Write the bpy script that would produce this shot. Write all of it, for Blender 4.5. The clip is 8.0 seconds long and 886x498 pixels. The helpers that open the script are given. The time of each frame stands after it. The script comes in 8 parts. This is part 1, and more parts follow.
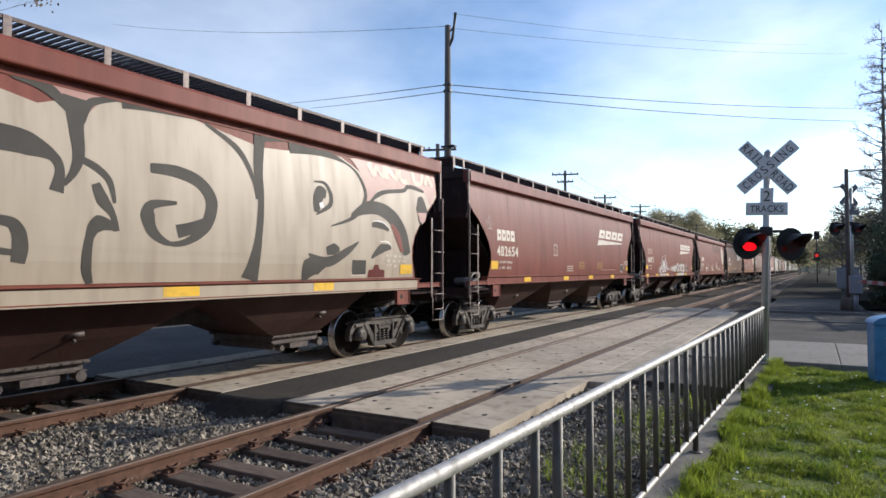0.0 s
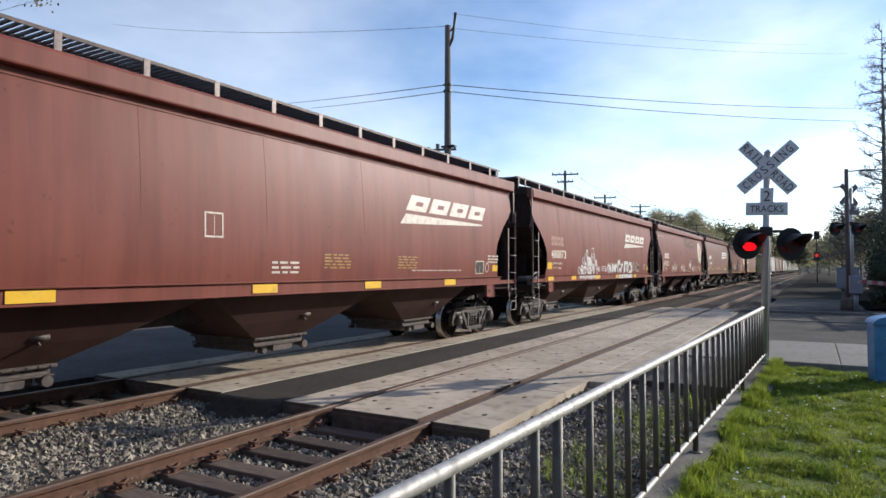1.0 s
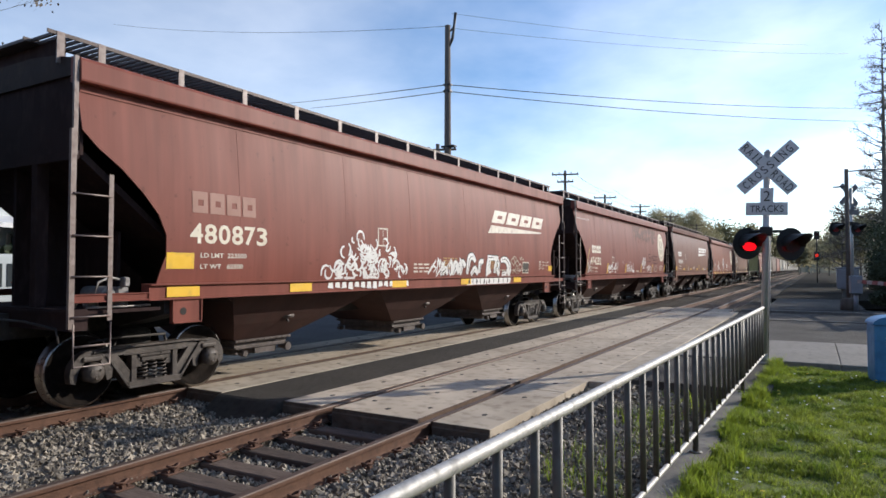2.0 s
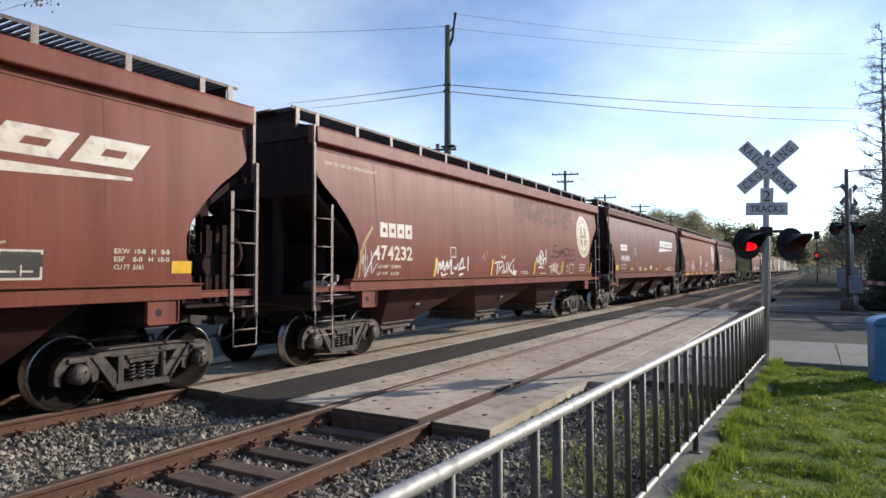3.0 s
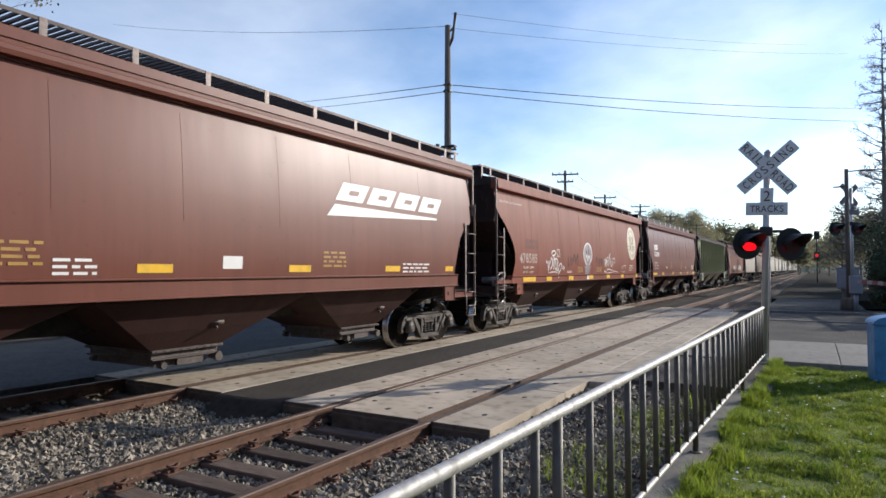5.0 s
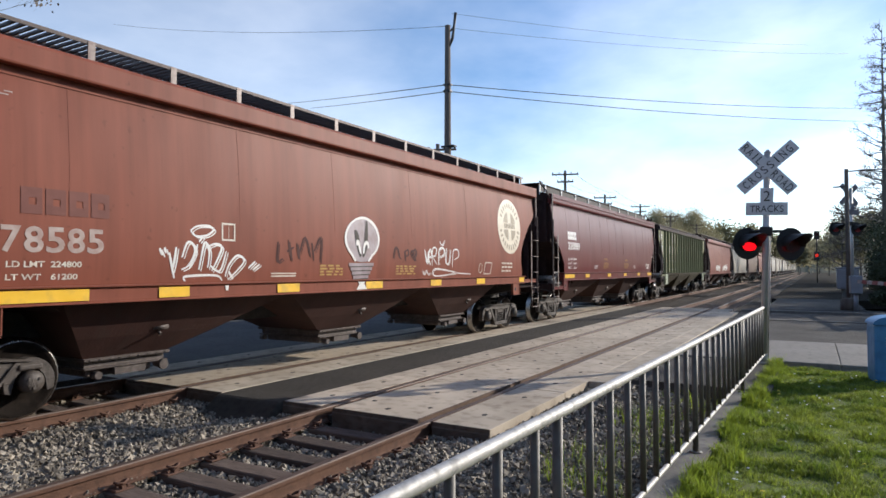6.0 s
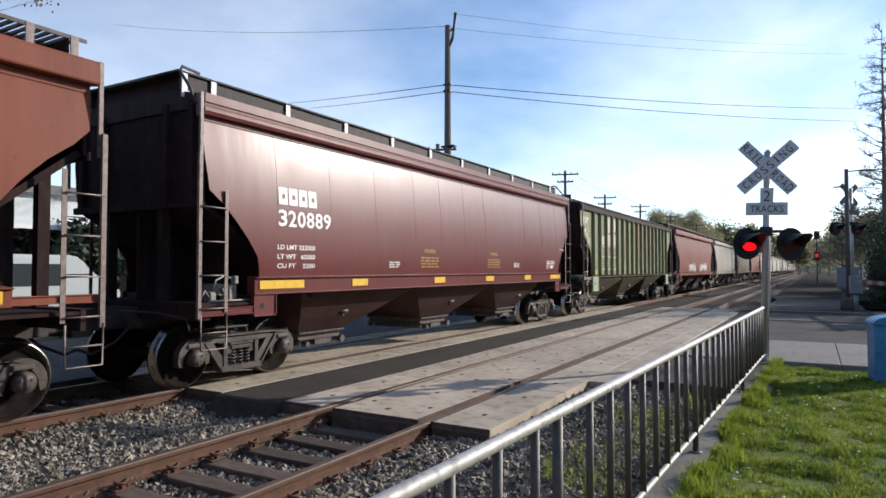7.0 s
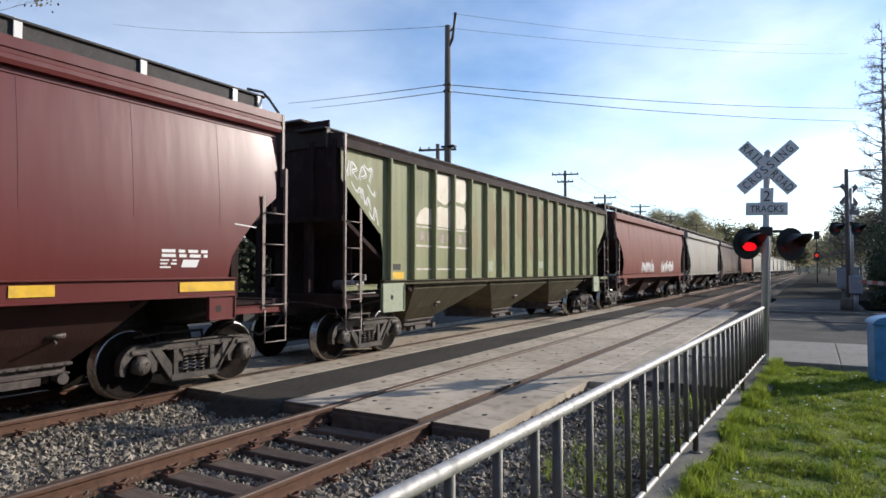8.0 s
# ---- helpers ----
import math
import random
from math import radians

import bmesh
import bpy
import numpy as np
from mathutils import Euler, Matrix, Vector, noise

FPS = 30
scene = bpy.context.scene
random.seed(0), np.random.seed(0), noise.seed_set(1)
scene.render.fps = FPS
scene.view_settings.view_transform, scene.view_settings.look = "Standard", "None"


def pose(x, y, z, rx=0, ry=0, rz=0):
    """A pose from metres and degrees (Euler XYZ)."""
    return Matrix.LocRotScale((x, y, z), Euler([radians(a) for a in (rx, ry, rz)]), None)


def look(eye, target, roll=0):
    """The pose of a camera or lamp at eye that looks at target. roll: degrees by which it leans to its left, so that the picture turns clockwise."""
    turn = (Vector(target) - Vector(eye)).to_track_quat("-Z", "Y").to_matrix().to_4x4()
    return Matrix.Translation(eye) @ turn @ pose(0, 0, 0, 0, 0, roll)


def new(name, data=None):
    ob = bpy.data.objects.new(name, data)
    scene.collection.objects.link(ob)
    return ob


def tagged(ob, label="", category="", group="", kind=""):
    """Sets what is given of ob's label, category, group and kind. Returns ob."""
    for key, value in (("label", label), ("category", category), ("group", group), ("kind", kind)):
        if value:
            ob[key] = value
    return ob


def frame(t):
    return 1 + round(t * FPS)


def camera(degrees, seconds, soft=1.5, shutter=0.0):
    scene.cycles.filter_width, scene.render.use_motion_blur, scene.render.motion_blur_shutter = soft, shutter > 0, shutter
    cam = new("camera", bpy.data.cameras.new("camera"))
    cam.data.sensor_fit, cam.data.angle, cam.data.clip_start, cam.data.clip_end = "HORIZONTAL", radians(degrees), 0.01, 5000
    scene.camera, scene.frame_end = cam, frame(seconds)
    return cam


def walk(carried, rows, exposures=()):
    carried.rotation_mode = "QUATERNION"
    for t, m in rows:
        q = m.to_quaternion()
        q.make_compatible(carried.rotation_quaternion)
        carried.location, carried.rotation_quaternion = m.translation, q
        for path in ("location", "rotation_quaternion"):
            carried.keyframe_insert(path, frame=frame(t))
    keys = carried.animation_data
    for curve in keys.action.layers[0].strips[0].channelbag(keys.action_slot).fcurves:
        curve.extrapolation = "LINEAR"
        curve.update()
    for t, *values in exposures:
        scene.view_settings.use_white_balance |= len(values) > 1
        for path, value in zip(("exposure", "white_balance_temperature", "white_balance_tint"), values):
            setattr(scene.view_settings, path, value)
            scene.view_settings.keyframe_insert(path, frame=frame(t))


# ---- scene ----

# ---------------------------------------------------------------- camera
cam = camera(69.53, 8.0, soft=1.6)
VIEW = pose(0.0, 0.0, 1.714, 91.82, 0, 30.14)
walk(cam, [(0.0, VIEW), (8.0, VIEW)], exposures=[(0.0, 0.0), (8.0, 0.0)])

# ---------------------------------------------------------------- world and sun
SUN_EL, SUN_AZ = radians(21.0), radians(36.0)   # azimuth from +y towards +x
world = bpy.data.worlds.new("world")
scene.world = world
world.use_nodes = True
wn, wl = world.node_tree.nodes, world.node_tree.links
wn.clear()
w_out = wn.new("ShaderNodeOutputWorld")
w_bg = wn.new("ShaderNodeBackground")
w_sky = wn.new("ShaderNodeTexSky")
w_sky.sky_type, w_sky.sun_disc = "NISHITA", False
w_sky.sun_elevation, w_sky.sun_rotation = SUN_EL, SUN_AZ
w_sky.air_density, w_sky.dust_density, w_sky.ozone_density = 1.0, 0.55, 5.0
w_co = wn.new("ShaderNodeTexCoord")
w_map = wn.new("ShaderNodeMapping")
w_map.inputs["Scale"].default_value = (1.3, 1.3, 3.2)
w_map.inputs["Rotation"].default_value = (0.2, 0.1, 0.5)
w_noise = wn.new("ShaderNodeTexNoise")
w_noise.inputs["Scale"].default_value, w_noise.inputs["Detail"].default_value = 1.6, 6.0
w_noise.inputs["Roughness"].default_value = 0.55
w_ramp = wn.new("ShaderNodeValToRGB")
w_ramp.color_ramp.elements[0].position, w_ramp.color_ramp.elements[1].position = 0.26, 0.92
w_ramp.color_ramp.elements[1].color = (0.85, 0.85, 0.85, 1)
w_mix = wn.new("ShaderNodeMix")
w_mix.data_type = "RGBA"
wl.new(w_co.outputs["Generated"], w_map.inputs["Vector"])
wl.new(w_map.outputs["Vector"], w_noise.inputs["Vector"])
# one long bank of thin cloud over the train adds to the scattered wisps
w_dot = wn.new("ShaderNodeVectorMath")
w_dot.operation = "DOT_PRODUCT"
w_dot.inputs[1].default_value = (-0.735, 0.610, 0.295)
w_bank = wn.new("ShaderNodeMapRange")
w_bank.interpolation_type = "SMOOTHSTEP"
w_bank.inputs["From Min"].default_value, w_bank.inputs["From Max"].default_value = 0.90, 1.0
w_bank.inputs["To Min"].default_value, w_bank.inputs["To Max"].default_value = 0.0, 0.25
w_add = wn.new("ShaderNodeMath")
w_add.operation = "ADD"
wl.new(w_co.outputs["Generated"], w_dot.inputs[0])
wl.new(w_dot.outputs["Value"], w_bank.inputs["Value"])
# and a milky veil low in the sky down the track
w_dot_low = wn.new("ShaderNodeVectorMath")
w_dot_low.operation = "DOT_PRODUCT"
w_dot_low.inputs[1].default_value = (-0.170, 0.975, 0.145)
w_veil = wn.new("ShaderNodeMapRange")
w_veil.interpolation_type = "SMOOTHSTEP"
w_veil.inputs["From Min"].default_value, w_veil.inputs["From Max"].default_value = 0.945, 1.0
w_veil.inputs["To Min"].default_value, w_veil.inputs["To Max"].default_value = 0.0, 0.10
w_sum = wn.new("ShaderNodeMath")
w_sum.operation = "ADD"
wl.new(w_co.outputs["Generated"], w_dot_low.inputs[0])
wl.new(w_dot_low.outputs["Value"], w_veil.inputs["Value"])
wl.new(w_bank.outputs["Result"], w_sum.inputs[0])
wl.new(w_veil.outputs["Result"], w_sum.inputs[1])
wl.new(w_sum.outputs["Value"], w_add.inputs[0])
wl.new(w_noise.outputs["Fac"], w_add.inputs[1])
wl.new(w_add.outputs["Value"], w_ramp.inputs["Fac"])
wl.new(w_ramp.outputs["Color"], w_mix.inputs["Factor"])
w_deep = wn.new("ShaderNodeHueSaturation")          # clear air between the clouds
w_deep.inputs["Saturation"].default_value, w_deep.inputs["Value"].default_value = 1.26, 1.05
wl.new(w_sky.outputs["Color"], w_deep.inputs["Color"])
wl.new(w_deep.outputs["Color"], w_mix.inputs["A"])
w_pale = wn.new("ShaderNodeHueSaturation")          # cloud: the sky's own light, whiter and brighter
w_pale.inputs["Saturation"].default_value, w_pale.inputs["Value"].default_value = 0.40, 2.1
wl.new(w_sky.outputs["Color"], w_pale.inputs["Color"])
wl.new(w_pale.outputs["Color"], w_mix.inputs["B"])
wl.new(w_mix.outputs["Result"], w_bg.inputs["Color"])
w_bg.inputs["Strength"].default_value = 0.15
wl.new(w_bg.outputs["Background"], w_out.inputs["Surface"])

sun_data = bpy.data.lights.new("sun", "SUN")
sun_data.energy, sun_data.angle, sun_data.color = 4.8, radians(0.5), (1.0, 0.925, 0.84)
sun = new("sun", sun_data)
SUN_DIR = Vector((math.sin(SUN_AZ) * math.cos(SUN_EL), math.cos(SUN_AZ) * math.cos(SUN_EL), math.sin(SUN_EL)))
sun.matrix_world = look(SUN_DIR * 50, (0, 0, 0))


# ---------------------------------------------------------------- materials
def surface(name, c1, c2, scale=3.0, rough=0.7, metal=0.0, bump=0.15, bump_scale=40.0, c3=None, scale3=25.0,
            stretch=(1, 1, 1), per_object=0.0, per_island=0.0, glow=0.0, sharp=0.25, coat=0.0, amount3=0.5, thin=0.0, spec=0.5, gloss_spread=0.12):
    """Two colours mixed by large noise, a third by fine noise, with relief."""
    m = bpy.data.materials.new(name)
    m.use_nodes = True
    n, l = m.node_tree.nodes, m.node_tree.links
    p = n["Principled BSDF"]
    co = n.new("ShaderNodeTexCoord")
    mp = n.new("ShaderNodeMapping")
    mp.inputs["Scale"].default_value = stretch
    l.new(co.outputs["Object"], mp.inputs["Vector"])
    nz = n.new("ShaderNodeTexNoise")
    nz.inputs["Scale"].default_value, nz.inputs["Detail"].default_value = scale, 6
    l.new(mp.outputs["Vector"], nz.inputs["Vector"])
    rp = n.new("ShaderNodeValToRGB")
    rp.color_ramp.elements[0].position, rp.color_ramp.elements[1].position = 0.5 - sharp, 0.5 + sharp
    rp.color_ramp.elements[0].color, rp.color_ramp.elements[1].color = (*c1, 1), (*c2, 1)
    l.new(nz.outputs["Fac"], rp.inputs["Fac"])
    colour = rp.outputs["Color"]
    nf = n.new("ShaderNodeTexNoise")
    nf.inputs["Scale"].default_value, nf.inputs["Detail"].default_value = scale3, 4
    l.new(mp.outputs["Vector"], nf.inputs["Vector"])
    if c3:
        r3 = n.new("ShaderNodeValToRGB")
        r3.color_ramp.elements[0].position, r3.color_ramp.elements[1].position = 0.5, 0.68
        r3.color_ramp.elements[1].color = (amount3, amount3, amount3, 1)
        l.new(nf.outputs["Fac"], r3.inputs["Fac"])
        mx = n.new("ShaderNodeMix")
        mx.data_type = "RGBA"
        mx.inputs["B"].default_value = (*c3, 1)
        l.new(r3.outputs["Color"], mx.inputs["Factor"])
        l.new(colour, mx.inputs["A"])
        colour = mx.outputs["Result"]
    for amount, node, socket in ((per_object, "ShaderNodeObjectInfo", "Random"), (per_island, "ShaderNodeNewGeometry", "Random Per Island")):
        if amount:
            oi = n.new(node)
            mr = n.new("ShaderNodeMapRange")
            mr.inputs["To Min"].default_value, mr.inputs["To Max"].default_value = 1 - amount, 1 + amount
            l.new(oi.outputs[socket], mr.inputs["Value"])
            hs = n.new("ShaderNodeHueSaturation")
            l.new(mr.outputs["Result"], hs.inputs["Value"])
            l.new(colour, hs.inputs["Color"])
            colour = hs.outputs["Color"]
    l.new(colour, p.inputs["Base Color"])
    rr = n.new("ShaderNodeMapRange")
    rr.inputs["To Min"].default_value, rr.inputs["To Max"].default_value = max(0.03, rough - gloss_spread), min(1, rough + gloss_spread)
    l.new(nf.outputs["Fac"], rr.inputs["Value"])
    l.new(rr.outputs["Result"], p.inputs["Roughness"])
    p.inputs["Metallic"].default_value = metal
    p.inputs["Specular IOR Level"].default_value = spec
    p.inputs["Coat Weight"].default_value = coat
    p.inputs["Coat Roughness"].default_value = 0.22
    if bump:
        nb = n.new("ShaderNodeTexNoise")
        nb.inputs["Scale"].default_value, nb.inputs["Detail"].default_value = bump_scale, 5
        l.new(mp.outputs["Vector"], nb.inputs["Vector"])
        bp = n.new("ShaderNodeBump")
        bp.inputs["Strength"].default_value, bp.inputs["Distance"].default_value = bump, 0.02
        l.new(nb.outputs["Fac"], bp.inputs["Height"])
        l.new(bp.outputs["Normal"], p.inputs["Normal"])
    if thin:
        tr = n.new("ShaderNodeBsdfTranslucent")
        ms = n.new("ShaderNodeMixShader")
        ms.inputs["Fac"].default_value = thin
        l.new(colour, tr.inputs["Color"])
        l.new(p.outputs["BSDF"], ms.inputs[1])
        l.new(tr.outputs["BSDF"], ms.inputs[2])
        l.new(ms.outputs["Shader"], n["Material Output"].inputs["Surface"])
    if glow:
        p.inputs["Emission Color"].default_value = (*c1, 1)
        p.inputs["Emission Strength"].default_value = glow
    return m


def car_paint(name, base, faded, rough=0.5, streak=0.5, coat=0.0, spec=0.2, dents=0.42):
    """Freight car paint: vertical streaks of dirt and fading, fine dirt, slight dents."""
    m = surface(name, base, faded, 0.9, rough, 0.0, dents, 1.0, tuple(v * 0.5 for v in base), 1.5, (1.0, 1.5, 0.35), sharp=0.3, coat=coat, amount3=streak * 0.8, spec=spec, gloss_spread=0.05)
    n, l = m.node_tree.nodes, m.node_tree.links
    p = n["Principled BSDF"]
    colour = p.inputs["Base Color"].links[0].from_socket
    co = n.new("ShaderNodeTexCoord")
    for stretch, lo, hi, dark, pale in (((1.0, 7.0, 0.30), 0.35, 0.70, 0.86, 1.10), ((1.0, 22.0, 0.9), 0.56, 0.76, 1.0, 0.88), ((9.0, 9.0, 9.0), 0.66, 0.74, 1.0, 0.62)):
        # broad fading, narrow runs of dirt, and small chips and rust spots
        mp = n.new("ShaderNodeMapping")
        mp.inputs["Scale"].default_value = stretch
        nz = n.new("ShaderNodeTexNoise")
        nz.inputs["Scale"].default_value, nz.inputs["Detail"].default_value = 1.0, 5
        mr = n.new("ShaderNodeMapRange")
        mr.inputs["From Min"].default_value, mr.inputs["From Max"].default_value = lo, hi
        mr.inputs["To Min"].default_value, mr.inputs["To Max"].default_value = 1 + (dark - 1) * min(1, streak * 2.2), 1 + (pale - 1) * min(1, streak * 2.2)
        hs = n.new("ShaderNodeHueSaturation")
        l.new(co.outputs["Object"], mp.inputs["Vector"])
        l.new(mp.outputs["Vector"], nz.inputs["Vector"])
        l.new(nz.outputs["Fac"], mr.inputs["Value"])
        l.new(mr.outputs["Result"], hs.inputs["Value"])
        l.new(colour, hs.inputs["Color"])
        colour = hs.outputs["Color"]
    l.new(colour, p.inputs["Base Color"])
    return m


M = {
    "brown": car_paint("faded_brown_paint", (0.190, 0.054, 0.037), (0.248, 0.080, 0.057), 0.52, 0.35, 0, 0.17),
    "brown_f": car_paint("orange_brown_paint", (0.198, 0.057, 0.034), (0.262, 0.086, 0.054), 0.52, 0.3, 0, 0.16),
    "brown_b": car_paint("brown_paint", (0.178, 0.051, 0.036), (0.240, 0.077, 0.056), 0.48, 0.35, 0, 0.20),
    "brown_d": car_paint("patched_brown_paint", (0.185, 0.052, 0.038), (0.242, 0.075, 0.055), 0.50, 0.36, 0, 0.18),
    "brown_e": car_paint("satin_brown_paint", (0.150, 0.050, 0.032), (0.188, 0.068, 0.046), 0.42, 0.2, 0, 0.30, 0.25),
    "maroon": car_paint("glossy_maroon_paint", (0.128, 0.025, 0.023), (0.152, 0.033, 0.030), 0.38, 0.14, 0.10, 0.32, 0.50),
    "green": car_paint("weathered_green_paint", (0.225, 0.238, 0.115), (0.355, 0.355, 0.205), 0.55, 0.5),
    "grey": car_paint("pale_grey_paint", (0.31, 0.280, 0.235), (0.42, 0.385, 0.330), 0.55, 0.4),
    "dull": car_paint("dull_brown_paint", (0.10, 0.062, 0.05), (0.15, 0.095, 0.075), 0.55, 0.35),
    "cream": surface("cream_spray_paint", (0.360, 0.292, 0.208), (0.460, 0.382, 0.282), 1.2, 0.5, 0, 0.05, 8, (0.29, 0.225, 0.16), 2.0, (1, 2, 0.3)),
    "charcoal": surface("charcoal_spray_paint", (0.050, 0.045, 0.038), (0.082, 0.074, 0.063), 2, 0.6, 0, 0.04, 9, spec=0.2),
    "pink": surface("pink_spray_paint", (0.34, 0.16, 0.125), (0.42, 0.22, 0.175), 2, 0.5, 0, 0.04, 9),
    "white_spray": surface("white_spray_paint", (0.66, 0.64, 0.60), (0.80, 0.78, 0.74), 3, 0.55, 0, 0.04, 12),
    "white_mark": surface("worn_white_lettering", (0.58, 0.51, 0.41), (0.72, 0.65, 0.54), 4, 0.5, 0, 0.04, 12, (0.36, 0.24, 0.19), 7),
    "white_new": surface("white_lettering", (0.78, 0.76, 0.72), (0.84, 0.82, 0.78), 4, 0.45, 0, 0.03, 12),
    "dim_mark": surface("faded_lettering", (0.32, 0.175, 0.135), (0.40, 0.235, 0.185), 4, 0.6, 0, 0.04, 12, spec=0.2),
    "dark_mark": surface("dark_tag_paint", (0.062, 0.026, 0.022), (0.095, 0.042, 0.036), 4, 0.65, 0, 0.04, 12, spec=0.15),
    "yellow": surface("yellow_reflective_strip", (0.80, 0.46, 0.02), (0.88, 0.54, 0.05), 5, 0.4, 0, 0.02, 30, (0.5, 0.3, 0.06), 6),
    "cream_logo": surface("cream_emblem_paint", (0.62, 0.55, 0.41), (0.74, 0.67, 0.53), 3, 0.5, 0, 0.04, 12, (0.46, 0.34, 0.24), 6, amount3=0.35),
    "olive_logo": surface("olive_emblem_paint", (0.27, 0.22, 0.14), (0.33, 0.27, 0.18), 3, 0.5, 0, 0.04, 12),
    "steel_dark": surface("dark_cast_steel", (0.022, 0.019, 0.017), (0.055, 0.048, 0.043), 6, 0.7, 0.1, 0.2, 60, (0.08, 0.07, 0.06), 20),
    "steel_truck": surface("dusty_cast_steel", (0.040, 0.031, 0.025), (0.108, 0.089, 0.074), 5, 0.6, 0.1, 0.3, 45, (0.016, 0.013, 0.012), 12),
    "wheel": surface("wheel_steel", (0.008, 0.006, 0.005), (0.018, 0.014, 0.011), 5, 0.85, 0.0, 0.1, 50, (0.035, 0.026, 0.021), 9, spec=0.08),
    "tread": surface("bright_wheel_tread", (0.34, 0.32, 0.30), (0.46, 0.44, 0.41), 8, 0.30, 1.0, 0.03, 80),
    "grate": surface("grating_steel", (0.07, 0.058, 0.052), (0.13, 0.10, 0.09), 6, 0.6, 0.3, 0.1, 40),
    "rail_head": surface("dull_rail_top", (0.085, 0.058, 0.043), (0.14, 0.10, 0.078), 5, 0.55, 0.3, 0.05, 60, stretch=(6, 0.5, 6)),
    "rail_rust": surface("rusty_rail", (0.090, 0.043, 0.025), (0.150, 0.075, 0.044), 5, 0.85, 0.1, 0.25, 70, (0.065, 0.036, 0.024), 16),
    "clip": surface("rusty_clip", (0.10, 0.052, 0.035), (0.17, 0.09, 0.058), 9, 0.85, 0.2, 0.2, 90),
    "tie": surface("weathered_tie_wood", (0.075, 0.052, 0.039), (0.145, 0.105, 0.08), 3, 0.9, 0, 0.7, 18, (0.03, 0.023, 0.018), 9, (0.5, 5, 5), per_object=0.3),
    "stone": surface("ballast_stone", (0.172, 0.145, 0.108), (0.350, 0.302, 0.234), 2.0, 0.85, 0, 0.3, 50, (0.065, 0.053, 0.040), 30, per_island=0.65),
    "ballast": surface("ballast_bed", (0.075, 0.062, 0.048), (0.215, 0.185, 0.145), 22, 0.95, 0, 1.0, 26, (0.045, 0.037, 0.03), 40, sharp=0.12),
    "concrete": surface("crossing_concrete", (0.385, 0.318, 0.236), (0.61, 0.518, 0.400), 1.0, 0.85, 0, 0.3, 70, (0.17, 0.13, 0.092), 5, per_object=0.13, spec=0.25),
    "kerb": surface("kerb_concrete", (0.145, 0.13, 0.11), (0.225, 0.205, 0.175), 2.2, 0.9, 0, 0.4, 60, (0.085, 0.076, 0.066), 9),
    # panel ends: mud, darkened further for faces turned from the sun
    "panel_end": surface("muddy_shaded_concrete", (0.090, 0.072, 0.055), (0.175, 0.142, 0.110), 3.0, 0.95, 0, 0.4, 50, (0.055, 0.042, 0.032), 9, (1, 1, 2), spec=0.15),
    # near-black stand-in for the shade inside pockets, grooves and holes
    "hole": surface("recess_shade", (0.03, 0.026, 0.022), (0.05, 0.042, 0.035), 9, 0.9, 0, 0.1, 50),
    "asphalt": surface("old_asphalt", (0.082, 0.073, 0.062), (0.122, 0.110, 0.094), 0.9, 0.95, 0, 0.6, 120, (0.042, 0.038, 0.033), 14, spec=0.2),
    "asphalt_dark": surface("dark_asphalt", (0.052, 0.045, 0.036), (0.078, 0.068, 0.055), 1.2, 0.95, 0, 0.5, 120, (0.034, 0.030, 0.025), 12, spec=0.2),
    "walk": surface("pavement_concrete", (0.185, 0.168, 0.143), (0.255, 0.233, 0.200), 0.8, 0.9, 0, 0.3, 90, (0.11, 0.10, 0.09), 7),
    "soil": surface("dirt_ground", (0.09, 0.075, 0.055), (0.17, 0.15, 0.115), 0.5, 0.95, 0, 0.7, 20, (0.06, 0.07, 0.03), 3),
    "turf": surface("turf_ground", (0.085, 0.120, 0.020), (0.15, 0.19, 0.034), 2.5, 0.95, 0, 0.8, 40, (0.13, 0.105, 0.05), 5),
    "blade": surface("grass_blades", (0.110, 0.190, 0.020), (0.34, 0.39, 0.055), 2.4, 0.6, 0, 0, 1, per_island=0.5, thin=0.5),
    "weed": surface("young_weeds", (0.17, 0.25, 0.025), (0.33, 0.40, 0.05), 2, 0.6, 0, 0, 1, per_island=0.3, thin=0.5),
    "petal": surface("white_petals", (0.75, 0.75, 0.70), (0.85, 0.85, 0.8), 5, 0.6, 0, 0, 1),
    "dandelion": surface("yellow_petals", (0.75, 0.55, 0.03), (0.85, 0.65, 0.05), 5, 0.6, 0, 0, 1),
    "galv": surface("galvanised_pipe", (0.38, 0.37, 0.345), (0.50, 0.485, 0.455), 9, 0.58, 0.30, 0.12, 60, (0.15, 0.14, 0.125), 22),
    "baluster": surface("dark_fence_bar", (0.09, 0.083, 0.068), (0.15, 0.14, 0.118), 6, 0.55, 0.1, 0.1, 60, (0.06, 0.052, 0.042), 15),
    "mast": surface("mast_aluminium", (0.42, 0.42, 0.41), (0.52, 0.52, 0.51), 5, 0.45, 0.5, 0.08, 50),
    "sign": surface("white_sign_sheet", (0.62, 0.62, 0.62), (0.70, 0.70, 0.70), 4, 0.5, 0, 0.05, 40, (0.5, 0.5, 0.5), 9),
    "black": surface("black_paint", (0.012, 0.012, 0.012), (0.022, 0.022, 0.022), 6, 0.5, 0, 0.05, 50),
    "letter": surface("black_lettering", (0.02, 0.02, 0.02), (0.035, 0.035, 0.035), 6, 0.6, 0, 0, 50),
    "lens_dark": surface("dark_red_lens", (0.035, 0.003, 0.003), (0.06, 0.005, 0.005), 12, 0.5, 0, 0.2, 90),
    "lamp_on": surface("lit_red_lamp", (1.0, 0.005, 0.012), (1.0, 0.006, 0.014), 12, 0.4, 0, 0, 90, glow=1.3),
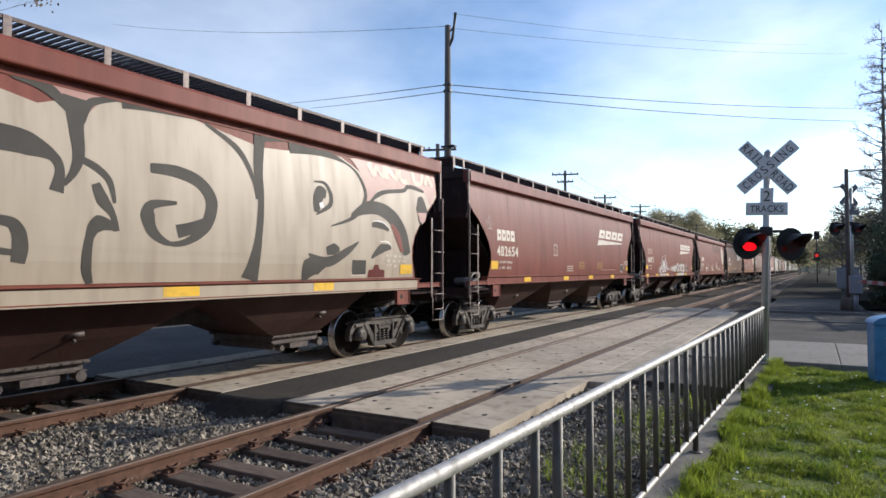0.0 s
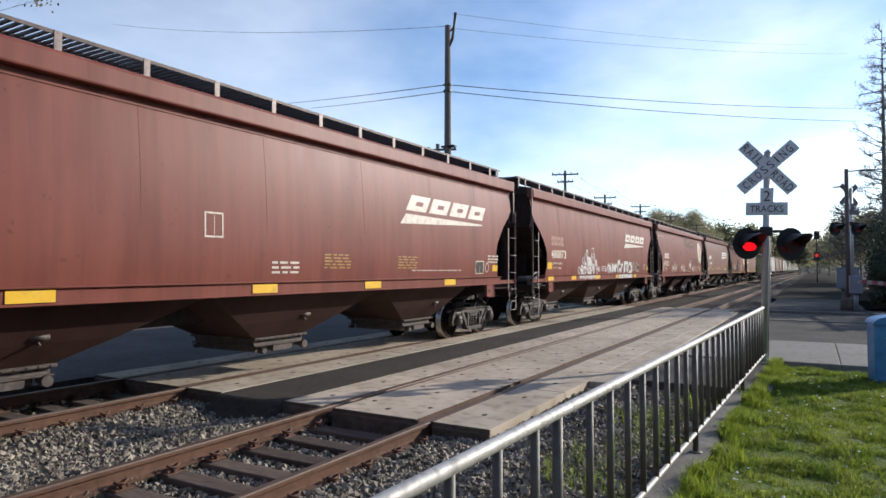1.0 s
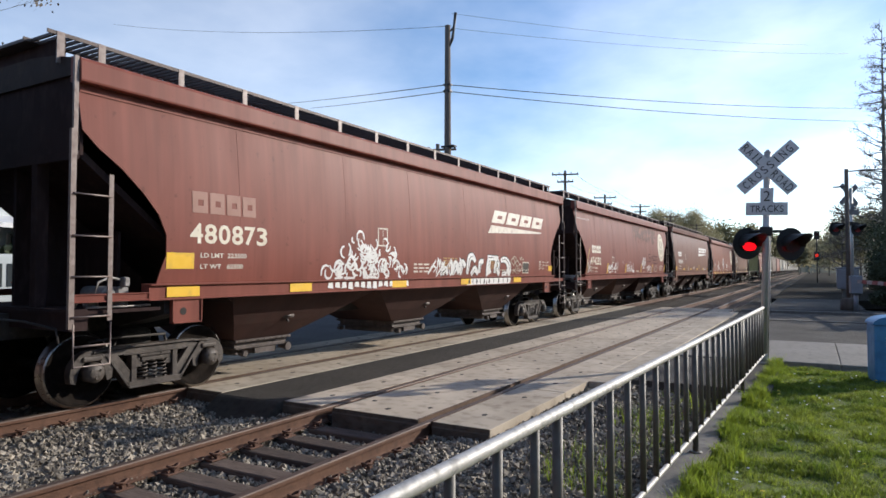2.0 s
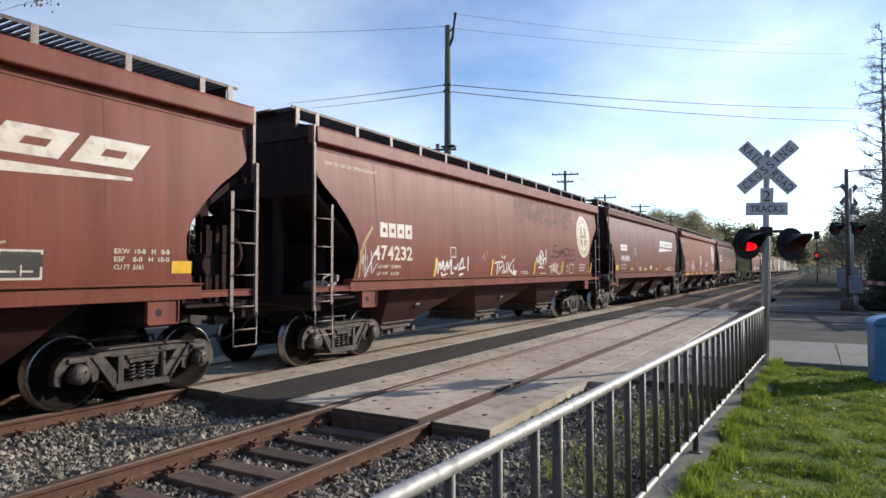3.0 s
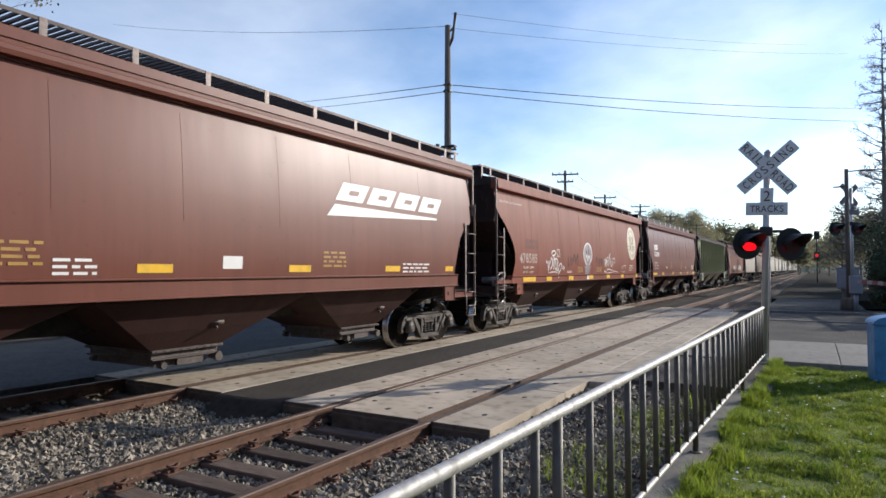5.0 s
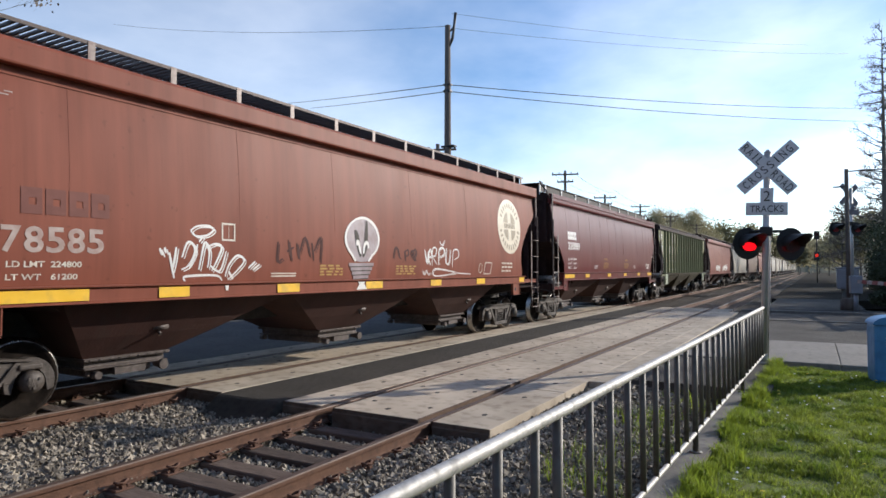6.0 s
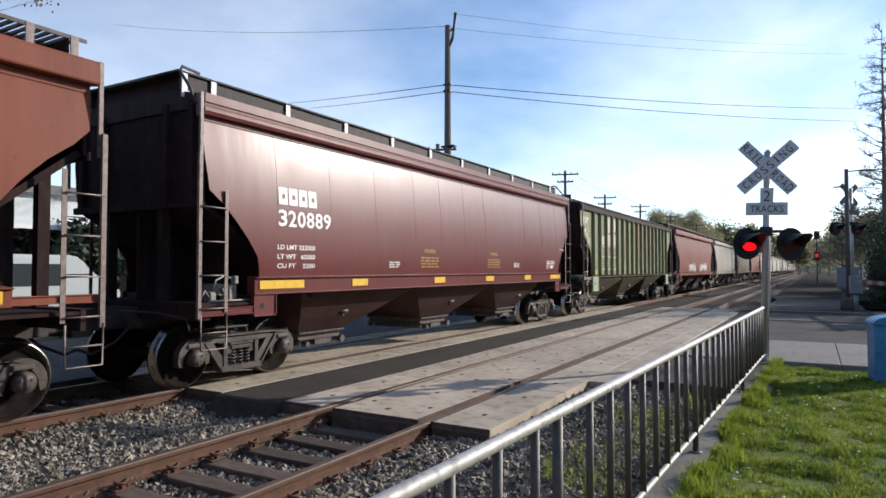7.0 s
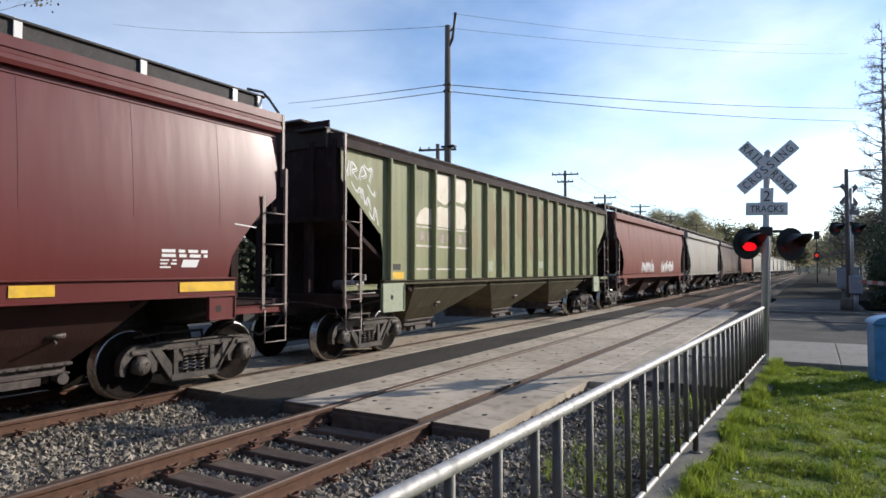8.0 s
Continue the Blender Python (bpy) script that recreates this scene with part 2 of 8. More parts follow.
    "signal_on": surface("lit_signal", (1.0, 0.03, 0.01), (1.0, 0.035, 0.012), 12, 0.4, 0, 0, 90, glow=1.0),
    "wood_pole": surface("pole_wood", (0.10, 0.078, 0.062), (0.17, 0.135, 0.11), 2, 0.9, 0, 0.5, 30, (0.06, 0.045, 0.035), 12, (3, 3, 0.4)),
    "wire": surface("wire", (0.03, 0.03, 0.03), (0.045, 0.045, 0.045), 6, 0.6, 0, 0, 50),
    "bark": surface("bark", (0.10, 0.088, 0.075), (0.18, 0.160, 0.140), 4, 0.95, 0, 0.6, 30, stretch=(2, 2, 0.5)),
    # light and olive leaf tones are paled to hold the haze of distance
    "leaf_light": surface("hazed_spring_leaves", (0.26, 0.235, 0.14), (0.37, 0.335, 0.205), 0.7, 0.7, 0, 0, 1, per_island=0.35, thin=0.5),
    "leaf_olive": surface("hazed_olive_leaves", (0.17, 0.16, 0.085), (0.25, 0.235, 0.125), 0.7, 0.7, 0, 0, 1, per_island=0.35, thin=0.5),
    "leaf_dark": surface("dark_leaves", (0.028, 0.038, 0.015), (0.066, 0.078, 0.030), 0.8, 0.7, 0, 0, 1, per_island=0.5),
    "blue": surface("blue_painted_metal", (0.05, 0.22, 0.46), (0.075, 0.29, 0.54), 2.5, 0.45, 0, 0.06, 30, (0.04, 0.15, 0.32), 8),
    "label": surface("pale_label", (0.55, 0.66, 0.72), (0.65, 0.74, 0.78), 5, 0.5, 0, 0, 30),
    "cabinet": surface("silver_cabinet", (0.22, 0.23, 0.25), (0.29, 0.30, 0.325), 3, 0.5, 0.3, 0.05, 30),
    # gate colours lowered to hold the shade the arm hangs in
    "shaded_gate_red": surface("shaded_gate_red", (0.24, 0.02, 0.03), (0.30, 0.03, 0.04), 4, 0.5, 0, 0, 30),
    "shaded_gate_white": surface("shaded_gate_white", (0.32, 0.28, 0.28), (0.40, 0.35, 0.35), 4, 0.5, 0, 0, 30),
    "shop_wall": surface("shop_wall_paint", (0.50, 0.53, 0.52), (0.60, 0.63, 0.62), 0.8, 0.8, 0, 0.15, 30, (0.42, 0.44, 0.43), 5),
    "shop_trim": surface("shop_trim_paint", (0.74, 0.73, 0.70), (0.82, 0.81, 0.78), 1, 0.7, 0, 0.1, 30),
    "roofing": surface("grey_roofing", (0.16, 0.155, 0.15), (0.22, 0.215, 0.21), 1, 0.9, 0, 0.4, 40),
    "van": surface("pale_grey_van_paint", (0.50, 0.55, 0.55), (0.56, 0.60, 0.60), 1, 0.3, 0, 0.02, 20, coat=0.4),
    "tyre": surface("tyre_rubber", (0.02, 0.02, 0.02), (0.035, 0.035, 0.035), 8, 0.85, 0, 0.2, 50),
    "dark_top": surface("dark_top_paint", (0.022, 0.0145, 0.012), (0.052, 0.034, 0.027), 1.6, 0.8, 0, 0.15, 20, (0.075, 0.05, 0.04), 7, (1, 1.6, 0.5), spec=0.25),
    # verge ground darkened to stand for shade from the trees
    "trackside": surface("shade_dark_trackside_ground", (0.020, 0.017, 0.013), (0.044, 0.037, 0.029), 0.8, 1.0, 0, 0.7, 30, (0.025, 0.026, 0.013), 4, spec=0.05),
    "bud": surface("bud_scales", (0.13, 0.105, 0.085), (0.20, 0.17, 0.135), 2, 0.8, 0, 0, 1, per_island=0.3),
    "back_block": surface("dark_brickwork", (0.13, 0.065, 0.05), (0.19, 0.10, 0.078), 2.5, 0.9, 0, 0.3, 20, (0.09, 0.05, 0.04), 8),
    "yellow_dim": surface("faded_yellow_lettering", (0.36, 0.20, 0.045), (0.48, 0.28, 0.06), 5, 0.5, 0, 0.02, 30, (0.24, 0.10, 0.05), 9),
    "pipe": surface("scuffed_pipework", (0.20, 0.19, 0.18), (0.34, 0.325, 0.31), 9, 0.5, 0.3, 0.1, 50, (0.08, 0.07, 0.06), 20),
    "dim_white": surface("rubbed_white_lettering", (0.30, 0.215, 0.18), (0.46, 0.375, 0.33), 6, 0.5, 0, 0.04, 12, (0.24, 0.115, 0.09), 7),
    # hopper paint: dirt and the shade under the sill in one dark colour
    "bay": surface("dusty_shaded_hopper_paint", (0.044, 0.020, 0.016), (0.074, 0.035, 0.028), 1.3, 0.75, 0, 0.15, 20, (0.062, 0.040, 0.034), 5, (1, 1.6, 0.5), spec=0.25),
    "rung": surface("scuffed_ladder_steel", (0.16, 0.115, 0.098), (0.29, 0.235, 0.205), 9, 0.5, 0.1, 0.08, 50, (0.12, 0.06, 0.045), 16),
    "groove": surface("dark_rust_groove", (0.080, 0.046, 0.027), (0.135, 0.080, 0.050), 6, 0.9, 0, 0.2, 60),
    "far_bed": surface("oily_brown_ballast", (0.036, 0.029, 0.023), (0.085, 0.070, 0.056), 9, 0.95, 0, 1.0, 26, (0.022, 0.018, 0.015), 30, sharp=0.14, spec=0.1),
    # bare aluminium, darkened to stand for shade on the sign's back
    "sign_back": surface("shaded_bare_sign_back", (0.20, 0.19, 0.19), (0.27, 0.26, 0.26), 4, 0.6, 0.2, 0.05, 40),
    "bulb_grey": surface("silver_spray_paint", (0.25, 0.20, 0.21), (0.40, 0.34, 0.35), 4, 0.5, 0, 0.04, 12, (0.24, 0.16, 0.15), 6),
    "far_asphalt": surface("street_asphalt", (0.090, 0.086, 0.082), (0.135, 0.129, 0.122), 0.9, 0.95, 0, 0.5, 120, (0.034, 0.033, 0.032), 14, spec=0.25),
    "rust_wash": surface("rust_washed_green_paint", (0.235, 0.180, 0.090), (0.315, 0.262, 0.150), 1.6, 0.6, 0, 0.1, 12, (0.20, 0.12, 0.065), 3, (1, 2, 0.4), spec=0.2),
    # brown-black end paint; the shade on the car ends is in this colour
    "end_shade": surface("shaded_end_paint", (0.026, 0.016, 0.015), (0.050, 0.031, 0.029), 1.6, 0.9, 0, 0.15, 20, (0.07, 0.046, 0.042), 7, (1, 1.6, 0.5), spec=0.12),
    "lens_red": surface("unlit_red_lens", (0.22, 0.008, 0.014), (0.30, 0.014, 0.02), 12, 0.4, 0, 0.2, 90),
    "ghost_mark": surface("rubbed_out_lettering", (0.150, 0.056, 0.043), (0.190, 0.075, 0.058), 5, 0.6, 0, 0.04, 12, (0.21, 0.085, 0.065), 7, spec=0.2),
    # olive version: dust, with the shade under the body mixed into it
    "bay_olive": surface("dusty_shaded_olive_paint", (0.055, 0.046, 0.026), (0.115, 0.098, 0.058), 1.3, 0.75, 0, 0.15, 20, (0.15, 0.125, 0.085), 5, (1, 1.6, 0.5), spec=0.25),
    "flaked": surface("flaked_dark_paint", (0.105, 0.040, 0.032), (0.150, 0.056, 0.044), 5, 0.6, 0, 0.08, 20, (0.085, 0.034, 0.028), 14, spec=0.2),
    "gate_steel": surface("rubbed_gate_steel", (0.045, 0.034, 0.030), (0.10, 0.080, 0.070), 5, 0.6, 0.15, 0.15, 40, (0.17, 0.14, 0.125), 12),
    "dim_green": surface("scuffed_pale_green_paint", (0.30, 0.34, 0.22), (0.40, 0.42, 0.30), 6, 0.6, 0, 0.05, 20, (0.22, 0.25, 0.13), 12),
    "hill": surface("hill_woods", (0.045, 0.052, 0.030), (0.10, 0.10, 0.055), 0.06, 0.95, 0, 1.0, 0.4, (0.028, 0.034, 0.02), 0.25),
}


def clear_glass(name):
    m = bpy.data.materials.new(name)
    m.use_nodes = True
    p = m.node_tree.nodes["Principled BSDF"]
    p.inputs["Base Color"].default_value = (0.05, 0.06, 0.065, 1)
    p.inputs["Roughness"].default_value = 0.05
    p.inputs["Specular IOR Level"].default_value = 0.8
    return m


M["glass"] = clear_glass("window_glass")


# ---------------------------------------------------------------- mesh tools
def box(bm, x0, x1, y0, y1, z0, z1):
    v = [bm.verts.new((x, y, z)) for z in (z0, z1) for y in (y0, y1) for x in (x0, x1)]
    for f in ((0, 2, 3, 1), (4, 5, 7, 6), (0, 1, 5, 4), (2, 6, 7, 3), (0, 4, 6, 2), (1, 3, 7, 5)):
        bm.faces.new([v[i] for i in f])


def rounded_box(bm, x0, x1, y0, y1, z0, z1, r=0.01, seg=1):
    b2 = bmesh.new()
    box(b2, x0, x1, y0, y1, z0, z1)
    bmesh.ops.bevel(b2, geom=b2.edges[:], offset=r, segments=seg, affect="EDGES", profile=0.6)
    join(bm, b2)


def join(bm, other, m=None):
    if m:
        other.transform(m)
    idx = {}
    for v in other.verts:
        idx[v] = bm.verts.new(v.co)
    for f in other.faces:
        nf = bm.faces.new([idx[v] for v in f.verts])
        nf.smooth = f.smooth
        nf.material_index = f.material_index
    other.free()


def from_build(build):
    bm = bmesh.new()
    build(bm)
    return bm


def ring_basis(d):
    d = d.normalized()
    a = Vector((0, 0, 1)) if abs(d.z) < 0.9 else Vector((1, 0, 0))
    u = d.cross(a).normalized()
    return u, d.cross(u).normalized()


def tube(bm, pts, r, seg=8, caps=True):
    """A round bar along points; r a number or one per point."""
    pts = [Vector(p) for p in pts]
    rs = r if isinstance(r, (list, tuple)) else [r] * len(pts)
    rings = []
    for i, p in enumerate(pts):
        d = pts[min(i + 1, len(pts) - 1)] - pts[max(i - 1, 0)]
        u, w = ring_basis(d)
        rings.append([bm.verts.new(p + rs[i] * (math.cos(a) * u + math.sin(a) * w)) for a in (2 * math.pi * k / seg for k in range(seg))])
    for a, b in zip(rings, rings[1:]):
        for k in range(seg):
            f = bm.faces.new((a[k], a[(k + 1) % seg], b[(k + 1) % seg], b[k]))
            f.smooth = True
    if caps:
        bm.faces.new(rings[0][::-1])
        bm.faces.new(rings[-1])


def prism(bm, pts, a0, a1, axis="x"):
    """A flat outline (two coordinates) drawn out along an axis. axis x: outline in y, z; y: in x, z; z: in x, y."""
    def put(p, a):
        return {"x": (a, p[0], p[1]), "y": (p[0], a, p[1]), "z": (p[0], p[1], a)}[axis]
    lo = [bm.verts.new(put(p, a0)) for p in pts]
    hi = [bm.verts.new(put(p, a1)) for p in pts]
    n = len(pts)
    bm.faces.new(lo[::-1])
    bm.faces.new(hi)
    for k in range(n):
        bm.faces.new((lo[k], lo[(k + 1) % n], hi[(k + 1) % n], hi[k]))


def lathe(bm, profile, seg=24, axis="x", mats=None):
    """Turns (along, radius) pairs round an axis."""
    rings = []
    for a, r in profile:
        ring = []
        for k in range(seg):
            t = 2 * math.pi * k / seg
            c, s = r * math.cos(t), r * math.sin(t)
            ring.append(bm.verts.new({"x": (a, c, s), "y": (c, a, s), "z": (c, s, a)}[axis]))
        rings.append(ring)
    for i, (a, b) in enumerate(zip(rings, rings[1:])):
        for k in range(seg):
            f = bm.faces.new((a[k], a[(k + 1) % seg], b[(k + 1) % seg], b[k]))
            f.smooth = True
            if mats:
                f.material_index = mats[i]
    bm.faces.new(rings[0][::-1])
    bm.faces.new(rings[-1])


def to_mesh(name, bm, normals=True):
    if normals:
        bmesh.ops.recalc_face_normals(bm, faces=bm.faces[:])
    me = bpy.data.meshes.new(name)
    bm.to_mesh(me)
    bm.free()
    return me


MESHES = {}


def shared(key, build):
    """The mesh of that key, built once."""
    if key not in MESHES:
        bm = bmesh.new()
        build(bm)
        MESHES[key] = to_mesh(key, bm)
    return MESHES[key]


def put(name, me, material, parent=None, label="", m=None):
    """An object on a mesh, with materials of its own."""
    ob = new(name, me)
    mats = material if isinstance(material, (list, tuple)) else [material]
    while len(me.materials) < len(mats):
        me.materials.append(mats[len(me.materials)])
    for slot, mat in zip(ob.material_slots, mats):
        slot.link = "OBJECT"
        slot.material = mat
    if parent is not None:
        ob.parent = parent
    if m is not None:
        ob.matrix_basis = m
    return tagged(ob, label)


def part(name, bm, material, parent=None, label="", m=None):
    return put(name, to_mesh(name, bm), material, parent, label, m)


def thing(name, label, category, group="", m=None, kind=""):
    ob = new(name)
    ob.empty_display_size = 0.2
    if m is not None:
        ob.matrix_basis = m
    return tagged(ob, label, category, group, kind)


def letters(body, height, width=None, bold=0.0):
    """A flat mesh of the built-in font, in x and y, from (0, 0) up to height."""
    cu = bpy.data.curves.new("letters", "FONT")
    cu.body, cu.size, cu.resolution_u, cu.offset = body, 1.0, 3, bold
    ob = new("letters", cu)
    me = bpy.data.meshes.new_from_object(ob.evaluated_get(bpy.context.evaluated_depsgraph_get()))
    bpy.data.objects.remove(ob)
    bpy.data.curves.remove(cu)
    co = np.array([v.co[:] for v in me.vertices])
    lo, hi = co.min(0), co.max(0)
    sy = height / (hi[1] - lo[1])
    sx = width / (hi[0] - lo[0]) if width else sy
    for v in me.vertices:
        v.co = ((v.co.x - lo[0]) * sx, (v.co.y - lo[1]) * sy, 0)
    return me


# ---------------------------------------------------------------- ground, roads, tracks
NEAR_TRACK, FAR_TRACK = -4.55, -8.70      # centre lines
HALF = 0.7525                             # half the distance between rail heads
CROSS_0, CROSS_1 = 6.2, 30.0              # the level crossing along the tracks

bm = bmesh.new()
g = 3000
v = [bm.verts.new(p) for p in ((-g, -g, -0.62), (g, -g, -0.62), (g, g, -0.62), (-g, g, -0.62))]
bm.faces.new(v)
tagged(part("ground", bm, M["soil"]), "bare brown earth reaching the horizon", "ground", kind="structure")

# ballast bed under both tracks: a low embankment with sloping shoulders
bm = bmesh.new()
prism(bm, [(-11.6, -0.61), (-10.6, -0.20), (-9.5, -0.20), (-9.3, -0.29), (-8.1, -0.29), (-7.9, -0.20), (-7.3, -0.19), (-6.7, -0.27), (-6.1, -0.19), (-5.35, -0.20), (-5.2, -0.29), (-3.9, -0.29), (-3.75, -0.20), (-3.0, -0.13), (-2.4, -0.15), (-1.12, -0.32), (-1.12, -0.61)], -60, CROSS_0 + 0.35, "y")
tagged(part("ballast_bed", bm, M["ballast"]), "grey crushed stone bed under the railway tracks", "ballast", kind="structure")
bm = bmesh.new()
prism(bm, [(-12.6, -0.61), (-10.6, -0.20), (-7.3, -0.19), (-6.7, -0.27), (-6.1, -0.19), (-2.9, -0.20), (-1.6, -0.61)], CROSS_1 - 0.3, 600, "y")
tagged(part("far_ballast_bed", bm, M["far_bed"]), "dark oily ballast bed beyond the level crossing", "ballast", kind="structure")


def stones(x0, x1, y0, y1, count, z_of, seed, size=(0.018, 0.042)):
    """Broken stones, each a squashed random octahedron or cube, scattered on a bed."""
    rng = np.random.default_rng(seed)
    base = np.array([(1, 0, 0), (-1, 0, 0), (0, 1, 0), (0, -1, 0), (0, 0, 1), (0, 0, -1)], float)
    tri = np.array([(0, 2, 4), (2, 1, 4), (1, 3, 4), (3, 0, 4), (2, 0, 5), (1, 2, 5), (3, 1, 5), (0, 3, 5)])
    n = count
    vs = base[None] * rng.uniform(0.55, 1.25, (n, 6, 1)) + rng.normal(0, 0.18, (n, 6, 3))
    q = rng.normal(size=(n, 4))
    q /= np.linalg.norm(q, axis=1)[:, None]
    w, x, y, z = q.T
    rot = np.stack([np.stack([1 - 2 * (y * y + z * z), 2 * (x * y - z * w), 2 * (x * z + y * w)], -1),
                    np.stack([2 * (x * y + z * w), 1 - 2 * (x * x + z * z), 2 * (y * z - x * w)], -1),
                    np.stack([2 * (x * z - y * w), 2 * (y * z + x * w), 1 - 2 * (x * x + y * y)], -1)], -2)
    vs = np.einsum("nij,nkj->nki", rot, vs) * rng.uniform(*size, (n, 1, 1))
    px, py = rng.uniform(x0, x1, n), rng.uniform(y0, y1, n)
    pz = np.array([z_of(a) for a in px]) + rng.uniform(-0.015, 0.028, n)
    vs += np.stack([px, py, pz], -1)[:, None, :]
    return vs.reshape(-1, 3), (tri[None] + 6 * np.arange(n)[:, None, None]).reshape(-1, 3)


def bed_height(x):
    if x > -2.4:
        return -0.145 - (x + 2.4) * 0.13
    if x > -3.75:
        return -0.195 + 0.07 * min(1.0, (x + 3.75) / 0.75)
    if -5.25 < x < -3.85 or -9.35 < x < -8.05:
        return -0.262
    if -7.3 < x < -6.1:
        return -0.19 - 0.08 * (1 - abs(x + 6.7) / 0.6)
    return -0.195


sv, sf, off = [], [], 0
for args in ((-8.6, -5.15, 0.2, 6.25, 15000, bed_height, 1), (-5.45, -3.65, 0.5, 6.3, 7500, bed_height, 2), (-3.8, -1.13, 0.8, 6.4, 9500, bed_height, 3),
             (-3.1, -1.13, 6.2, 10.6, 6000, bed_height, 4), (-10.6, -8.5, 0.5, 6.1, 3000, bed_height, 5)):
    a, b = stones(*args)
    sv.append(a)
    sf.append(b + off)
    off += len(a)
me = bpy.data.meshes.new("ballast_stones")
me.from_pydata(np.concatenate(sv).tolist(), [], np.concatenate(sf).tolist())
me.materials.append(M["stone"])
tagged(new("ballast_stones", me), "loose grey crushed stones between the rails", "gravel", kind="stuff")


# rails: foot, web and head drawn along the track
def rail_profile(bm, y0, y1):
    foot = [(-0.070, -0.172), (0.070, -0.172), (0.070, -0.161), (0.014, -0.146), (0.010, -0.130), (0.010, -0.056), (0.037, -0.046),
            (0.038, -0.014), (-0.038, -0.014), (-0.037, -0.046), (-0.010, -0.056), (-0.010, -0.130), (-0.014, -0.146), (-0.070, -0.161)]
    prism(bm, foot, y0, y1, "y")
    cap = [(-0.038, -0.0135), (0.038, -0.0135), (0.035, -0.004), (0.026, 0.0), (-0.026, 0.0), (-0.035, -0.004)]
    n0 = len(bm.faces)
    prism(bm, cap, y0, y1, "y")
    bm.faces.ensure_lookup_table()
    for f in bm.faces[n0:]:
        f.material_index = 1


rail_mesh = shared("rail", lambda bm: rail_profile(bm, -60, 600))
tie_mesh = shared("tie", lambda bm: rounded_box(bm, -1.3, 1.3, -0.115, 0.115, -0.36, -0.182, 0.012))


def clip_shape(bm):
    pts = [(0.0, 0.0, 0.0), (0.02, 0.05, 0.03), (0.06, 0.055, 0.045), (0.09, 0.01, 0.03), (0.075, -0.045, 0.035), (0.035, -0.05, 0.04), (0.0, -0.015, 0.025)]
    tube(bm, pts, 0.012, 6)
    box(bm, 0.0, 0.10, -0.02, 0.02, -0.02, 0.012)


def plate_shape(bm):
    rounded_box(bm, -0.17, 0.17, -0.09, 0.09, -0.183, -0.166, 0.004)
    for sx in (-1, 1):
        for yy in (-0.05, 0.05):
            rounded_box(bm, sx * 0.125 - 0.014, sx * 0.125 + 0.014, yy - 0.014, yy + 0.014, -0.168, -0.142, 0.004)


clip_mesh, plate_mesh = shared("rail_clip", clip_shape), shared("tie_plate", plate_shape)
rng = random.Random(5)
for k, (cx, label) in enumerate(((NEAR_TRACK, "single railway track with rusty rails in grey ballast"), (FAR_TRACK, "railway track carrying the freight train, rusty rails"))):
    track = thing("railway_track", label, "railway track", "tracks", pose(cx, 0, 0), kind="structure")
    for sx in (-1, 1):
        put("rail", rail_mesh, [M["rail_rust"], M["rail_head"]], track, "rusty steel rail with a worn bright top", pose(sx * HALF, 0, 0))
    ys = [CROSS_0 - 0.28 - 0.5 * i for i in range(30)] + [CROSS_1 + 0.4 + 0.52 * i for i in range(60)]
    for i, y in enumerate(ys):
        put("tie", tie_mesh, M["tie"], track, "", pose(rng.uniform(-0.04, 0.04), y + rng.uniform(-0.02, 0.02), rng.uniform(-0.006, 0.004), 0, 0, rng.uniform(-1, 1)))
        if y < 10:
            for sx in (-1, 1):
                put("tie_plate", plate_mesh, M["clip"], track, "", pose(sx * HALF, y, 0))
                for side in (-1, 1):
                    put("rail_clip", clip_mesh, M["clip"], track, "", pose(sx * HALF + side * 0.065, y + rng.uniform(-0.01, 0.01), -0.150, 0, 0, 0 if side > 0 else 180))


# level crossing: concrete panels between and beside the rails, asphalt between the tracks
def panel_shape(x0, x1, length, first):
    def build(bm):
        r = 0.018 if x1 < 1.2 and x0 < 0 else 0.006
        prism(bm, [(x0 + r, 0.0), (x0, -r), (x0, -0.26), (x1, -0.26), (x1, -r), (x1 - r, 0.0)], 0.006, length - 0.006, "y")
        if first:
            n1 = len(bm.faces)
            # end cap with its own darker colour, which carries the face's shade
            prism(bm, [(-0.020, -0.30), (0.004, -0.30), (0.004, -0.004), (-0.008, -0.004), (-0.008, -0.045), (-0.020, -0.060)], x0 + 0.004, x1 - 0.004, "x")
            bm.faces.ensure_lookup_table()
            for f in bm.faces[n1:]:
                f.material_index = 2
        w = x1 - x0
        spots = [(0.16, 0.25), (0.84, 0.25), (0.16, 0.75), (0.84, 0.75)] if w > 1 else [(0.5, 0.25), (0.5, 0.75)]
        if w > 1:
            spots += [(0.5, 0.12), (0.5, 0.62)]
        n0 = len(bm.faces)
        for u, t in spots:
            cx, cy = x0 + u * w, t * length
            # flat dark caps drawn in place of shaded bolt pockets
            prism(bm, [(cx + 0.032 * math.cos(a), cy + 0.045 * math.sin(a)) for a in (k * math.pi / 4 for k in range(8))], -0.02, 0.0035, "z")
        bm.faces.ensure_lookup_table()
        for f in bm.faces[n0:]:
            f.material_index = 1
    return build


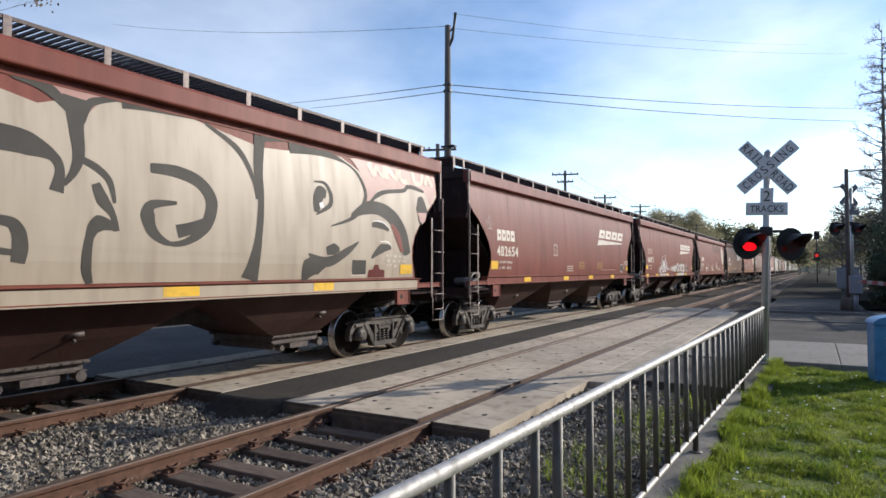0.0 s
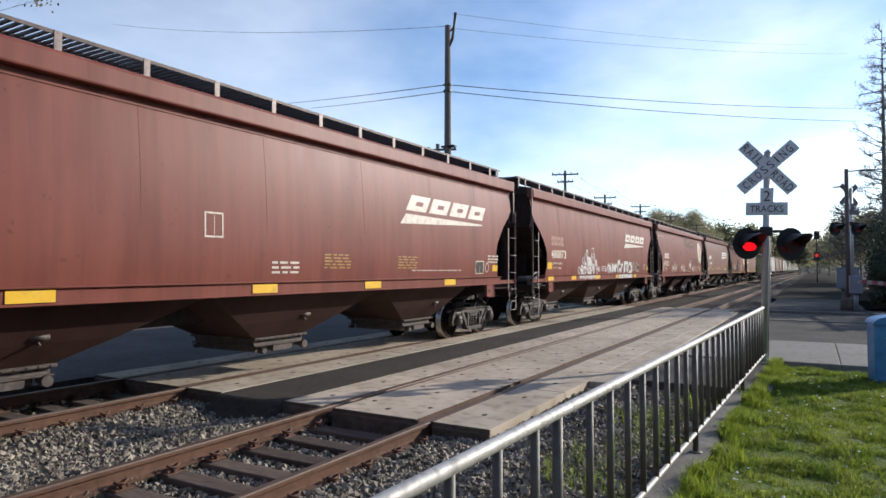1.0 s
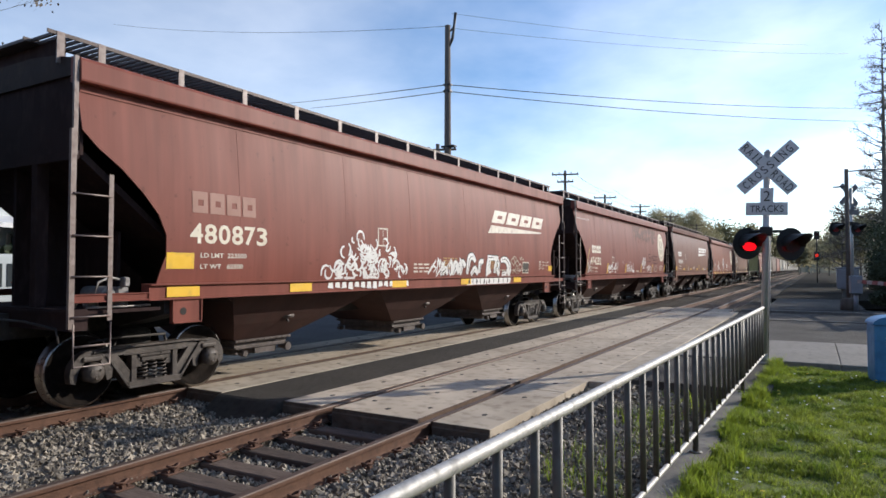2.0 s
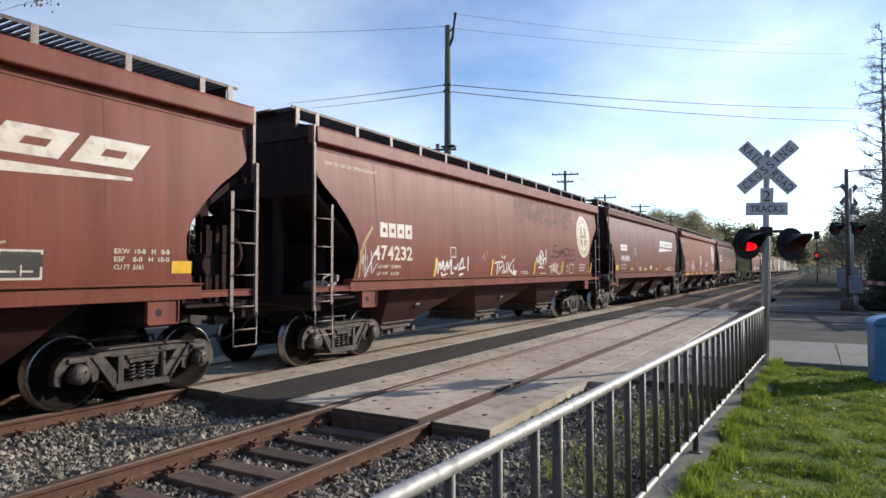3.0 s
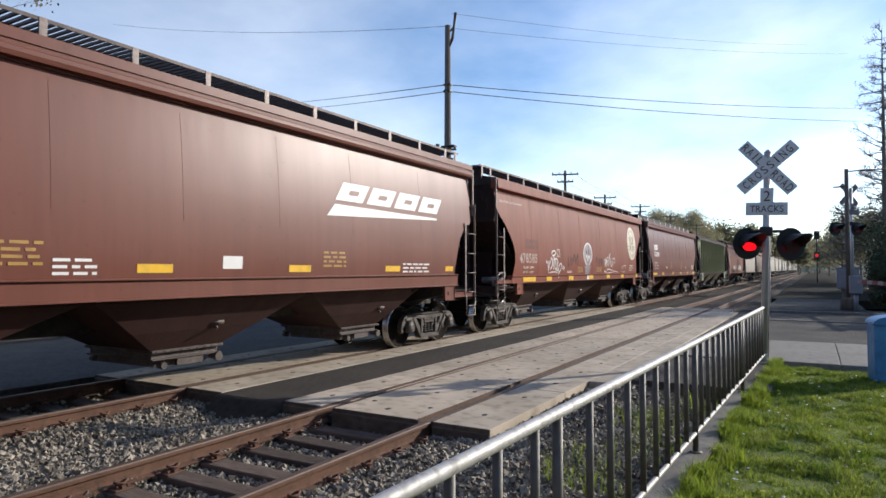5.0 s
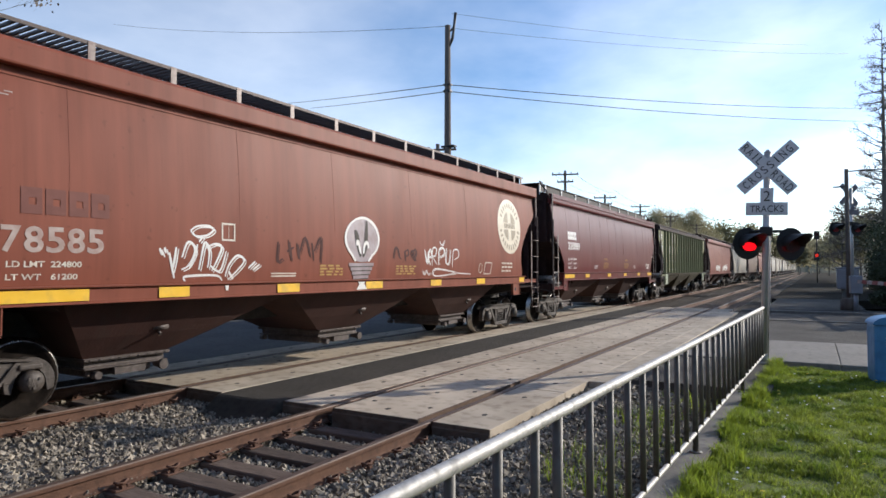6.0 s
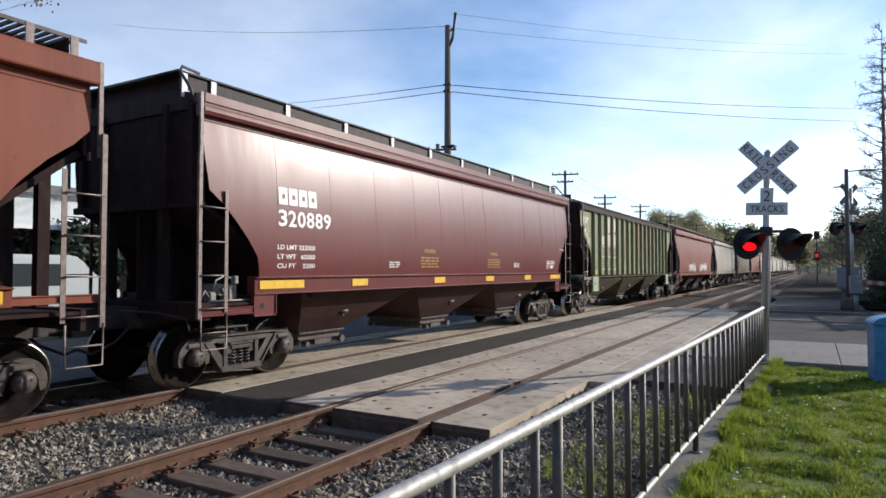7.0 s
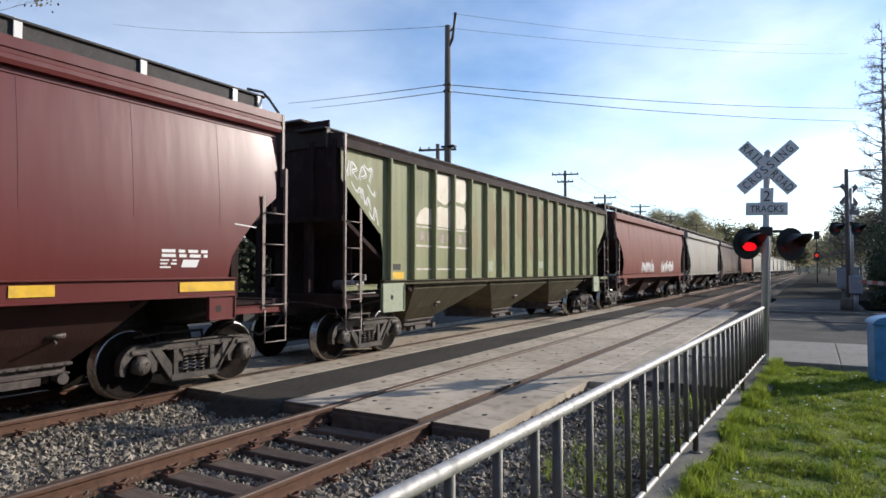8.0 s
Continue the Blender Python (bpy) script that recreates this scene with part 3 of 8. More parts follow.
PANELS = 10
STEP = (CROSS_1 - CROSS_0) / PANELS
crossing = thing("level_crossing", "pale concrete panels of a level crossing between the rails", "level crossing", kind="structure")
for cx, name in ((NEAR_TRACK, "n"), (FAR_TRACK, "f")):
    for x0, x1, key in ((HALF + 0.06, HALF + 0.78, "r"), (-HALF + 0.125, HALF - 0.125, "g"), (-HALF - 0.70, -HALF - 0.06, "l")):
        for i in range(PANELS):
            me = shared("panel_" + key + ("0" if i == 0 else "1"), panel_shape(x0, x1, STEP, i == 0))
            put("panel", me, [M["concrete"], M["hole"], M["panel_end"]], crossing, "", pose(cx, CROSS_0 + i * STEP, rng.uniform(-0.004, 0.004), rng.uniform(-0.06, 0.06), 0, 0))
    if cx == NEAR_TRACK:
        for i in range(9):
            me = shared("panel_wide", lambda bm: rounded_box(bm, 0.0, 0.40, 0.006, STEP * 0.86 - 0.006, -0.26, 0.0, 0.012))
            put("panel", me, M["concrete"], crossing, "", pose(cx + HALF + 0.786, 9.6 + i * STEP * 0.86, 0.005 + rng.uniform(0.0, 0.002)))
    for sx in (-1, 1):
        bm = bmesh.new()
        inner = -sx
        a, b = sorted((sx * HALF + inner * 0.039, sx * HALF + inner * 0.122))
        box(bm, a, b, CROSS_0, CROSS_1, -0.16, -0.10)
        for p0, p1, z1 in ((0.123, 0.150, 0.002), (-0.060, -0.040, 0.001)):
            e0, e1 = sorted((sx * HALF + inner * p0, sx * HALF + inner * p1))
            edge = bmesh.new()
            box(edge, e0, e1, CROSS_0 + 0.01, CROSS_1, -0.10, z1)
            part("steel_edge", edge, M["groove"], crossing, "rusty steel edging beside the rail", pose(cx, 0, 0))
        # groove floor in near black, standing for the shade beside the rail
        part("flangeway_filler", bm, M["hole"], crossing, "flangeway floor beside the rail, darkened as shade", pose(cx, 0, 0))

bm = bmesh.new()
box(bm, FAR_TRACK + HALF + 0.785, NEAR_TRACK - HALF - 0.705, CROSS_0 - 0.05, CROSS_1, -0.4, -0.008)
prism(bm, [(CROSS_0 - 0.45, -0.3), (CROSS_0 - 0.05, -0.3), (CROSS_0 - 0.05, -0.008), (CROSS_0 - 0.10, -0.03)], FAR_TRACK + HALF + 0.79, NEAR_TRACK - HALF - 0.71, "x")
tagged(part("crossing_asphalt", bm, M["asphalt_dark"]), "grey asphalt strip between the two tracks", "asphalt", kind="structure")

# road and pavement beside the tracks
bm = bmesh.new()
box(bm, NEAR_TRACK + HALF + 1.19, -0.55, 10.3, 13.6, -0.5, -0.03)
box(bm, NEAR_TRACK + HALF + 1.19, 60, 17.45, 24.6, -0.5, -0.03)
box(bm, NEAR_TRACK + HALF + 1.19, 60, 24.6, 31.5, -0.5, -0.035)
tagged(part("road", bm, M["asphalt"]), "worn grey asphalt road over the crossing", "road", kind="structure")
bm = bmesh.new()
box(bm, -60, FAR_TRACK - HALF - 0.705, -30, 60, -0.5, -0.03)
tagged(part("far_road", bm, M["far_asphalt"]), "dark asphalt street beyond the tracks", "road", kind="structure")
bm = bmesh.new()
for i in range(14):
    rounded_box(bm, NEAR_TRACK + HALF + 1.20 + i * 3.0, NEAR_TRACK + HALF + 1.19 + (i + 1) * 3.0, 13.55, 17.45, -0.4, 0.0, 0.012)
tagged(part("pavement", bm, M["walk"]), "light concrete pavement slabs beside the road", "pavement", kind="structure")
bm = bmesh.new()
box(bm, -2.6, 60, 24.5, 24.75, -0.3, 0.0)
box(bm, -2.6, 60, 28.9, 29.15, -0.3, 0.06)
tagged(part("kerb", bm, M["kerb"]), "low weathered concrete kerb along the road", "kerb", kind="structure")
bm = bmesh.new()
box(bm, -1.9, 1.9, 31.5, 43.0, -0.5, -0.02)
tagged(part("concrete_apron", bm, M["asphalt"]), "worn grey apron beside the tracks", "apron", kind="structure")
bm = bmesh.new()
box(bm, -2.2, 60, 43.0, 400, -0.5, -0.05)
tagged(part("gravel_verge", bm, M["trackside"]), "trackside gravel strip darkened for shade", "verge", kind="structure")


# fence line: x along y
def fence_x(y):
    return -1.2 + 0.0283 * y


bm = bmesh.new()
prism(bm, [(fence_x(-4) - 0.14, -4), (fence_x(-4) + 0.115, -4), (fence_x(13.5) + 0.115, 13.5), (fence_x(13.5) - 0.14, 13.5)], -0.6, -0.05, "z")
bmesh.ops.bevel(bm, geom=[e for e in bm.edges if all(abs(v.co.z + 0.05) < 0.001 for v in e.verts)], offset=0.02, segments=2, affect="EDGES")
tagged(part("fence_kerb", bm, M["kerb"]), "rough grey concrete kerb under the fence", "kerb", kind="structure")

bm = bmesh.new()
N = 60
grid = {}
for i in range(N + 1):
    for j in range(N + 1):
        y = -4 + 17.5 * j / N
        x = fence_x(y) + 0.10 + (14.0) * (i / N) ** 1.5
        grid[i, j] = bm.verts.new((x, y, -0.10 + 0.05 * noise.noise((x * 0.7, y * 0.7, 0)) + 0.01 * noise.noise((x * 4, y * 4, 3)) - (0.04 if i == 0 else 0)))
for i in range(N):
    for j in range(N):
        bm.faces.new((grid[i, j], grid[i + 1, j], grid[i + 1, j + 1], grid[i, j + 1]))
tagged(part("lawn", bm, M["turf"]), "uneven patch of lawn beside the fence", "lawn", kind="structure")


def blades(count, x_of, y_of, tall, wide, seed):
    """Bent grass blades of two faces each."""
    r = np.random.default_rng(seed)
    u, t = r.random(count), r.random(count)
    y = y_of(t)
    x = x_of(u, y)
    h = r.uniform(*tall, count) * np.array([0.40 + 1.7 * max(0.0, 0.30 + noise.noise((p * 2.6, q * 2.6, 7)) + 0.5 * noise.noise((p * 9, q * 9, 2))) for p, q in zip(x, y)])
    a = r.uniform(0, 2 * np.pi, count)
    lean = r.uniform(0.2, 0.9, count) * h
    w = r.uniform(*wide, count)
    z = np.array([-0.10 + 0.05 * noise.noise((p * 0.7, q * 0.7, 0)) for p, q in zip(x, y)]) - 0.008
    ca, sa = np.cos(a), np.sin(a)
    p0 = np.stack([x - sa * w, y + ca * w, z], -1)
    p1 = np.stack([x + sa * w, y - ca * w, z], -1)
    p2 = np.stack([x + ca * lean * 0.4 + sa * w * 0.7, y + sa * lean * 0.4 - ca * w * 0.7, z + h * 0.65], -1)
    p3 = np.stack([x + ca * lean * 0.4 - sa * w * 0.7, y + sa * lean * 0.4 + ca * w * 0.7, z + h * 0.65], -1)
    p4 = np.stack([x + ca * lean, y + sa * lean, z + h], -1)
    vs = np.stack([p0, p1, p2, p3, p4], 1).reshape(-1, 3)
    k = 5 * np.arange(count)[:, None]
    quads = (k + np.array([[0, 1, 2, 3]])).tolist()
    tris = (k + np.array([[3, 2, 4]])).tolist()
    return vs.tolist(), quads + tris


def stuff(name, data, material, label, category):
    me = bpy.data.meshes.new(name)
    me.from_pydata(data[0], [], data[1])
    me.materials.append(material)
    return tagged(new(name, me), label, category, kind="stuff")


stuff("grass", blades(150000, lambda u, y: -1.2 + 0.0283 * y + 0.115 + 3.35 * u, lambda t: 3.2 + 10.2 * t ** 0.85, (0.022, 0.060), (0.003, 0.006), 11),
      M["blade"], "short bright green grass", "grass")
stuff("grass", blades(90000, lambda u, y: -1.2 + 0.0283 * y + 0.17 + 6.5 * u, lambda t: -3.9 + 17.2 * t, (0.022, 0.060), (0.003, 0.006), 14),
      M["blade"], "short bright green lawn grass", "grass")
stuff("fence_weeds", blades(16000, lambda u, y: -1.2 + 0.0283 * y + 0.10 + (0.16 + 0.16 * np.sin(y * 2.1) ** 2) * u ** 1.6, lambda t: 3.5 + 9.9 * t ** 0.7, (0.05, 0.13), (0.003, 0.007), 12),
      M["weed"], "fresh green weeds along the kerb", "weeds")
stuff("trackside_weeds", blades(700, lambda u, y: -2.0 + 0.7 * u + 0.25 * np.sin(y * 3), lambda t: 5.0 + 4.5 * t, (0.06, 0.16), (0.003, 0.006), 13),
      M["weed"], "sparse weeds growing in the ballast", "weeds")


def flowers(name, count, radius, material, label, seed):
    r = random.Random(seed)
    vs, fs = [], []
    for i in range(count):
        y = 4 + 9 * r.random()
        x = fence_x(y) + 0.3 + 3.0 * r.random()
        z = -0.10 + 0.05 * noise.noise((x * 0.7, y * 0.7, 0)) + r.uniform(0.04, 0.07)
        b = len(vs)
        vs.append((x, y, z + 0.008))
        tilt = r.uniform(-0.5, 0.5)
        for k in range(8):
            a = 2 * math.pi * k / 8
            q = radius * (1 if k % 2 else 0.7)
            vs.append((x + q * math.cos(a), y + q * math.sin(a), z + q * math.sin(a) * tilt))
        fs += [(b, b + 1 + k, b + 1 + (k + 1) % 8) for k in range(8)]
    stuff(name, (vs, fs), material, label, "flowers")


flowers("daisies", 170, 0.016, M["petal"], "tiny white daisies in the lawn", 21)
flowers("dandelions", 26, 0.022, M["dandelion"], "yellow dandelion heads in the grass", 22)

# ---------------------------------------------------------------- fence
FENCE_TOP, FENCE_LOW = 1.0, 0.13
fence = thing("pipe_fence", "galvanised pipe fence with vertical bars on a kerb", "fence")
Y0, Y1 = -1.6, 13.72
bm = bmesh.new()
tube(bm, [(fence_x(y), y, FENCE_TOP) for y in (Y0, 2, 6, 10, Y1)], 0.030, 14)
part("top_rail", bm, M["galv"], fence, "shiny galvanised top rail")
bm = bmesh.new()
tube(bm, [(fence_x(y), y, FENCE_LOW) for y in (Y0, 2, 6, 10, Y1)], 0.021, 12)
part("bottom_rail", bm, M["galv"], fence, "galvanised bottom rail")
bar_mesh = shared("fence_bar", lambda bm: (tube(bm, [(0, 0, FENCE_LOW), (0, 0, FENCE_TOP)], 0.022, 10)))
post_mesh = shared("fence_post", lambda bm: (tube(bm, [(0, 0, -0.06), (0, 0, FENCE_TOP)], 0.027, 12), lathe(bm, [(-0.052, 0.06), (-0.040, 0.06), (-0.036, 0.03)], 14, "z")))
y = 2.015 - 0.379 * 9
while y < Y1 - 0.1:
    near = min((13.70, 10.15, 6.60, 3.05, -0.5), key=lambda q: abs(q - y))
    if abs(near - y) > 0.12:
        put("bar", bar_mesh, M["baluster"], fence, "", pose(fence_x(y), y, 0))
    y += 0.379
for y in (13.70, 10.15, 6.60, 3.05, -0.5):
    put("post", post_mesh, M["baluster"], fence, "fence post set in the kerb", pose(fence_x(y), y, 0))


# ---------------------------------------------------------------- crossing signals
def signal_head(parent, m, name="lamp_head"):
    """A round black target with a hood and a dark red lens; the lit half turns inside. Faces -y."""
    head = put(name, shared("signal_target", lambda bm: (
        lathe(bm, [(0.0, 0.30), (0.012, 0.30), (0.016, 0.26), (0.03, 0.16), (0.16, 0.13), (0.20, 0.06)], 28, "y"))), M["black"], parent, "round black lamp with a hood", m)

    def hood(bm):
        n, ln = 14, 0.46
        for r0, flip in ((0.185, 1), (0.175, -1)):
            for k in range(n):
                a0, a1 = radians(-15 + 210 * k / n), radians(-15 + 210 * (k + 1) / n)
                d0, d1 = ln * (0.35 + 0.65 * max(0, math.sin(a0))), ln * (0.35 + 0.65 * max(0, math.sin(a1)))
                q = [(r0 * math.cos(a0), 0.0, r0 * math.sin(a0)), (r0 * math.cos(a1), 0.0, r0 * math.sin(a1)),
                     (r0 * math.cos(a1), -d1, r0 * math.sin(a1)), (r0 * math.cos(a0), -d0, r0 * math.sin(a0))]
                bm.faces.new([bm.verts.new(p) for p in q][::flip])
    put("hood", shared("signal_hood", hood), M["black"], head, "black hood")
    put("lens", shared("signal_lens", lambda bm: lathe(bm, [(-0.004, 0.152), (-0.012, 0.148), (-0.022, 0.10), (-0.026, 0.03)], 24, "y")), M["lens_dark"], head, "dark red lens")
    return head


def lamp_drum(bm):
    """A shallow drum turning on an upright axis: one face glows, the other is dark."""
    prism(bm, [(0.145 * math.cos(a), 0.08 * math.sin(a)) for a in (2 * math.pi * k / 20 for k in range(20))], -0.012, 0.012, "y")


def crossing_mast(m, label, crossbuck_z, lamp_z, top, lamp_x, group, backwards=False):
    mast = thing("crossing_signal", label, "crossing signal", group, m)
    f = 1 if not backwards else -1
    bm = bmesh.new()
    tube(bm, [(0, 0, -0.02), (0, 0, top)], 0.062, 16)
    lathe(bm, [(top - 0.005, 0.066), (top + 0.03, 0.05), (top + 0.06, 0.015)], 12, "z")
    part("mast", bm, M["mast"], mast, "grey metal mast")
    bm = bmesh.new()
    rounded_box(bm, -0.15, 0.15, -0.15, 0.15, -0.06, 0.0, 0.01)
    lathe(bm, [(-0.01, 0.11), (0.10, 0.085), (0.14, 0.07)], 16, "z")
    part("base", bm, M["mast"], mast)
    for k, (ang, word) in enumerate(((-46, "RAILROAD"), (43, "CROSSING"))):
        bm = bmesh.new()
        yb = -0.085 - 0.02 * k
        rounded_box(bm, -0.61, 0.61, f * yb - 0.006, f * yb + 0.006, -0.115, 0.115, 0.004)
        blade = part("blade", bm, M["sign_back" if backwards else "sign"], mast, "bare back of a crossbuck blade, greyed for shade" if backwards else "white crossbuck blade with black lettering", pose(0, 0, crossbuck_z) @ Matrix.Rotation(radians(-ang), 4, "Y"))
        if not backwards:
            gap = 1.10 / 8
            for i, ch in enumerate(word):
                cx = -0.55 + gap * (i + 0.5)
                if word == "RAILROAD":
                    cx = (-0.535 + 0.118 * i) if i < 4 else (0.18 + 0.118 * (i - 4))
                me = letters(ch, 0.145, 0.022 if ch == "I" else 0.088)
                w = 0.022 if ch == "I" else 0.088
                put("letter", me, M["letter"], blade, "black letter", pose(cx - w / 2, yb - 0.008, -0.072, 90, 0, 0))
    for z, w, h, word, lw in ((crossbuck_z - 0.53, 0.22, 0.30, "2", 0.11), (crossbuck_z - 0.77, 0.70, 0.24, "TRACKS", 0.56)):
        bm = bmesh.new()
        rounded_box(bm, -w / 2, w / 2, -0.090, -0.078, z - h / 2, z + h / 2, 0.005)
        plate = part("plate", bm, M["sign_back" if backwards else "sign"], mast, "bare sign back, greyed for shade" if backwards else "white plate with black lettering")
        if not backwards:
            lh = 0.19 if word == "2" else 0.125
            put("letters", letters(word, lh, lw), M["letter"], plate, "black lettering", pose(-lw / 2, -0.0915, z - lh / 2, 90, 0, 0))
    bm = bmesh.new()
    tube(bm, [(-lamp_x[0] - 0.02, -0.02, lamp_z + 0.235), (lamp_x[1] + 0.02, -0.02, lamp_z + 0.235)], 0.028, 10)
    rounded_box(bm, -0.11, 0.11, -0.10, 0.10, lamp_z + 0.15, lamp_z + 0.32, 0.02)
    for x in (-lamp_x[0], lamp_x[1]):
        tube(bm, [(x, -0.02, lamp_z + 0.235), (x, 0.02, lamp_z + 0.08)], 0.022, 8)
    part("cross_arm", bm, M["black"], mast, "black lamp bracket")
    drums = []
    for x in (-lamp_x[0], lamp_x[1]):
        head = signal_head(mast, pose(x, -0.07, lamp_z, 0, 0, 38 if not backwards else 0))
        if not backwards:
            # the lamp turns on an upright axis: its lit face shows, then its dark back
            bm = bmesh.new()
            lamp_drum(bm)
            me = to_mesh("lamp", bm)
            me.materials.append(M["lens_dark"])
            me.materials.append(M["lamp_on"])
            me.polygons.foreach_set("material_index", [1 if p.normal.y < -0.5 else 0 for p in me.polygons])
            drum = put("lamp", me, [M["lens_dark"], M["lamp_on"]], head, "red flashing lamp", pose(0.0, -0.05, -0.06))
            drums.append(drum)
        else:
            bm = bmesh.new()
            lamp_drum(bm)
            part("lamp", bm, M["lens_red"], head, "unlit red lamp", pose(0.0, -0.05, -0.06))
    return mast, drums


MAST_Y = 13.35
near_mast, LAMPS = crossing_mast(pose(-0.835, MAST_Y, 0, 0, 1.8, 3), "railroad crossbuck with two red flashing lamps on a metal mast", 3.61, 2.19, 3.90, (0.31, 0.41), "crossing signals")
bm = bmesh.new()
tube(bm, [(0.075, -0.03, 0.0), (0.075, -0.03, 2.43)], 0.012, 8)
part("conduit", bm, M["galv"], near_mast, "bright metal conduit")
far_mast, _ = crossing_mast(pose(1.44, 32.7, 0, 0, 0, 45), "farther crossing signal in shade, with unlit lamps", 4.95, 3.45, 5.2, (0.95, 0.20), "crossing signals", True)
gantry = thing("signal_pole", "weathered brown pole beside the farther crossing signal", "pole", m=pose(1.27, 32.2, 0))
bm = bmesh.new()
tube(bm, [(0, 0, -0.05), (0, 0, 6.0)], 0.08, 12)
lathe(bm, [(-0.03, 0.32), (0.45, 0.30), (0.5, 0.12)], 14, "z")
part("pole_shaft", bm, M["wood_pole"], gantry)
bm = bmesh.new()
tube(bm, [(-0.5, 0, 5.25), (0.05, 0, 5.25)], 0.03, 8)
tube(bm, [(0.0, 0, 5.9), (1.4, 0.3, 5.95)], 0.03, 8)
part("pole_bracket", bm, M["black"], gantry)

# far signal and cabinet
bm = bmesh.new()
tube(bm, [(0, 0, -0.05), (0, 0, 6.5)], 0.07, 10)
railway_signal = thing("railway_signal", "tall black railway signal showing a red light", "railway signal", m=pose(0.38, 95, 0))
part("post", bm, M["black"], railway_signal)
for z, lit in ((6.1, False), (3.4, True)):
    bm = bmesh.new()
    rounded_box(bm, -0.33, 0.33, -0.06, 0.10, z - 0.55, z + 0.55, 0.12, 3)
    head = part("signal_head", bm, M["black"], railway_signal, "black signal head")
    bm = bmesh.new()
    lathe(bm, [(-0.075, 0.02), (-0.07, 0.19), (-0.06, 0.20)], 18, "y")
    part("signal_lens", bm, M["signal_on"] if lit else M["lens_dark"], head, "lit red lens" if lit else "dark lens", pose(0, 0, z + 0.1))
    bm = bmesh.new()
    prism(bm, [(0.24 * math.cos(a), 0.24 * math.sin(a) + z + 0.1) for a in (math.pi * k / 10 for k in range(11))] + [(0.22 * math.cos(a), 0.22 * math.sin(a) + z + 0.1) for a in (math.pi * k / 10 for k in range(10, -1, -1))], -0.34, -0.06, "y")
    part("hood", bm, M["black"], head)

cab = thing("relay_cabinet", "silver metal relay cabinet on a concrete foot", "cabinet", m=pose(1.30, 33.6, 0))
bm = bmesh.new()
rounded_box(bm, -0.42, 0.42, -0.30, 0.30, 0.85, 1.74, 0.04, 2)
rounded_box(bm, -0.46, 0.46, -0.34, 0.34, 1.74, 1.81, 0.02)
part("cabinet_body", bm, M["cabinet"], cab)
for x in (-0.20, 0.20):
    bm = bmesh.new()
    rounded_box(bm, x - 0.17, x + 0.17, -0.325, -0.305, 0.93, 1.68, 0.008)
    part("cabinet_door", bm, M["cabinet"], cab)
bm = bmesh.new()
rounded_box(bm, -0.22, 0.22, -0.2, 0.2, -0.02, 0.85, 0.03)
part("foot", bm, M["kerb"], cab, "concrete foot")

gate = thing("crossing_gate", "lowered red and white striped crossing gate arm", "crossing gate", m=pose(1.5, 31.6, 0, 0, 0, 7))
bm = bmesh.new()
rounded_box(bm, -0.22, 0.22, -0.2, 0.2, 0.7, 1.45, 0.04, 2)
tube(bm, [(0, 0, -0.02), (0, 0, 0.72)], 0.09, 12)
part("gate_mechanism", bm, M["cabinet"], gate)
for i in range(9):
    bm = bmesh.new()
    prism(bm, [(-0.25 - 0.85 * i, 1.14), (-0.25 - 0.85 * (i + 1), 1.14), (-0.40 - 0.85 * (i + 1), 1.28), (-0.40 - 0.85 * i, 1.28)], 0.0 + 0.010 * i, 0.03 + 0.010 * i, "x")
    part("stripe", bm, M["shaded_gate_red" if i % 2 else "shaded_gate_white"], gate)

bin_ = thing("blue_bin", "blue painted metal bin with a rounded top", "bin", m=pose(1.06, 12.6, -0.10, 0, 0, 8))
bm = bmesh.new()
rounded_box(bm, -0.28, 0.28, -0.26, 0.26, 0.0, 0.92, 0.035, 2)
part("bin_body", bm, M["blue"], bin_)
bm = bmesh.new()
prism(bm, [(0.30 * math.cos(a), 0.925 + 0.14 * math.sin(a)) for a in (math.pi * k / 12 for k in range(13))], -0.28, 0.28, "y")
part("bin_lid", bm, M["blue"], bin_, "curved blue lid")
bm = bmesh.new()
rounded_box(bm, -0.12, 0.16, -0.268, -0.262, 0.5, 0.78, 0.002)
part("bin_label", bm, M["label"], bin_, "pale label")


# ---------------------------------------------------------------- freight cars
SPEED = 13.4
WIDE = 1.60
RIB_X = WIDE - 0.105      # the sheet between the ribs of a ribbed car


def side_x(z):
    """The side bulges gently: it leans in towards the roof and tucks under a little at the sill."""
    return WIDE - 0.120 * (max(0.0, z - 1.95) / 1.85) ** 2 - 0.028 * (max(0.0, 1.95 - z) / 0.42) ** 2


CUTS = {   # how far the side sheet stands back from the ladder, by height
    "round": [(3.79, 0.10), (3.63, 0.11), (3.47, 0.125), (3.30, 0.14), (3.12, 0.32), (2.90, 0.62), (2.65, 0.88), (2.40, 1.09), (2.15, 1.20), (1.90, 1.20), (1.68, 1.12), (1.53, 1.08)],
    "angle": [(3.81, 0.10), (3.64, 0.105), (3.47, 0.11), (3.30, 0.12), (3.05, 0.15), (2.80, 0.18), (2.62, 0.42), (2.40, 0.64), (2.15, 0.86), (1.90, 1.04), (1.70, 1.08), (1.53, 1.10)],
    "tall": [(3.95, 0.10), (3.75, 0.105), (3.55, 0.11), (3.35, 0.12), (3.07, 0.145), (2.80, 0.17), (2.74, 0.40), (2.60, 0.55), (2.42, 0.70), (2.15, 0.82), (1.90, 0.90), (1.70, 0.96), (1.53, 0.97)],
    "rib": [(3.90, 0.02), (3.31, 0.03), (3.00, 0.42), (2.70, 0.80), (2.38, 1.22), (2.00, 1.30), (1.50, 1.30)],
}


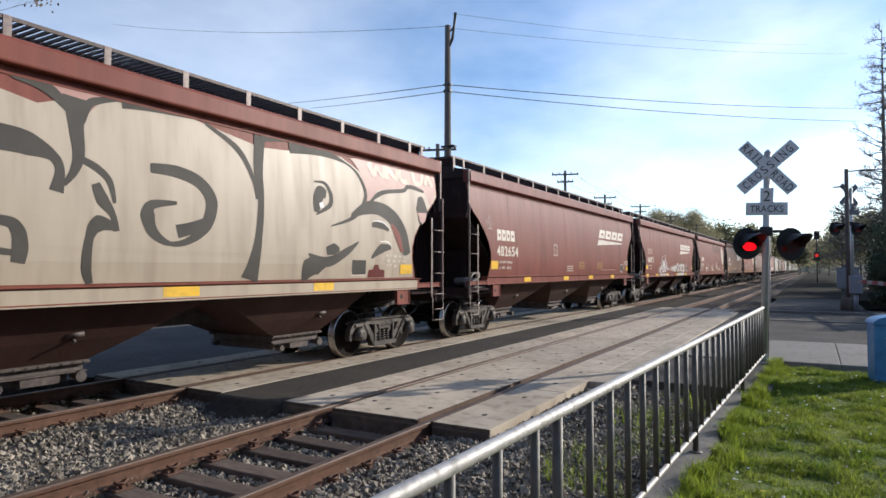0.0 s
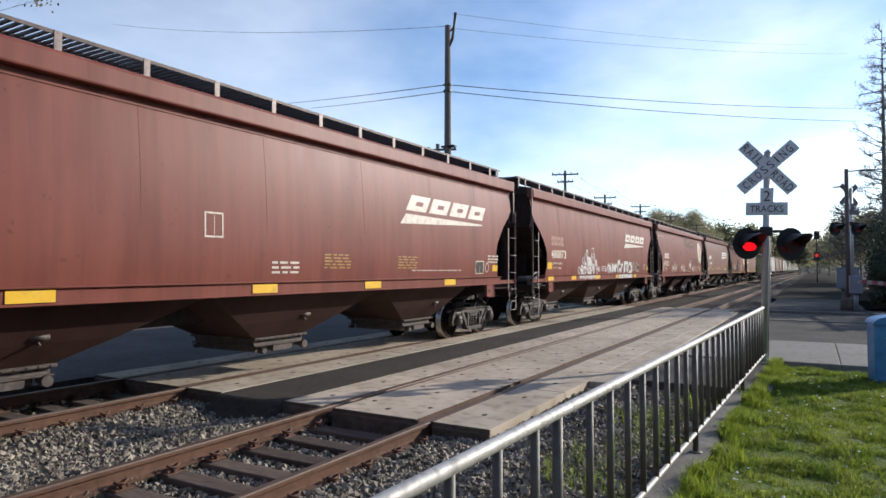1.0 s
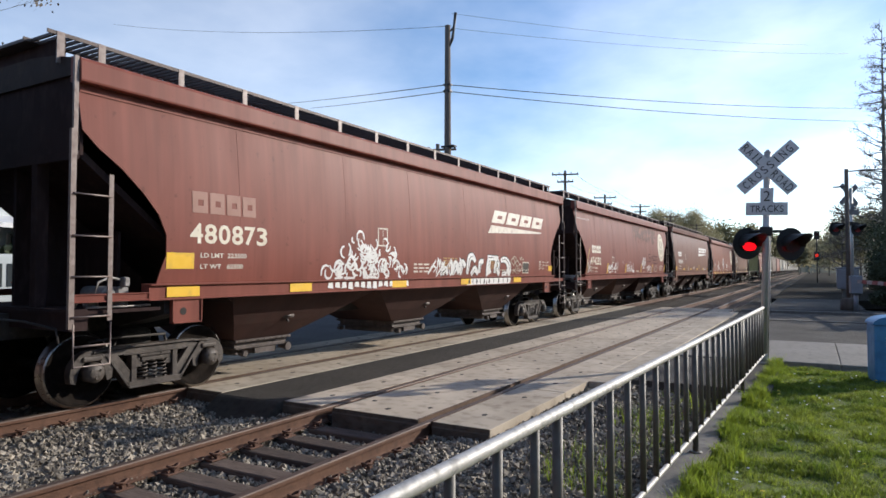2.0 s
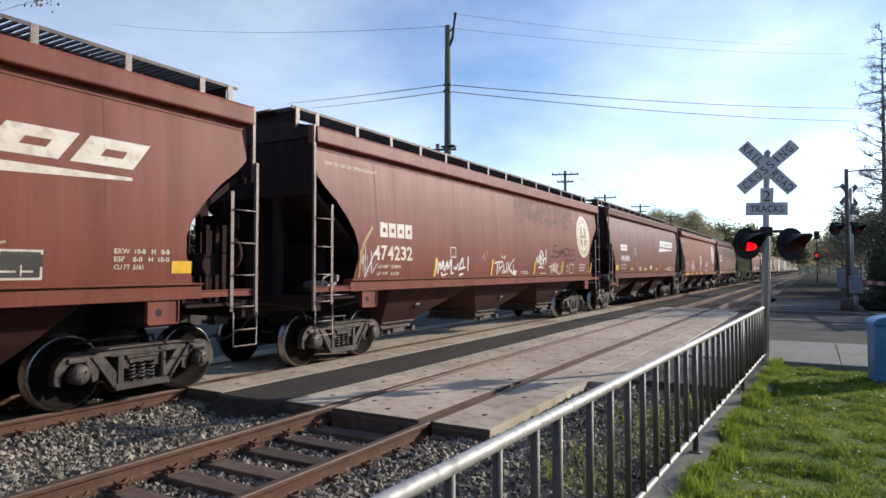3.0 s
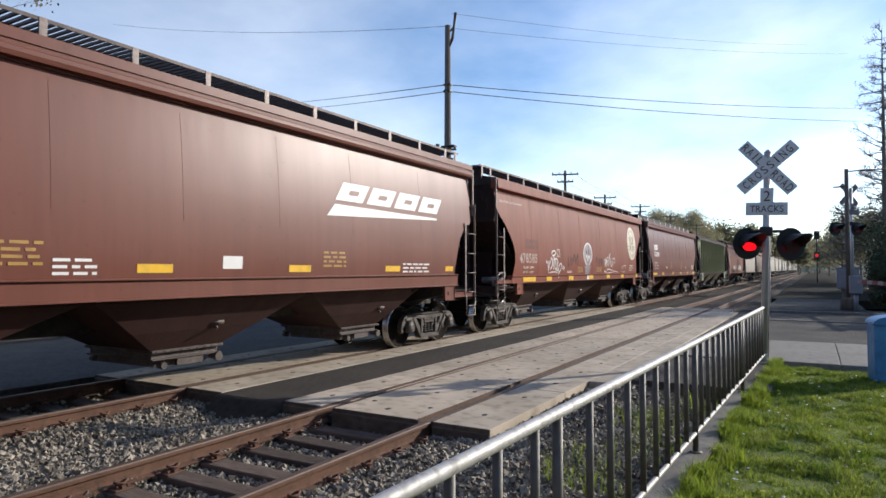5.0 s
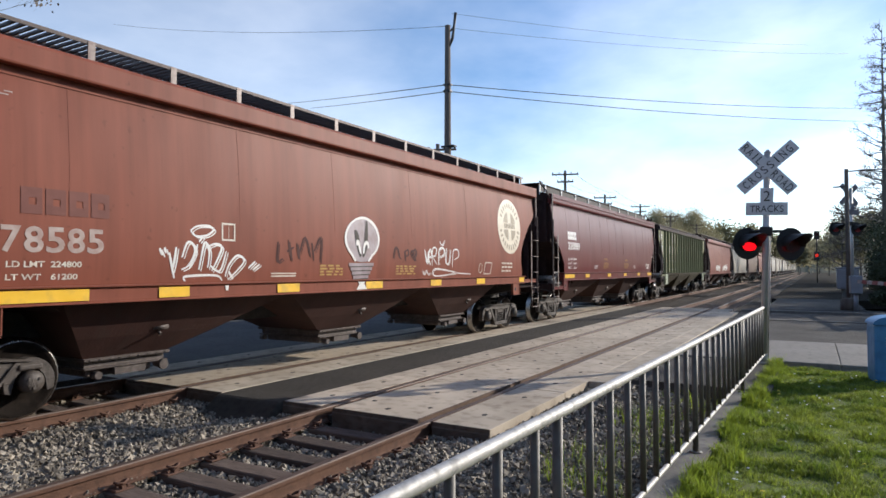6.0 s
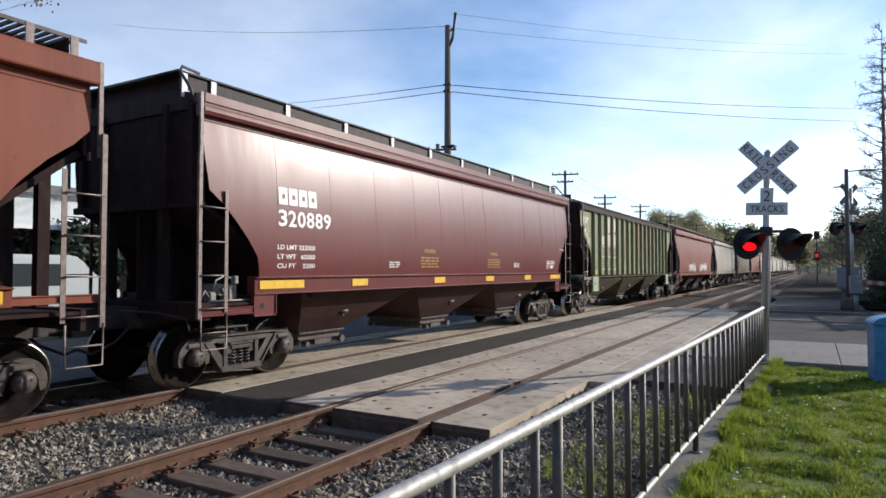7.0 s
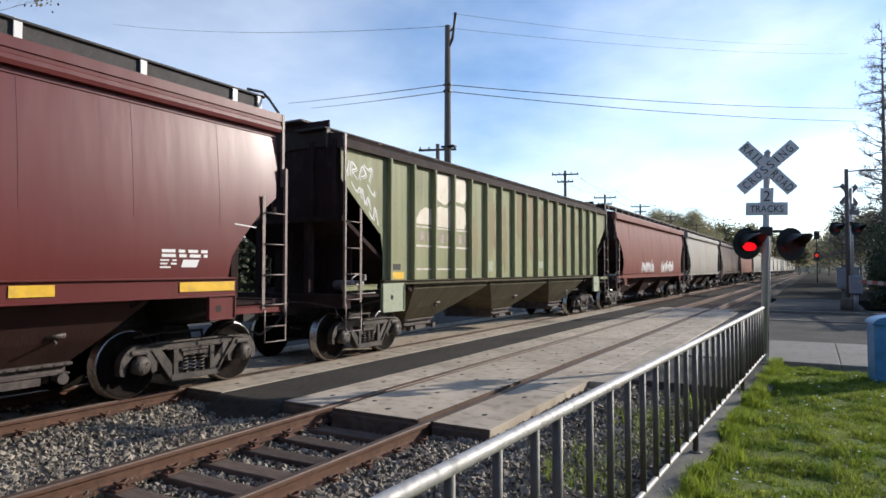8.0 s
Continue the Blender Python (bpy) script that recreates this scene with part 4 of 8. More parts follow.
def side_sheet(kind, L):
    def build(bm):
        rows = CUTS[kind]
        cols = 10
        x_of = (lambda z: RIB_X) if kind == "rib" else side_x

        def grid(dx):
            return [[bm.verts.new((x_of(z) - dx, -L / 2 + o + (L - 2 * o) * k / cols, z)) for k in range(cols + 1)] for z, o in rows]
        outer, inner, rim_o, rim_i = grid(0.0), grid(0.02), grid(0.0), grid(0.02)
        n = len(rows)
        for a in range(n - 1):
            for k in range(cols):
                f = bm.faces.new((outer[a][k], outer[a + 1][k], outer[a + 1][k + 1], outer[a][k + 1]))
                f.smooth = True
                bm.faces.new((inner[a][k], inner[a][k + 1], inner[a + 1][k + 1], inner[a + 1][k]))
        for a in range(n - 1):
            for k in (0, cols):
                bm.faces.new((rim_o[a][k], rim_o[a + 1][k], rim_i[a + 1][k], rim_i[a][k]))
        for a in (0, n - 1):
            for k in range(cols):
                bm.faces.new((rim_o[a][k], rim_o[a][k + 1], rim_i[a][k + 1], rim_i[a][k]))
        if kind != "rib":
            top = rows[0][0]
            box(bm, 1.44, 1.50, -L / 2 + 0.12, L / 2 - 0.12, top - 0.05, top + 0.06)
    return build


def chord(kind, L):
    def build(bm):
        top = 4.12
        if kind in ("angle", "tall"):
            prism(bm, [(1.40, 3.83), (1.575, 3.83), (1.590, 3.88), (1.590, 3.93), (1.570, 3.945), (1.572, 3.99), (1.590, 4.00), (1.590, 4.12), (1.40, 4.13)], -L / 2 + 0.08, L / 2 - 0.08, "y")
        elif kind == "rib":
            prism(bm, [(1.40, 3.88), (1.585, 3.88), (1.585, 3.99), (1.50, 4.06), (1.40, 4.06)], -L / 2 + 0.02, L / 2 - 0.02, "y")
        else:
            prism(bm, [(1.40, 3.85), (1.560, 3.83), (1.612, 3.84), (1.618, 3.86), (1.606, 4.07), (1.585, 4.11), (1.40, 4.15)], -L / 2 + 0.07, L / 2 - 0.07, "y")
    return build


def roof(L):
    def build(bm):
        prism(bm, [(-1.47, 4.13), (-0.95, 4.24), (-0.45, 4.28), (0.45, 4.28), (0.95, 4.24), (1.47, 4.13), (1.39, 3.95), (-1.39, 3.95)], -L / 2 + 0.10, L / 2 - 0.10, "y")
    return build


def hatch(L):
    def build(bm):
        rounded_box(bm, -0.36, 0.36, -L / 2 + 0.9, L / 2 - 0.9, 4.26, 4.42, 0.03)
        for k in range(int(L / 1.2)):
            y = -L / 2 + 1.2 + k * 1.2
            rounded_box(bm, -0.40, 0.40, y - 0.03, y + 0.03, 4.40, 4.45, 0.008)
    return build


def running_board(L):
    """Open grating beside the hatches: cross bars between three stringers."""
    def build(bm):
        for x in (0.60, 1.12):
            box(bm, x - 0.008, x + 0.008, -L / 2 - 0.05, L / 2 + 0.05, 4.445, 4.49)
        n = int(L / 0.10)
        for k in range(n):
            y = -L / 2 + L * (k + 0.5) / n
            box(bm, 0.60, 1.125, y - 0.015, y + 0.015, 4.450, 4.486)
    return build


def end_platform(bm):
    """A ribbed step plate over the end with a folded bracket below, one continuous section."""
    top = []
    for k in range(7):
        y = -0.02 + 0.07 * k
        top += [(y, 4.462), (y, 4.486), (y + 0.03, 4.486), (y + 0.03, 4.462)]
    prism(bm, top + [(0.46, 4.45), (0.20, 4.45), (0.20, 4.20), (0.16, 4.20), (0.16, 4.45), (-0.02, 4.45)], -0.59, 0.59, "x")


def solid_board(L):
    def build(bm):
        rounded_box(bm, 0.42, 1.14, -L / 2 - 0.02, L / 2 + 0.02, 4.455, 4.49, 0.008)
        box(bm, 1.08, 1.10, -L / 2 + 0.05, L / 2 - 0.05, 4.24, 4.455)
    return build


SILLS = {"round": (1.325, 1.53), "tall": (1.34, 1.60), "angle": (1.34, 1.60), "rib": (1.41, 1.50)}


def sill(kind, L, o):
    """A channel along the foot of the side sheet, with a narrow flange at its top and a lip below."""
    z0, z1 = SILLS[kind]
    deep = 1.52 if kind == "rib" else 1.604

    def build(bm):
        prism(bm, [(1.45, z0), (deep + 0.016, z0), (deep + 0.016, z0 + 0.012), (deep, z0 + 0.02), (deep + 0.004, z1 - 0.030), (deep + 0.050, z1 - 0.016), (deep + 0.050, z1 - 0.004), (1.45, z1 + 0.008)], -L / 2 + o, L / 2 - o, "y")
    return build


def end_beam(kind):
    """The narrow beam that runs on from the sill to the corner ladder."""
    z0, z1 = (1.07, 1.18) if kind in ("tall", "angle") else (1.335, 1.43)

    def build(bm):
        prism(bm, [(1.50, z0), (1.602, z0), (1.602, z0 + 0.012), (1.59, z0 + 0.02), (1.59, z1 - 0.02), (1.606, z1 - 0.012), (1.606, z1), (1.50, z1)], 0.04, 0.97, "y")
    return build


def outer_stile(bm):
    """Angle iron up the corner of the car."""
    prism(bm, [(1.600, -0.045), (1.645, -0.045), (1.645, -0.036), (1.612, -0.036), (1.612, 0.035), (1.600, 0.035)], 1.05, 3.28, "z")


def inner_stile(bm):
    box(bm, 1.60, 1.612, -0.028, 0.028, 1.12, 2.82)


def rung(bm):
    tube(bm, [(1.632, -0.01, 0), (1.632, 0.455, 0)], 0.011, 6)


def sill_step(bm):
    tube(bm, [(1.61, 0.03, 1.10), (1.61, 0.03, 0.62), (1.61, 0.46, 0.62), (1.61, 0.46, 1.10)], 0.014, 6)
    tube(bm, [(1.61, 0.03, 0.85), (1.61, 0.46, 0.85)], 0.012, 6)


def hopper_bay(y0, y1, b0, b1):
    """A hopper under the floor: steep sides to a narrow mouth between b0 and b1."""
    def build(bm):
        rings = []
        for z, t, x in ((1.52, 0.0, 1.42), (1.30, 0.05, 1.40), (0.86, 0.62, 1.02), (0.58, 1.0, 0.74)):
            ya, yb = y0 + (b0 - y0) * t, y1 + (b1 - y1) * t
            rings.append([bm.verts.new(p) for p in ((-x, ya, z), (x, ya, z), (x, yb, z), (-x, yb, z))])
        bm.faces.new(rings[0])
        bm.faces.new(rings[-1][::-1])
        for a, b in zip(rings, rings[1:]):
            for k in range(4):
                bm.faces.new((a[k], a[(k + 1) % 4], b[(k + 1) % 4], b[k]))
    return build


def outlet_gate(bm):
    """Flanged frame under the hopper mouth, a sliding tray below it, shafts and capstans at both sides."""
    rounded_box(bm, -0.80, 0.80, -0.62, 0.62, 0.54, 0.585, 0.01)
    box(bm, -0.72, 0.72, -0.57, 0.57, 0.46, 0.54)
    rounded_box(bm, -0.78, 0.78, -0.60, 0.60, 0.435, 0.46, 0.008)
    rounded_box(bm, -0.66, 0.66, -0.50, 0.42, 0.33, 0.435, 0.02)
    for x in (-1, 1):
        for k in range(9):
            tube(bm, [(x * 0.80, -0.54 + 0.135 * k, 0.562), (x * 0.812, -0.54 + 0.135 * k, 0.562)], 0.012, 6)
        tube(bm, [(x * 0.70, 0.45, 0.40), (x * 0.86, 0.45, 0.40)], 0.045, 10)
        tube(bm, [(x * 0.84, 0.45, 0.40), (x * 0.90, 0.45, 0.40)], 0.07, 8)
        tube(bm, [(x * 0.74, -0.46, 0.37), (x * 0.86, -0.46, 0.37)], 0.05, 10)
        box(bm, x * 0.76 - 0.03, x * 0.76 + 0.03, -0.2, 0.25, 0.34, 0.43)


def bay_valve(bm):
    """A vibrator bracket and clip half way up the hopper's side."""
    prism(bm, [(0.88, 1.02), (1.13, 1.02), (1.10, 0.96), (0.97, 0.93)], -0.14, 0.14, "y")
    tube(bm, [(1.06, -0.10, 0.94), (1.10, 0.10, 0.94)], 0.035, 8)
    tube(bm, [(1.02, 0.0, 0.90), (1.09, 0.0, 0.84)], 0.022, 6)


def end_frame(kind):
    """End wall above, sloping floor sheet below, posts and end sill, at the front end (y = 0 outward is -y)."""
    def build(bm):
        low = 2.60 if kind != "round" else 3.02
        box(bm, -1.48, 1.48, 0.14, 0.18, low, 4.10)
        if kind != "round":
            for x in (-1.30, -0.75, 0.75, 1.30):
                box(bm, x - 0.05, x + 0.05, 0.06, 0.14, low, 4.06)
            box(bm, -1.48, 1.48, 0.07, 0.138, low - 0.02, low + 0.08)
        else:
            box(bm, -1.48, 1.48, 0.09, 0.138, low - 0.05, low + 0.05)
        prism(bm, [(0.16, low), (2.42, 1.24), (2.46, 1.30), (0.22, low + 0.06)], -1.42, 1.42, "x")
        for x in (-0.62, 0.62):
            box(bm, x - 0.06, x + 0.06, 0.10, 0.24, 1.20, low)
        prism(bm, [(0.19, 1.22), (2.40, 1.22), (0.19, low)], -0.03, 0.03, "x")
        box(bm, -1.56, 1.56, 0.02, 0.22, 1.02, 1.26)
        box(bm, -1.10, 1.10, 0.145, 0.175, 4.08, 4.44)
        box(bm, -1.55, 1.55, 0.0, 1.16, 1.20, 1.24)
        box(bm, -1.0, 1.0, 0.93, 0.97, 1.24, 2.2)
    return build


def brake_stand(bm):
    """The brake end of a car: close-set posts, an air tank on brackets and a brake wheel on its shaft."""
    for x, y, w in ((1.38, 0.42, 0.035), (1.28, 0.62, 0.03), (1.10, 0.30, 0.04), (0.95, 0.75, 0.03), (0.80, 0.22, 0.05), (0.30, 0.20, 0.04), (-0.30, 0.20, 0.04), (-1.10, 0.30, 0.05), (-1.40, 0.30, 0.05)):
        box(bm, x - w, x + w, y - w, y + w, 1.22, 2.34)
    box(bm, 0.70, 1.44, 0.18, 0.22, 2.30, 2.52)
    box(bm, -1.44, 0.4, 0.20, 0.23, 1.50, 2.60)
    tube(bm, [(0.55, 0.55, 1.78), (1.32, 0.55, 1.78)], 0.17, 14)
    tube(bm, [(1.20, 0.10, 1.95), (1.20, 0.16, 1.95)], 0.24, 16)
    tube(bm, [(1.20, 0.16, 1.95), (1.20, 0.50, 1.60), (1.24, 0.60, 1.26)], 0.02, 6)


def truck_reach(kind):
    """How far a truck's centre stands in from the car's end."""
    return 1.23 if kind in ("tall", "angle") else 1.44


def centre_sill(L, kind):
    reach = truck_reach(kind)

    def build(bm):
        box(bm, -0.28, 0.28, -L / 2 - 0.12, L / 2 + 0.12, 0.86, 1.18)
        for s in (-1, 1):
            prism(bm, [(-1.52, 1.32), (-1.52, 1.14), (-0.6, 0.96), (0.6, 0.96), (1.52, 1.14), (1.52, 1.32)], s * (L / 2 - reach) - 0.2, s * (L / 2 - reach) + 0.2, "y")
    return build


def coupler(bm):
    rounded_box(bm, -0.10, 0.10, -0.48, 0.0, 0.86, 1.05, 0.03)
    prism(bm, [(-0.18, -0.46), (0.02, -0.46), (0.10, -0.66), (0.0, -0.72), (-0.08, -0.60), (-0.2, -0.70)], 0.80, 1.10, "z")
    tube(bm, [(0.25, 0.0, 0.95), (0.22, -0.25, 0.70), (0.15, -0.55, 0.55), (0.05, -0.68, 0.62)], 0.022, 8)
    tube(bm, [(0.05, -0.1, 1.12), (0.9, -0.12, 1.12), (1.45, -0.05, 1.05), (1.5, -0.05, 0.9)], 0.014, 6)


def brake_gear(bm):
    """Brake cylinder, valve block and looping pipes on the end platform."""
    tube(bm, [(0.9, 0.60, 1.42), (1.35, 0.60, 1.42)], 0.09, 12)
    tube(bm, [(1.33, 0.60, 1.42), (1.42, 0.60, 1.42)], 0.04, 10)
    rounded_box(bm, 1.22, 1.42, 0.66, 0.82, 1.26, 1.50, 0.02)
    rounded_box(bm, 1.30, 1.46, 0.30, 0.42, 1.26, 1.40, 0.02)
    rounded_box(bm, 1.40, 1.50, 0.70, 0.78, 1.50, 1.62, 0.015)
    tube(bm, [(1.42, 0.36, 1.38), (1.46, 0.40, 1.56), (1.45, 0.55, 1.62), (1.44, 0.72, 1.58)], 0.016, 6)
    tube(bm, [(1.46, 0.30, 1.30), (1.50, 0.18, 1.42), (1.48, 0.12, 1.28)], 0.014, 6)
    tube(bm, [(1.50, 0.24, 1.27), (1.50, 1.05, 1.27)], 0.016, 6)


def bolster_tab(bm, kind):
    """The lifting plate under the sill beside the truck, stiffened along its edges."""
    z0, z1, w = (0.90, 1.44, 0.36) if kind == "rib" else (1.03, 1.37, 0.215)
    prism(bm, [(-w, z1), (-w, z0 + 0.02), (-w + 0.03, z0), (w - 0.03, z0), (w, z0 + 0.02), (w, z1)], 1.54, 1.588, "x")
    box(bm, 1.54, 1.606, -w - 0.012, -w + 0.004, z0 + 0.01, z1 - 0.03)
    box(bm, 1.54, 1.606, w - 0.004, w + 0.012, z0 + 0.01, z1 - 0.03)
    box(bm, 1.52, 1.612, -w, w, z0 - 0.012, z0 + 0.004)


def jacking_hole(bm):
    # a flat dark disc, painted as the shade in a hole
    tube(bm, [(1.585, -0.06, 1.17), (1.5905, -0.06, 1.17)], 0.05, 14)


def roof_post(bm):
    box(bm, 1.115, 1.135, -0.045, 0.045, 4.12, 4.49)


BASE = 0.864          # half the distance between a truck's axles


def wheelset_shape(bm):
    half = [(1.06, 0.075), (0.86, 0.085), (0.855, 0.15), (0.79, 0.18), (0.775, 0.35), (0.825, 0.385), (0.832, 0.432), (0.812, 0.457), (0.725, 0.462),
            (0.718, 0.484), (0.695, 0.484), (0.688, 0.40), (0.735, 0.35), (0.725, 0.18), (0.66, 0.15), (0.655, 0.085)]
    prof = [(-a, r) for a, r in half] + [(a, r) for a, r in half[::-1]]
    n = len(half)
    bright = {6, 7, 8}
    mats = [1 if (i in bright or (2 * n - 2 - i) in bright) else 0 for i in range(2 * n - 1)]
    lathe(bm, prof, 32, "x", mats)


def bearing_shape(bm):
    lathe(bm, [(1.0, 0.12), (1.14, 0.125), (1.15, 0.10), (1.165, 0.09), (1.17, 0.03)], 18, "x")
    for k in range(3):
        a = 2 * math.pi * k / 3 + 0.5
        tube(bm, [(1.15, 0.065 * math.cos(a), 0.065 * math.sin(a)), (1.18, 0.065 * math.cos(a), 0.065 * math.sin(a))], 0.018, 6)


def side_frame(bm):
    """Cast side frame: flanged top member, domed pedestals over the bearings, diagonals, columns and spring seat."""
    def beam(pts, x0, x1):
        prism(bm, pts, x0, x1, "x")
    beam([(-0.80, 0.655), (-0.56, 0.70), (0.56, 0.70), (0.80, 0.655), (0.80, 0.60), (0.50, 0.625), (-0.50, 0.625), (-0.80, 0.60)], 0.965, 1.055)
    beam([(-0.86, 0.70), (-0.58, 0.738), (0.58, 0.738), (0.86, 0.70), (0.86, 0.676), (0.58, 0.712), (-0.58, 0.712), (-0.86, 0.676)], 0.935, 1.095)
    beam([(-0.46, 0.632), (0.46, 0.632), (0.46, 0.612), (-0.46, 0.612)], 0.945, 1.09)
    for s in (-1, 1):
        c = s * BASE
        arc = [(c + 0.275 * math.cos(t), 0.45 + 0.275 * math.sin(t)) for t in (math.pi * k / 10 for k in range(11))]
        beam(arc + [(c + 0.168 * math.cos(t), 0.45 + 0.168 * math.sin(t)) for t in (math.pi * k / 10 for k in range(10, -1, -1))], 0.955, 1.075)
        for e in (-1, 1):
            beam([(c + e * 0.165, 0.46), (c + e * 0.278, 0.46), (c + e * 0.262, 0.35), (c + e * 0.19, 0.33)], 0.96, 1.07)
        rounded_box(bm, 0.98, 1.10, c - 0.13, c + 0.13, 0.585, 0.655, 0.015)
        beam([(s * 0.70, 0.635), (s * 0.54, 0.65), (s * 0.235, 0.265), (s * 0.40, 0.215)], 0.965, 1.06)
        beam([(s * 0.70, 0.635), (s * 0.665, 0.64), (s * 0.365, 0.235), (s * 0.40, 0.215)], 0.945, 1.09)
        beam([(s * 0.345, 0.64), (s * 0.265, 0.64), (s * 0.265, 0.25), (s * 0.345, 0.25)], 0.95, 1.075)
    beam([(-0.43, 0.270), (0.43, 0.270), (0.37, 0.195), (-0.37, 0.195)], 0.942, 1.09)
    beam([(-0.40, 0.205), (0.40, 0.205), (0.38, 0.185), (-0.38, 0.185)], 0.93, 1.105)
    bmesh.ops.bevel(bm, geom=bm.edges[:], offset=0.006, segments=1, affect="EDGES")


def bolster_end(bm):
    """The bolster's outer end in the frame's window, with friction wedges, over the springs."""
    rounded_box(bm, 0.90, 1.085, -0.235, 0.235, 0.565, 0.612, 0.012)
    rounded_box(bm, 0.92, 1.07, -0.20, 0.20, 0.505, 0.57, 0.012)
    for e in (-1, 1):
        prism(bm, [(e * 0.26, 0.60), (e * 0.20, 0.60), (e * 0.17, 0.44), (e * 0.26, 0.44)], 0.955, 1.05, "x")
    for k in (-0.09, 0.09):
        tube(bm, [(1.08, k, 0.59), (1.092, k, 0.59)], 0.018, 6)


def brake_shoe(bm):
    """Brake head and shoe against the wheel's tread, hung inside the frame."""
    for s in (-1, 1):
        prism(bm, [(s * 0.40, 0.62), (s * 0.46, 0.62), (s * 0.43, 0.45), (s * 0.46, 0.30), (s * 0.40, 0.30), (s * 0.37, 0.45)], 0.70, 0.84, "x")
        tube(bm, [(0.76, s * 0.42, 0.60), (0.76, s * 0.36, 0.80)], 0.02, 6)
    tube(bm, [(0.86, -0.80, 0.80), (0.86, -0.40, 0.83), (0.86, 0.30, 0.82)], 0.02, 6)


def spring(bm):
    turns, n = 5, 50
    tube(bm, [(0.060 * math.cos(2 * math.pi * turns * k / n), 0.060 * math.sin(2 * math.pi * turns * k / n), 0.270 + 0.24 * k / n) for k in range(n + 1)], 0.013, 5)


def bolster(bm):
    rounded_box(bm, -1.06, 1.06, -0.19, 0.19, 0.50, 0.64, 0.03)
    rounded_box(bm, -0.7, 0.7, -0.22, 0.22, 0.60, 0.90, 0.04)
    for s in (-1, 1):
        rounded_box(bm, -0.9, 0.9, s * 0.42 - 0.05, s * 0.42 + 0.05, 0.34, 0.46, 0.02)


WHEELS = []


def truck(car, y):
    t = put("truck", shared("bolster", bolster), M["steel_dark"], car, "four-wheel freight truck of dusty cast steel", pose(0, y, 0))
    for s in (0, 180):
        put("side_frame", shared("side_frame", side_frame), M["steel_truck"], t, "dusty cast side frame", pose(0, 0, 0, 0, 0, s))
        put("bolster_end", shared("bolster_end", bolster_end), M["steel_truck"], t, "", pose(0, 0, 0, 0, 0, s))
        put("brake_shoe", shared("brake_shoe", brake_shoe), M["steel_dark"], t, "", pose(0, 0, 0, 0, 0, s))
        for k in (-0.14, 0.0, 0.14):
            put("spring", shared("spring", spring), M["steel_truck"], t, "coil spring", pose(1.0 if s == 0 else -1.0, k, 0))
        for yy in (-BASE, BASE):
            put("bearing_cap", shared("bearing", bearing_shape), M["steel_truck"], t, "", pose(0, yy, 0.457, 0, 0, s))
    for yy in (-BASE, BASE):
        w = put("wheelset", shared("wheelset", wheelset_shape), [M["wheel"], M["tread"]], t, "dark steel wheels with a bright tread", pose(0, yy, 0.457))
        WHEELS.append((w, yy))
    return t


def weld_seam(bm):
    """A raised weld line up the side sheet."""
    zs = [1.56, 2.4, 2.8, 3.1, 3.35, 3.6, 3.78]
    for a, b in zip(zs, zs[1:]):
        prism(bm, [(side_x(a) - 0.003, a), (side_x(a) + 0.0028, a), (side_x(b) + 0.0028, b), (side_x(b) - 0.003, b)], -0.007, 0.007, "y")


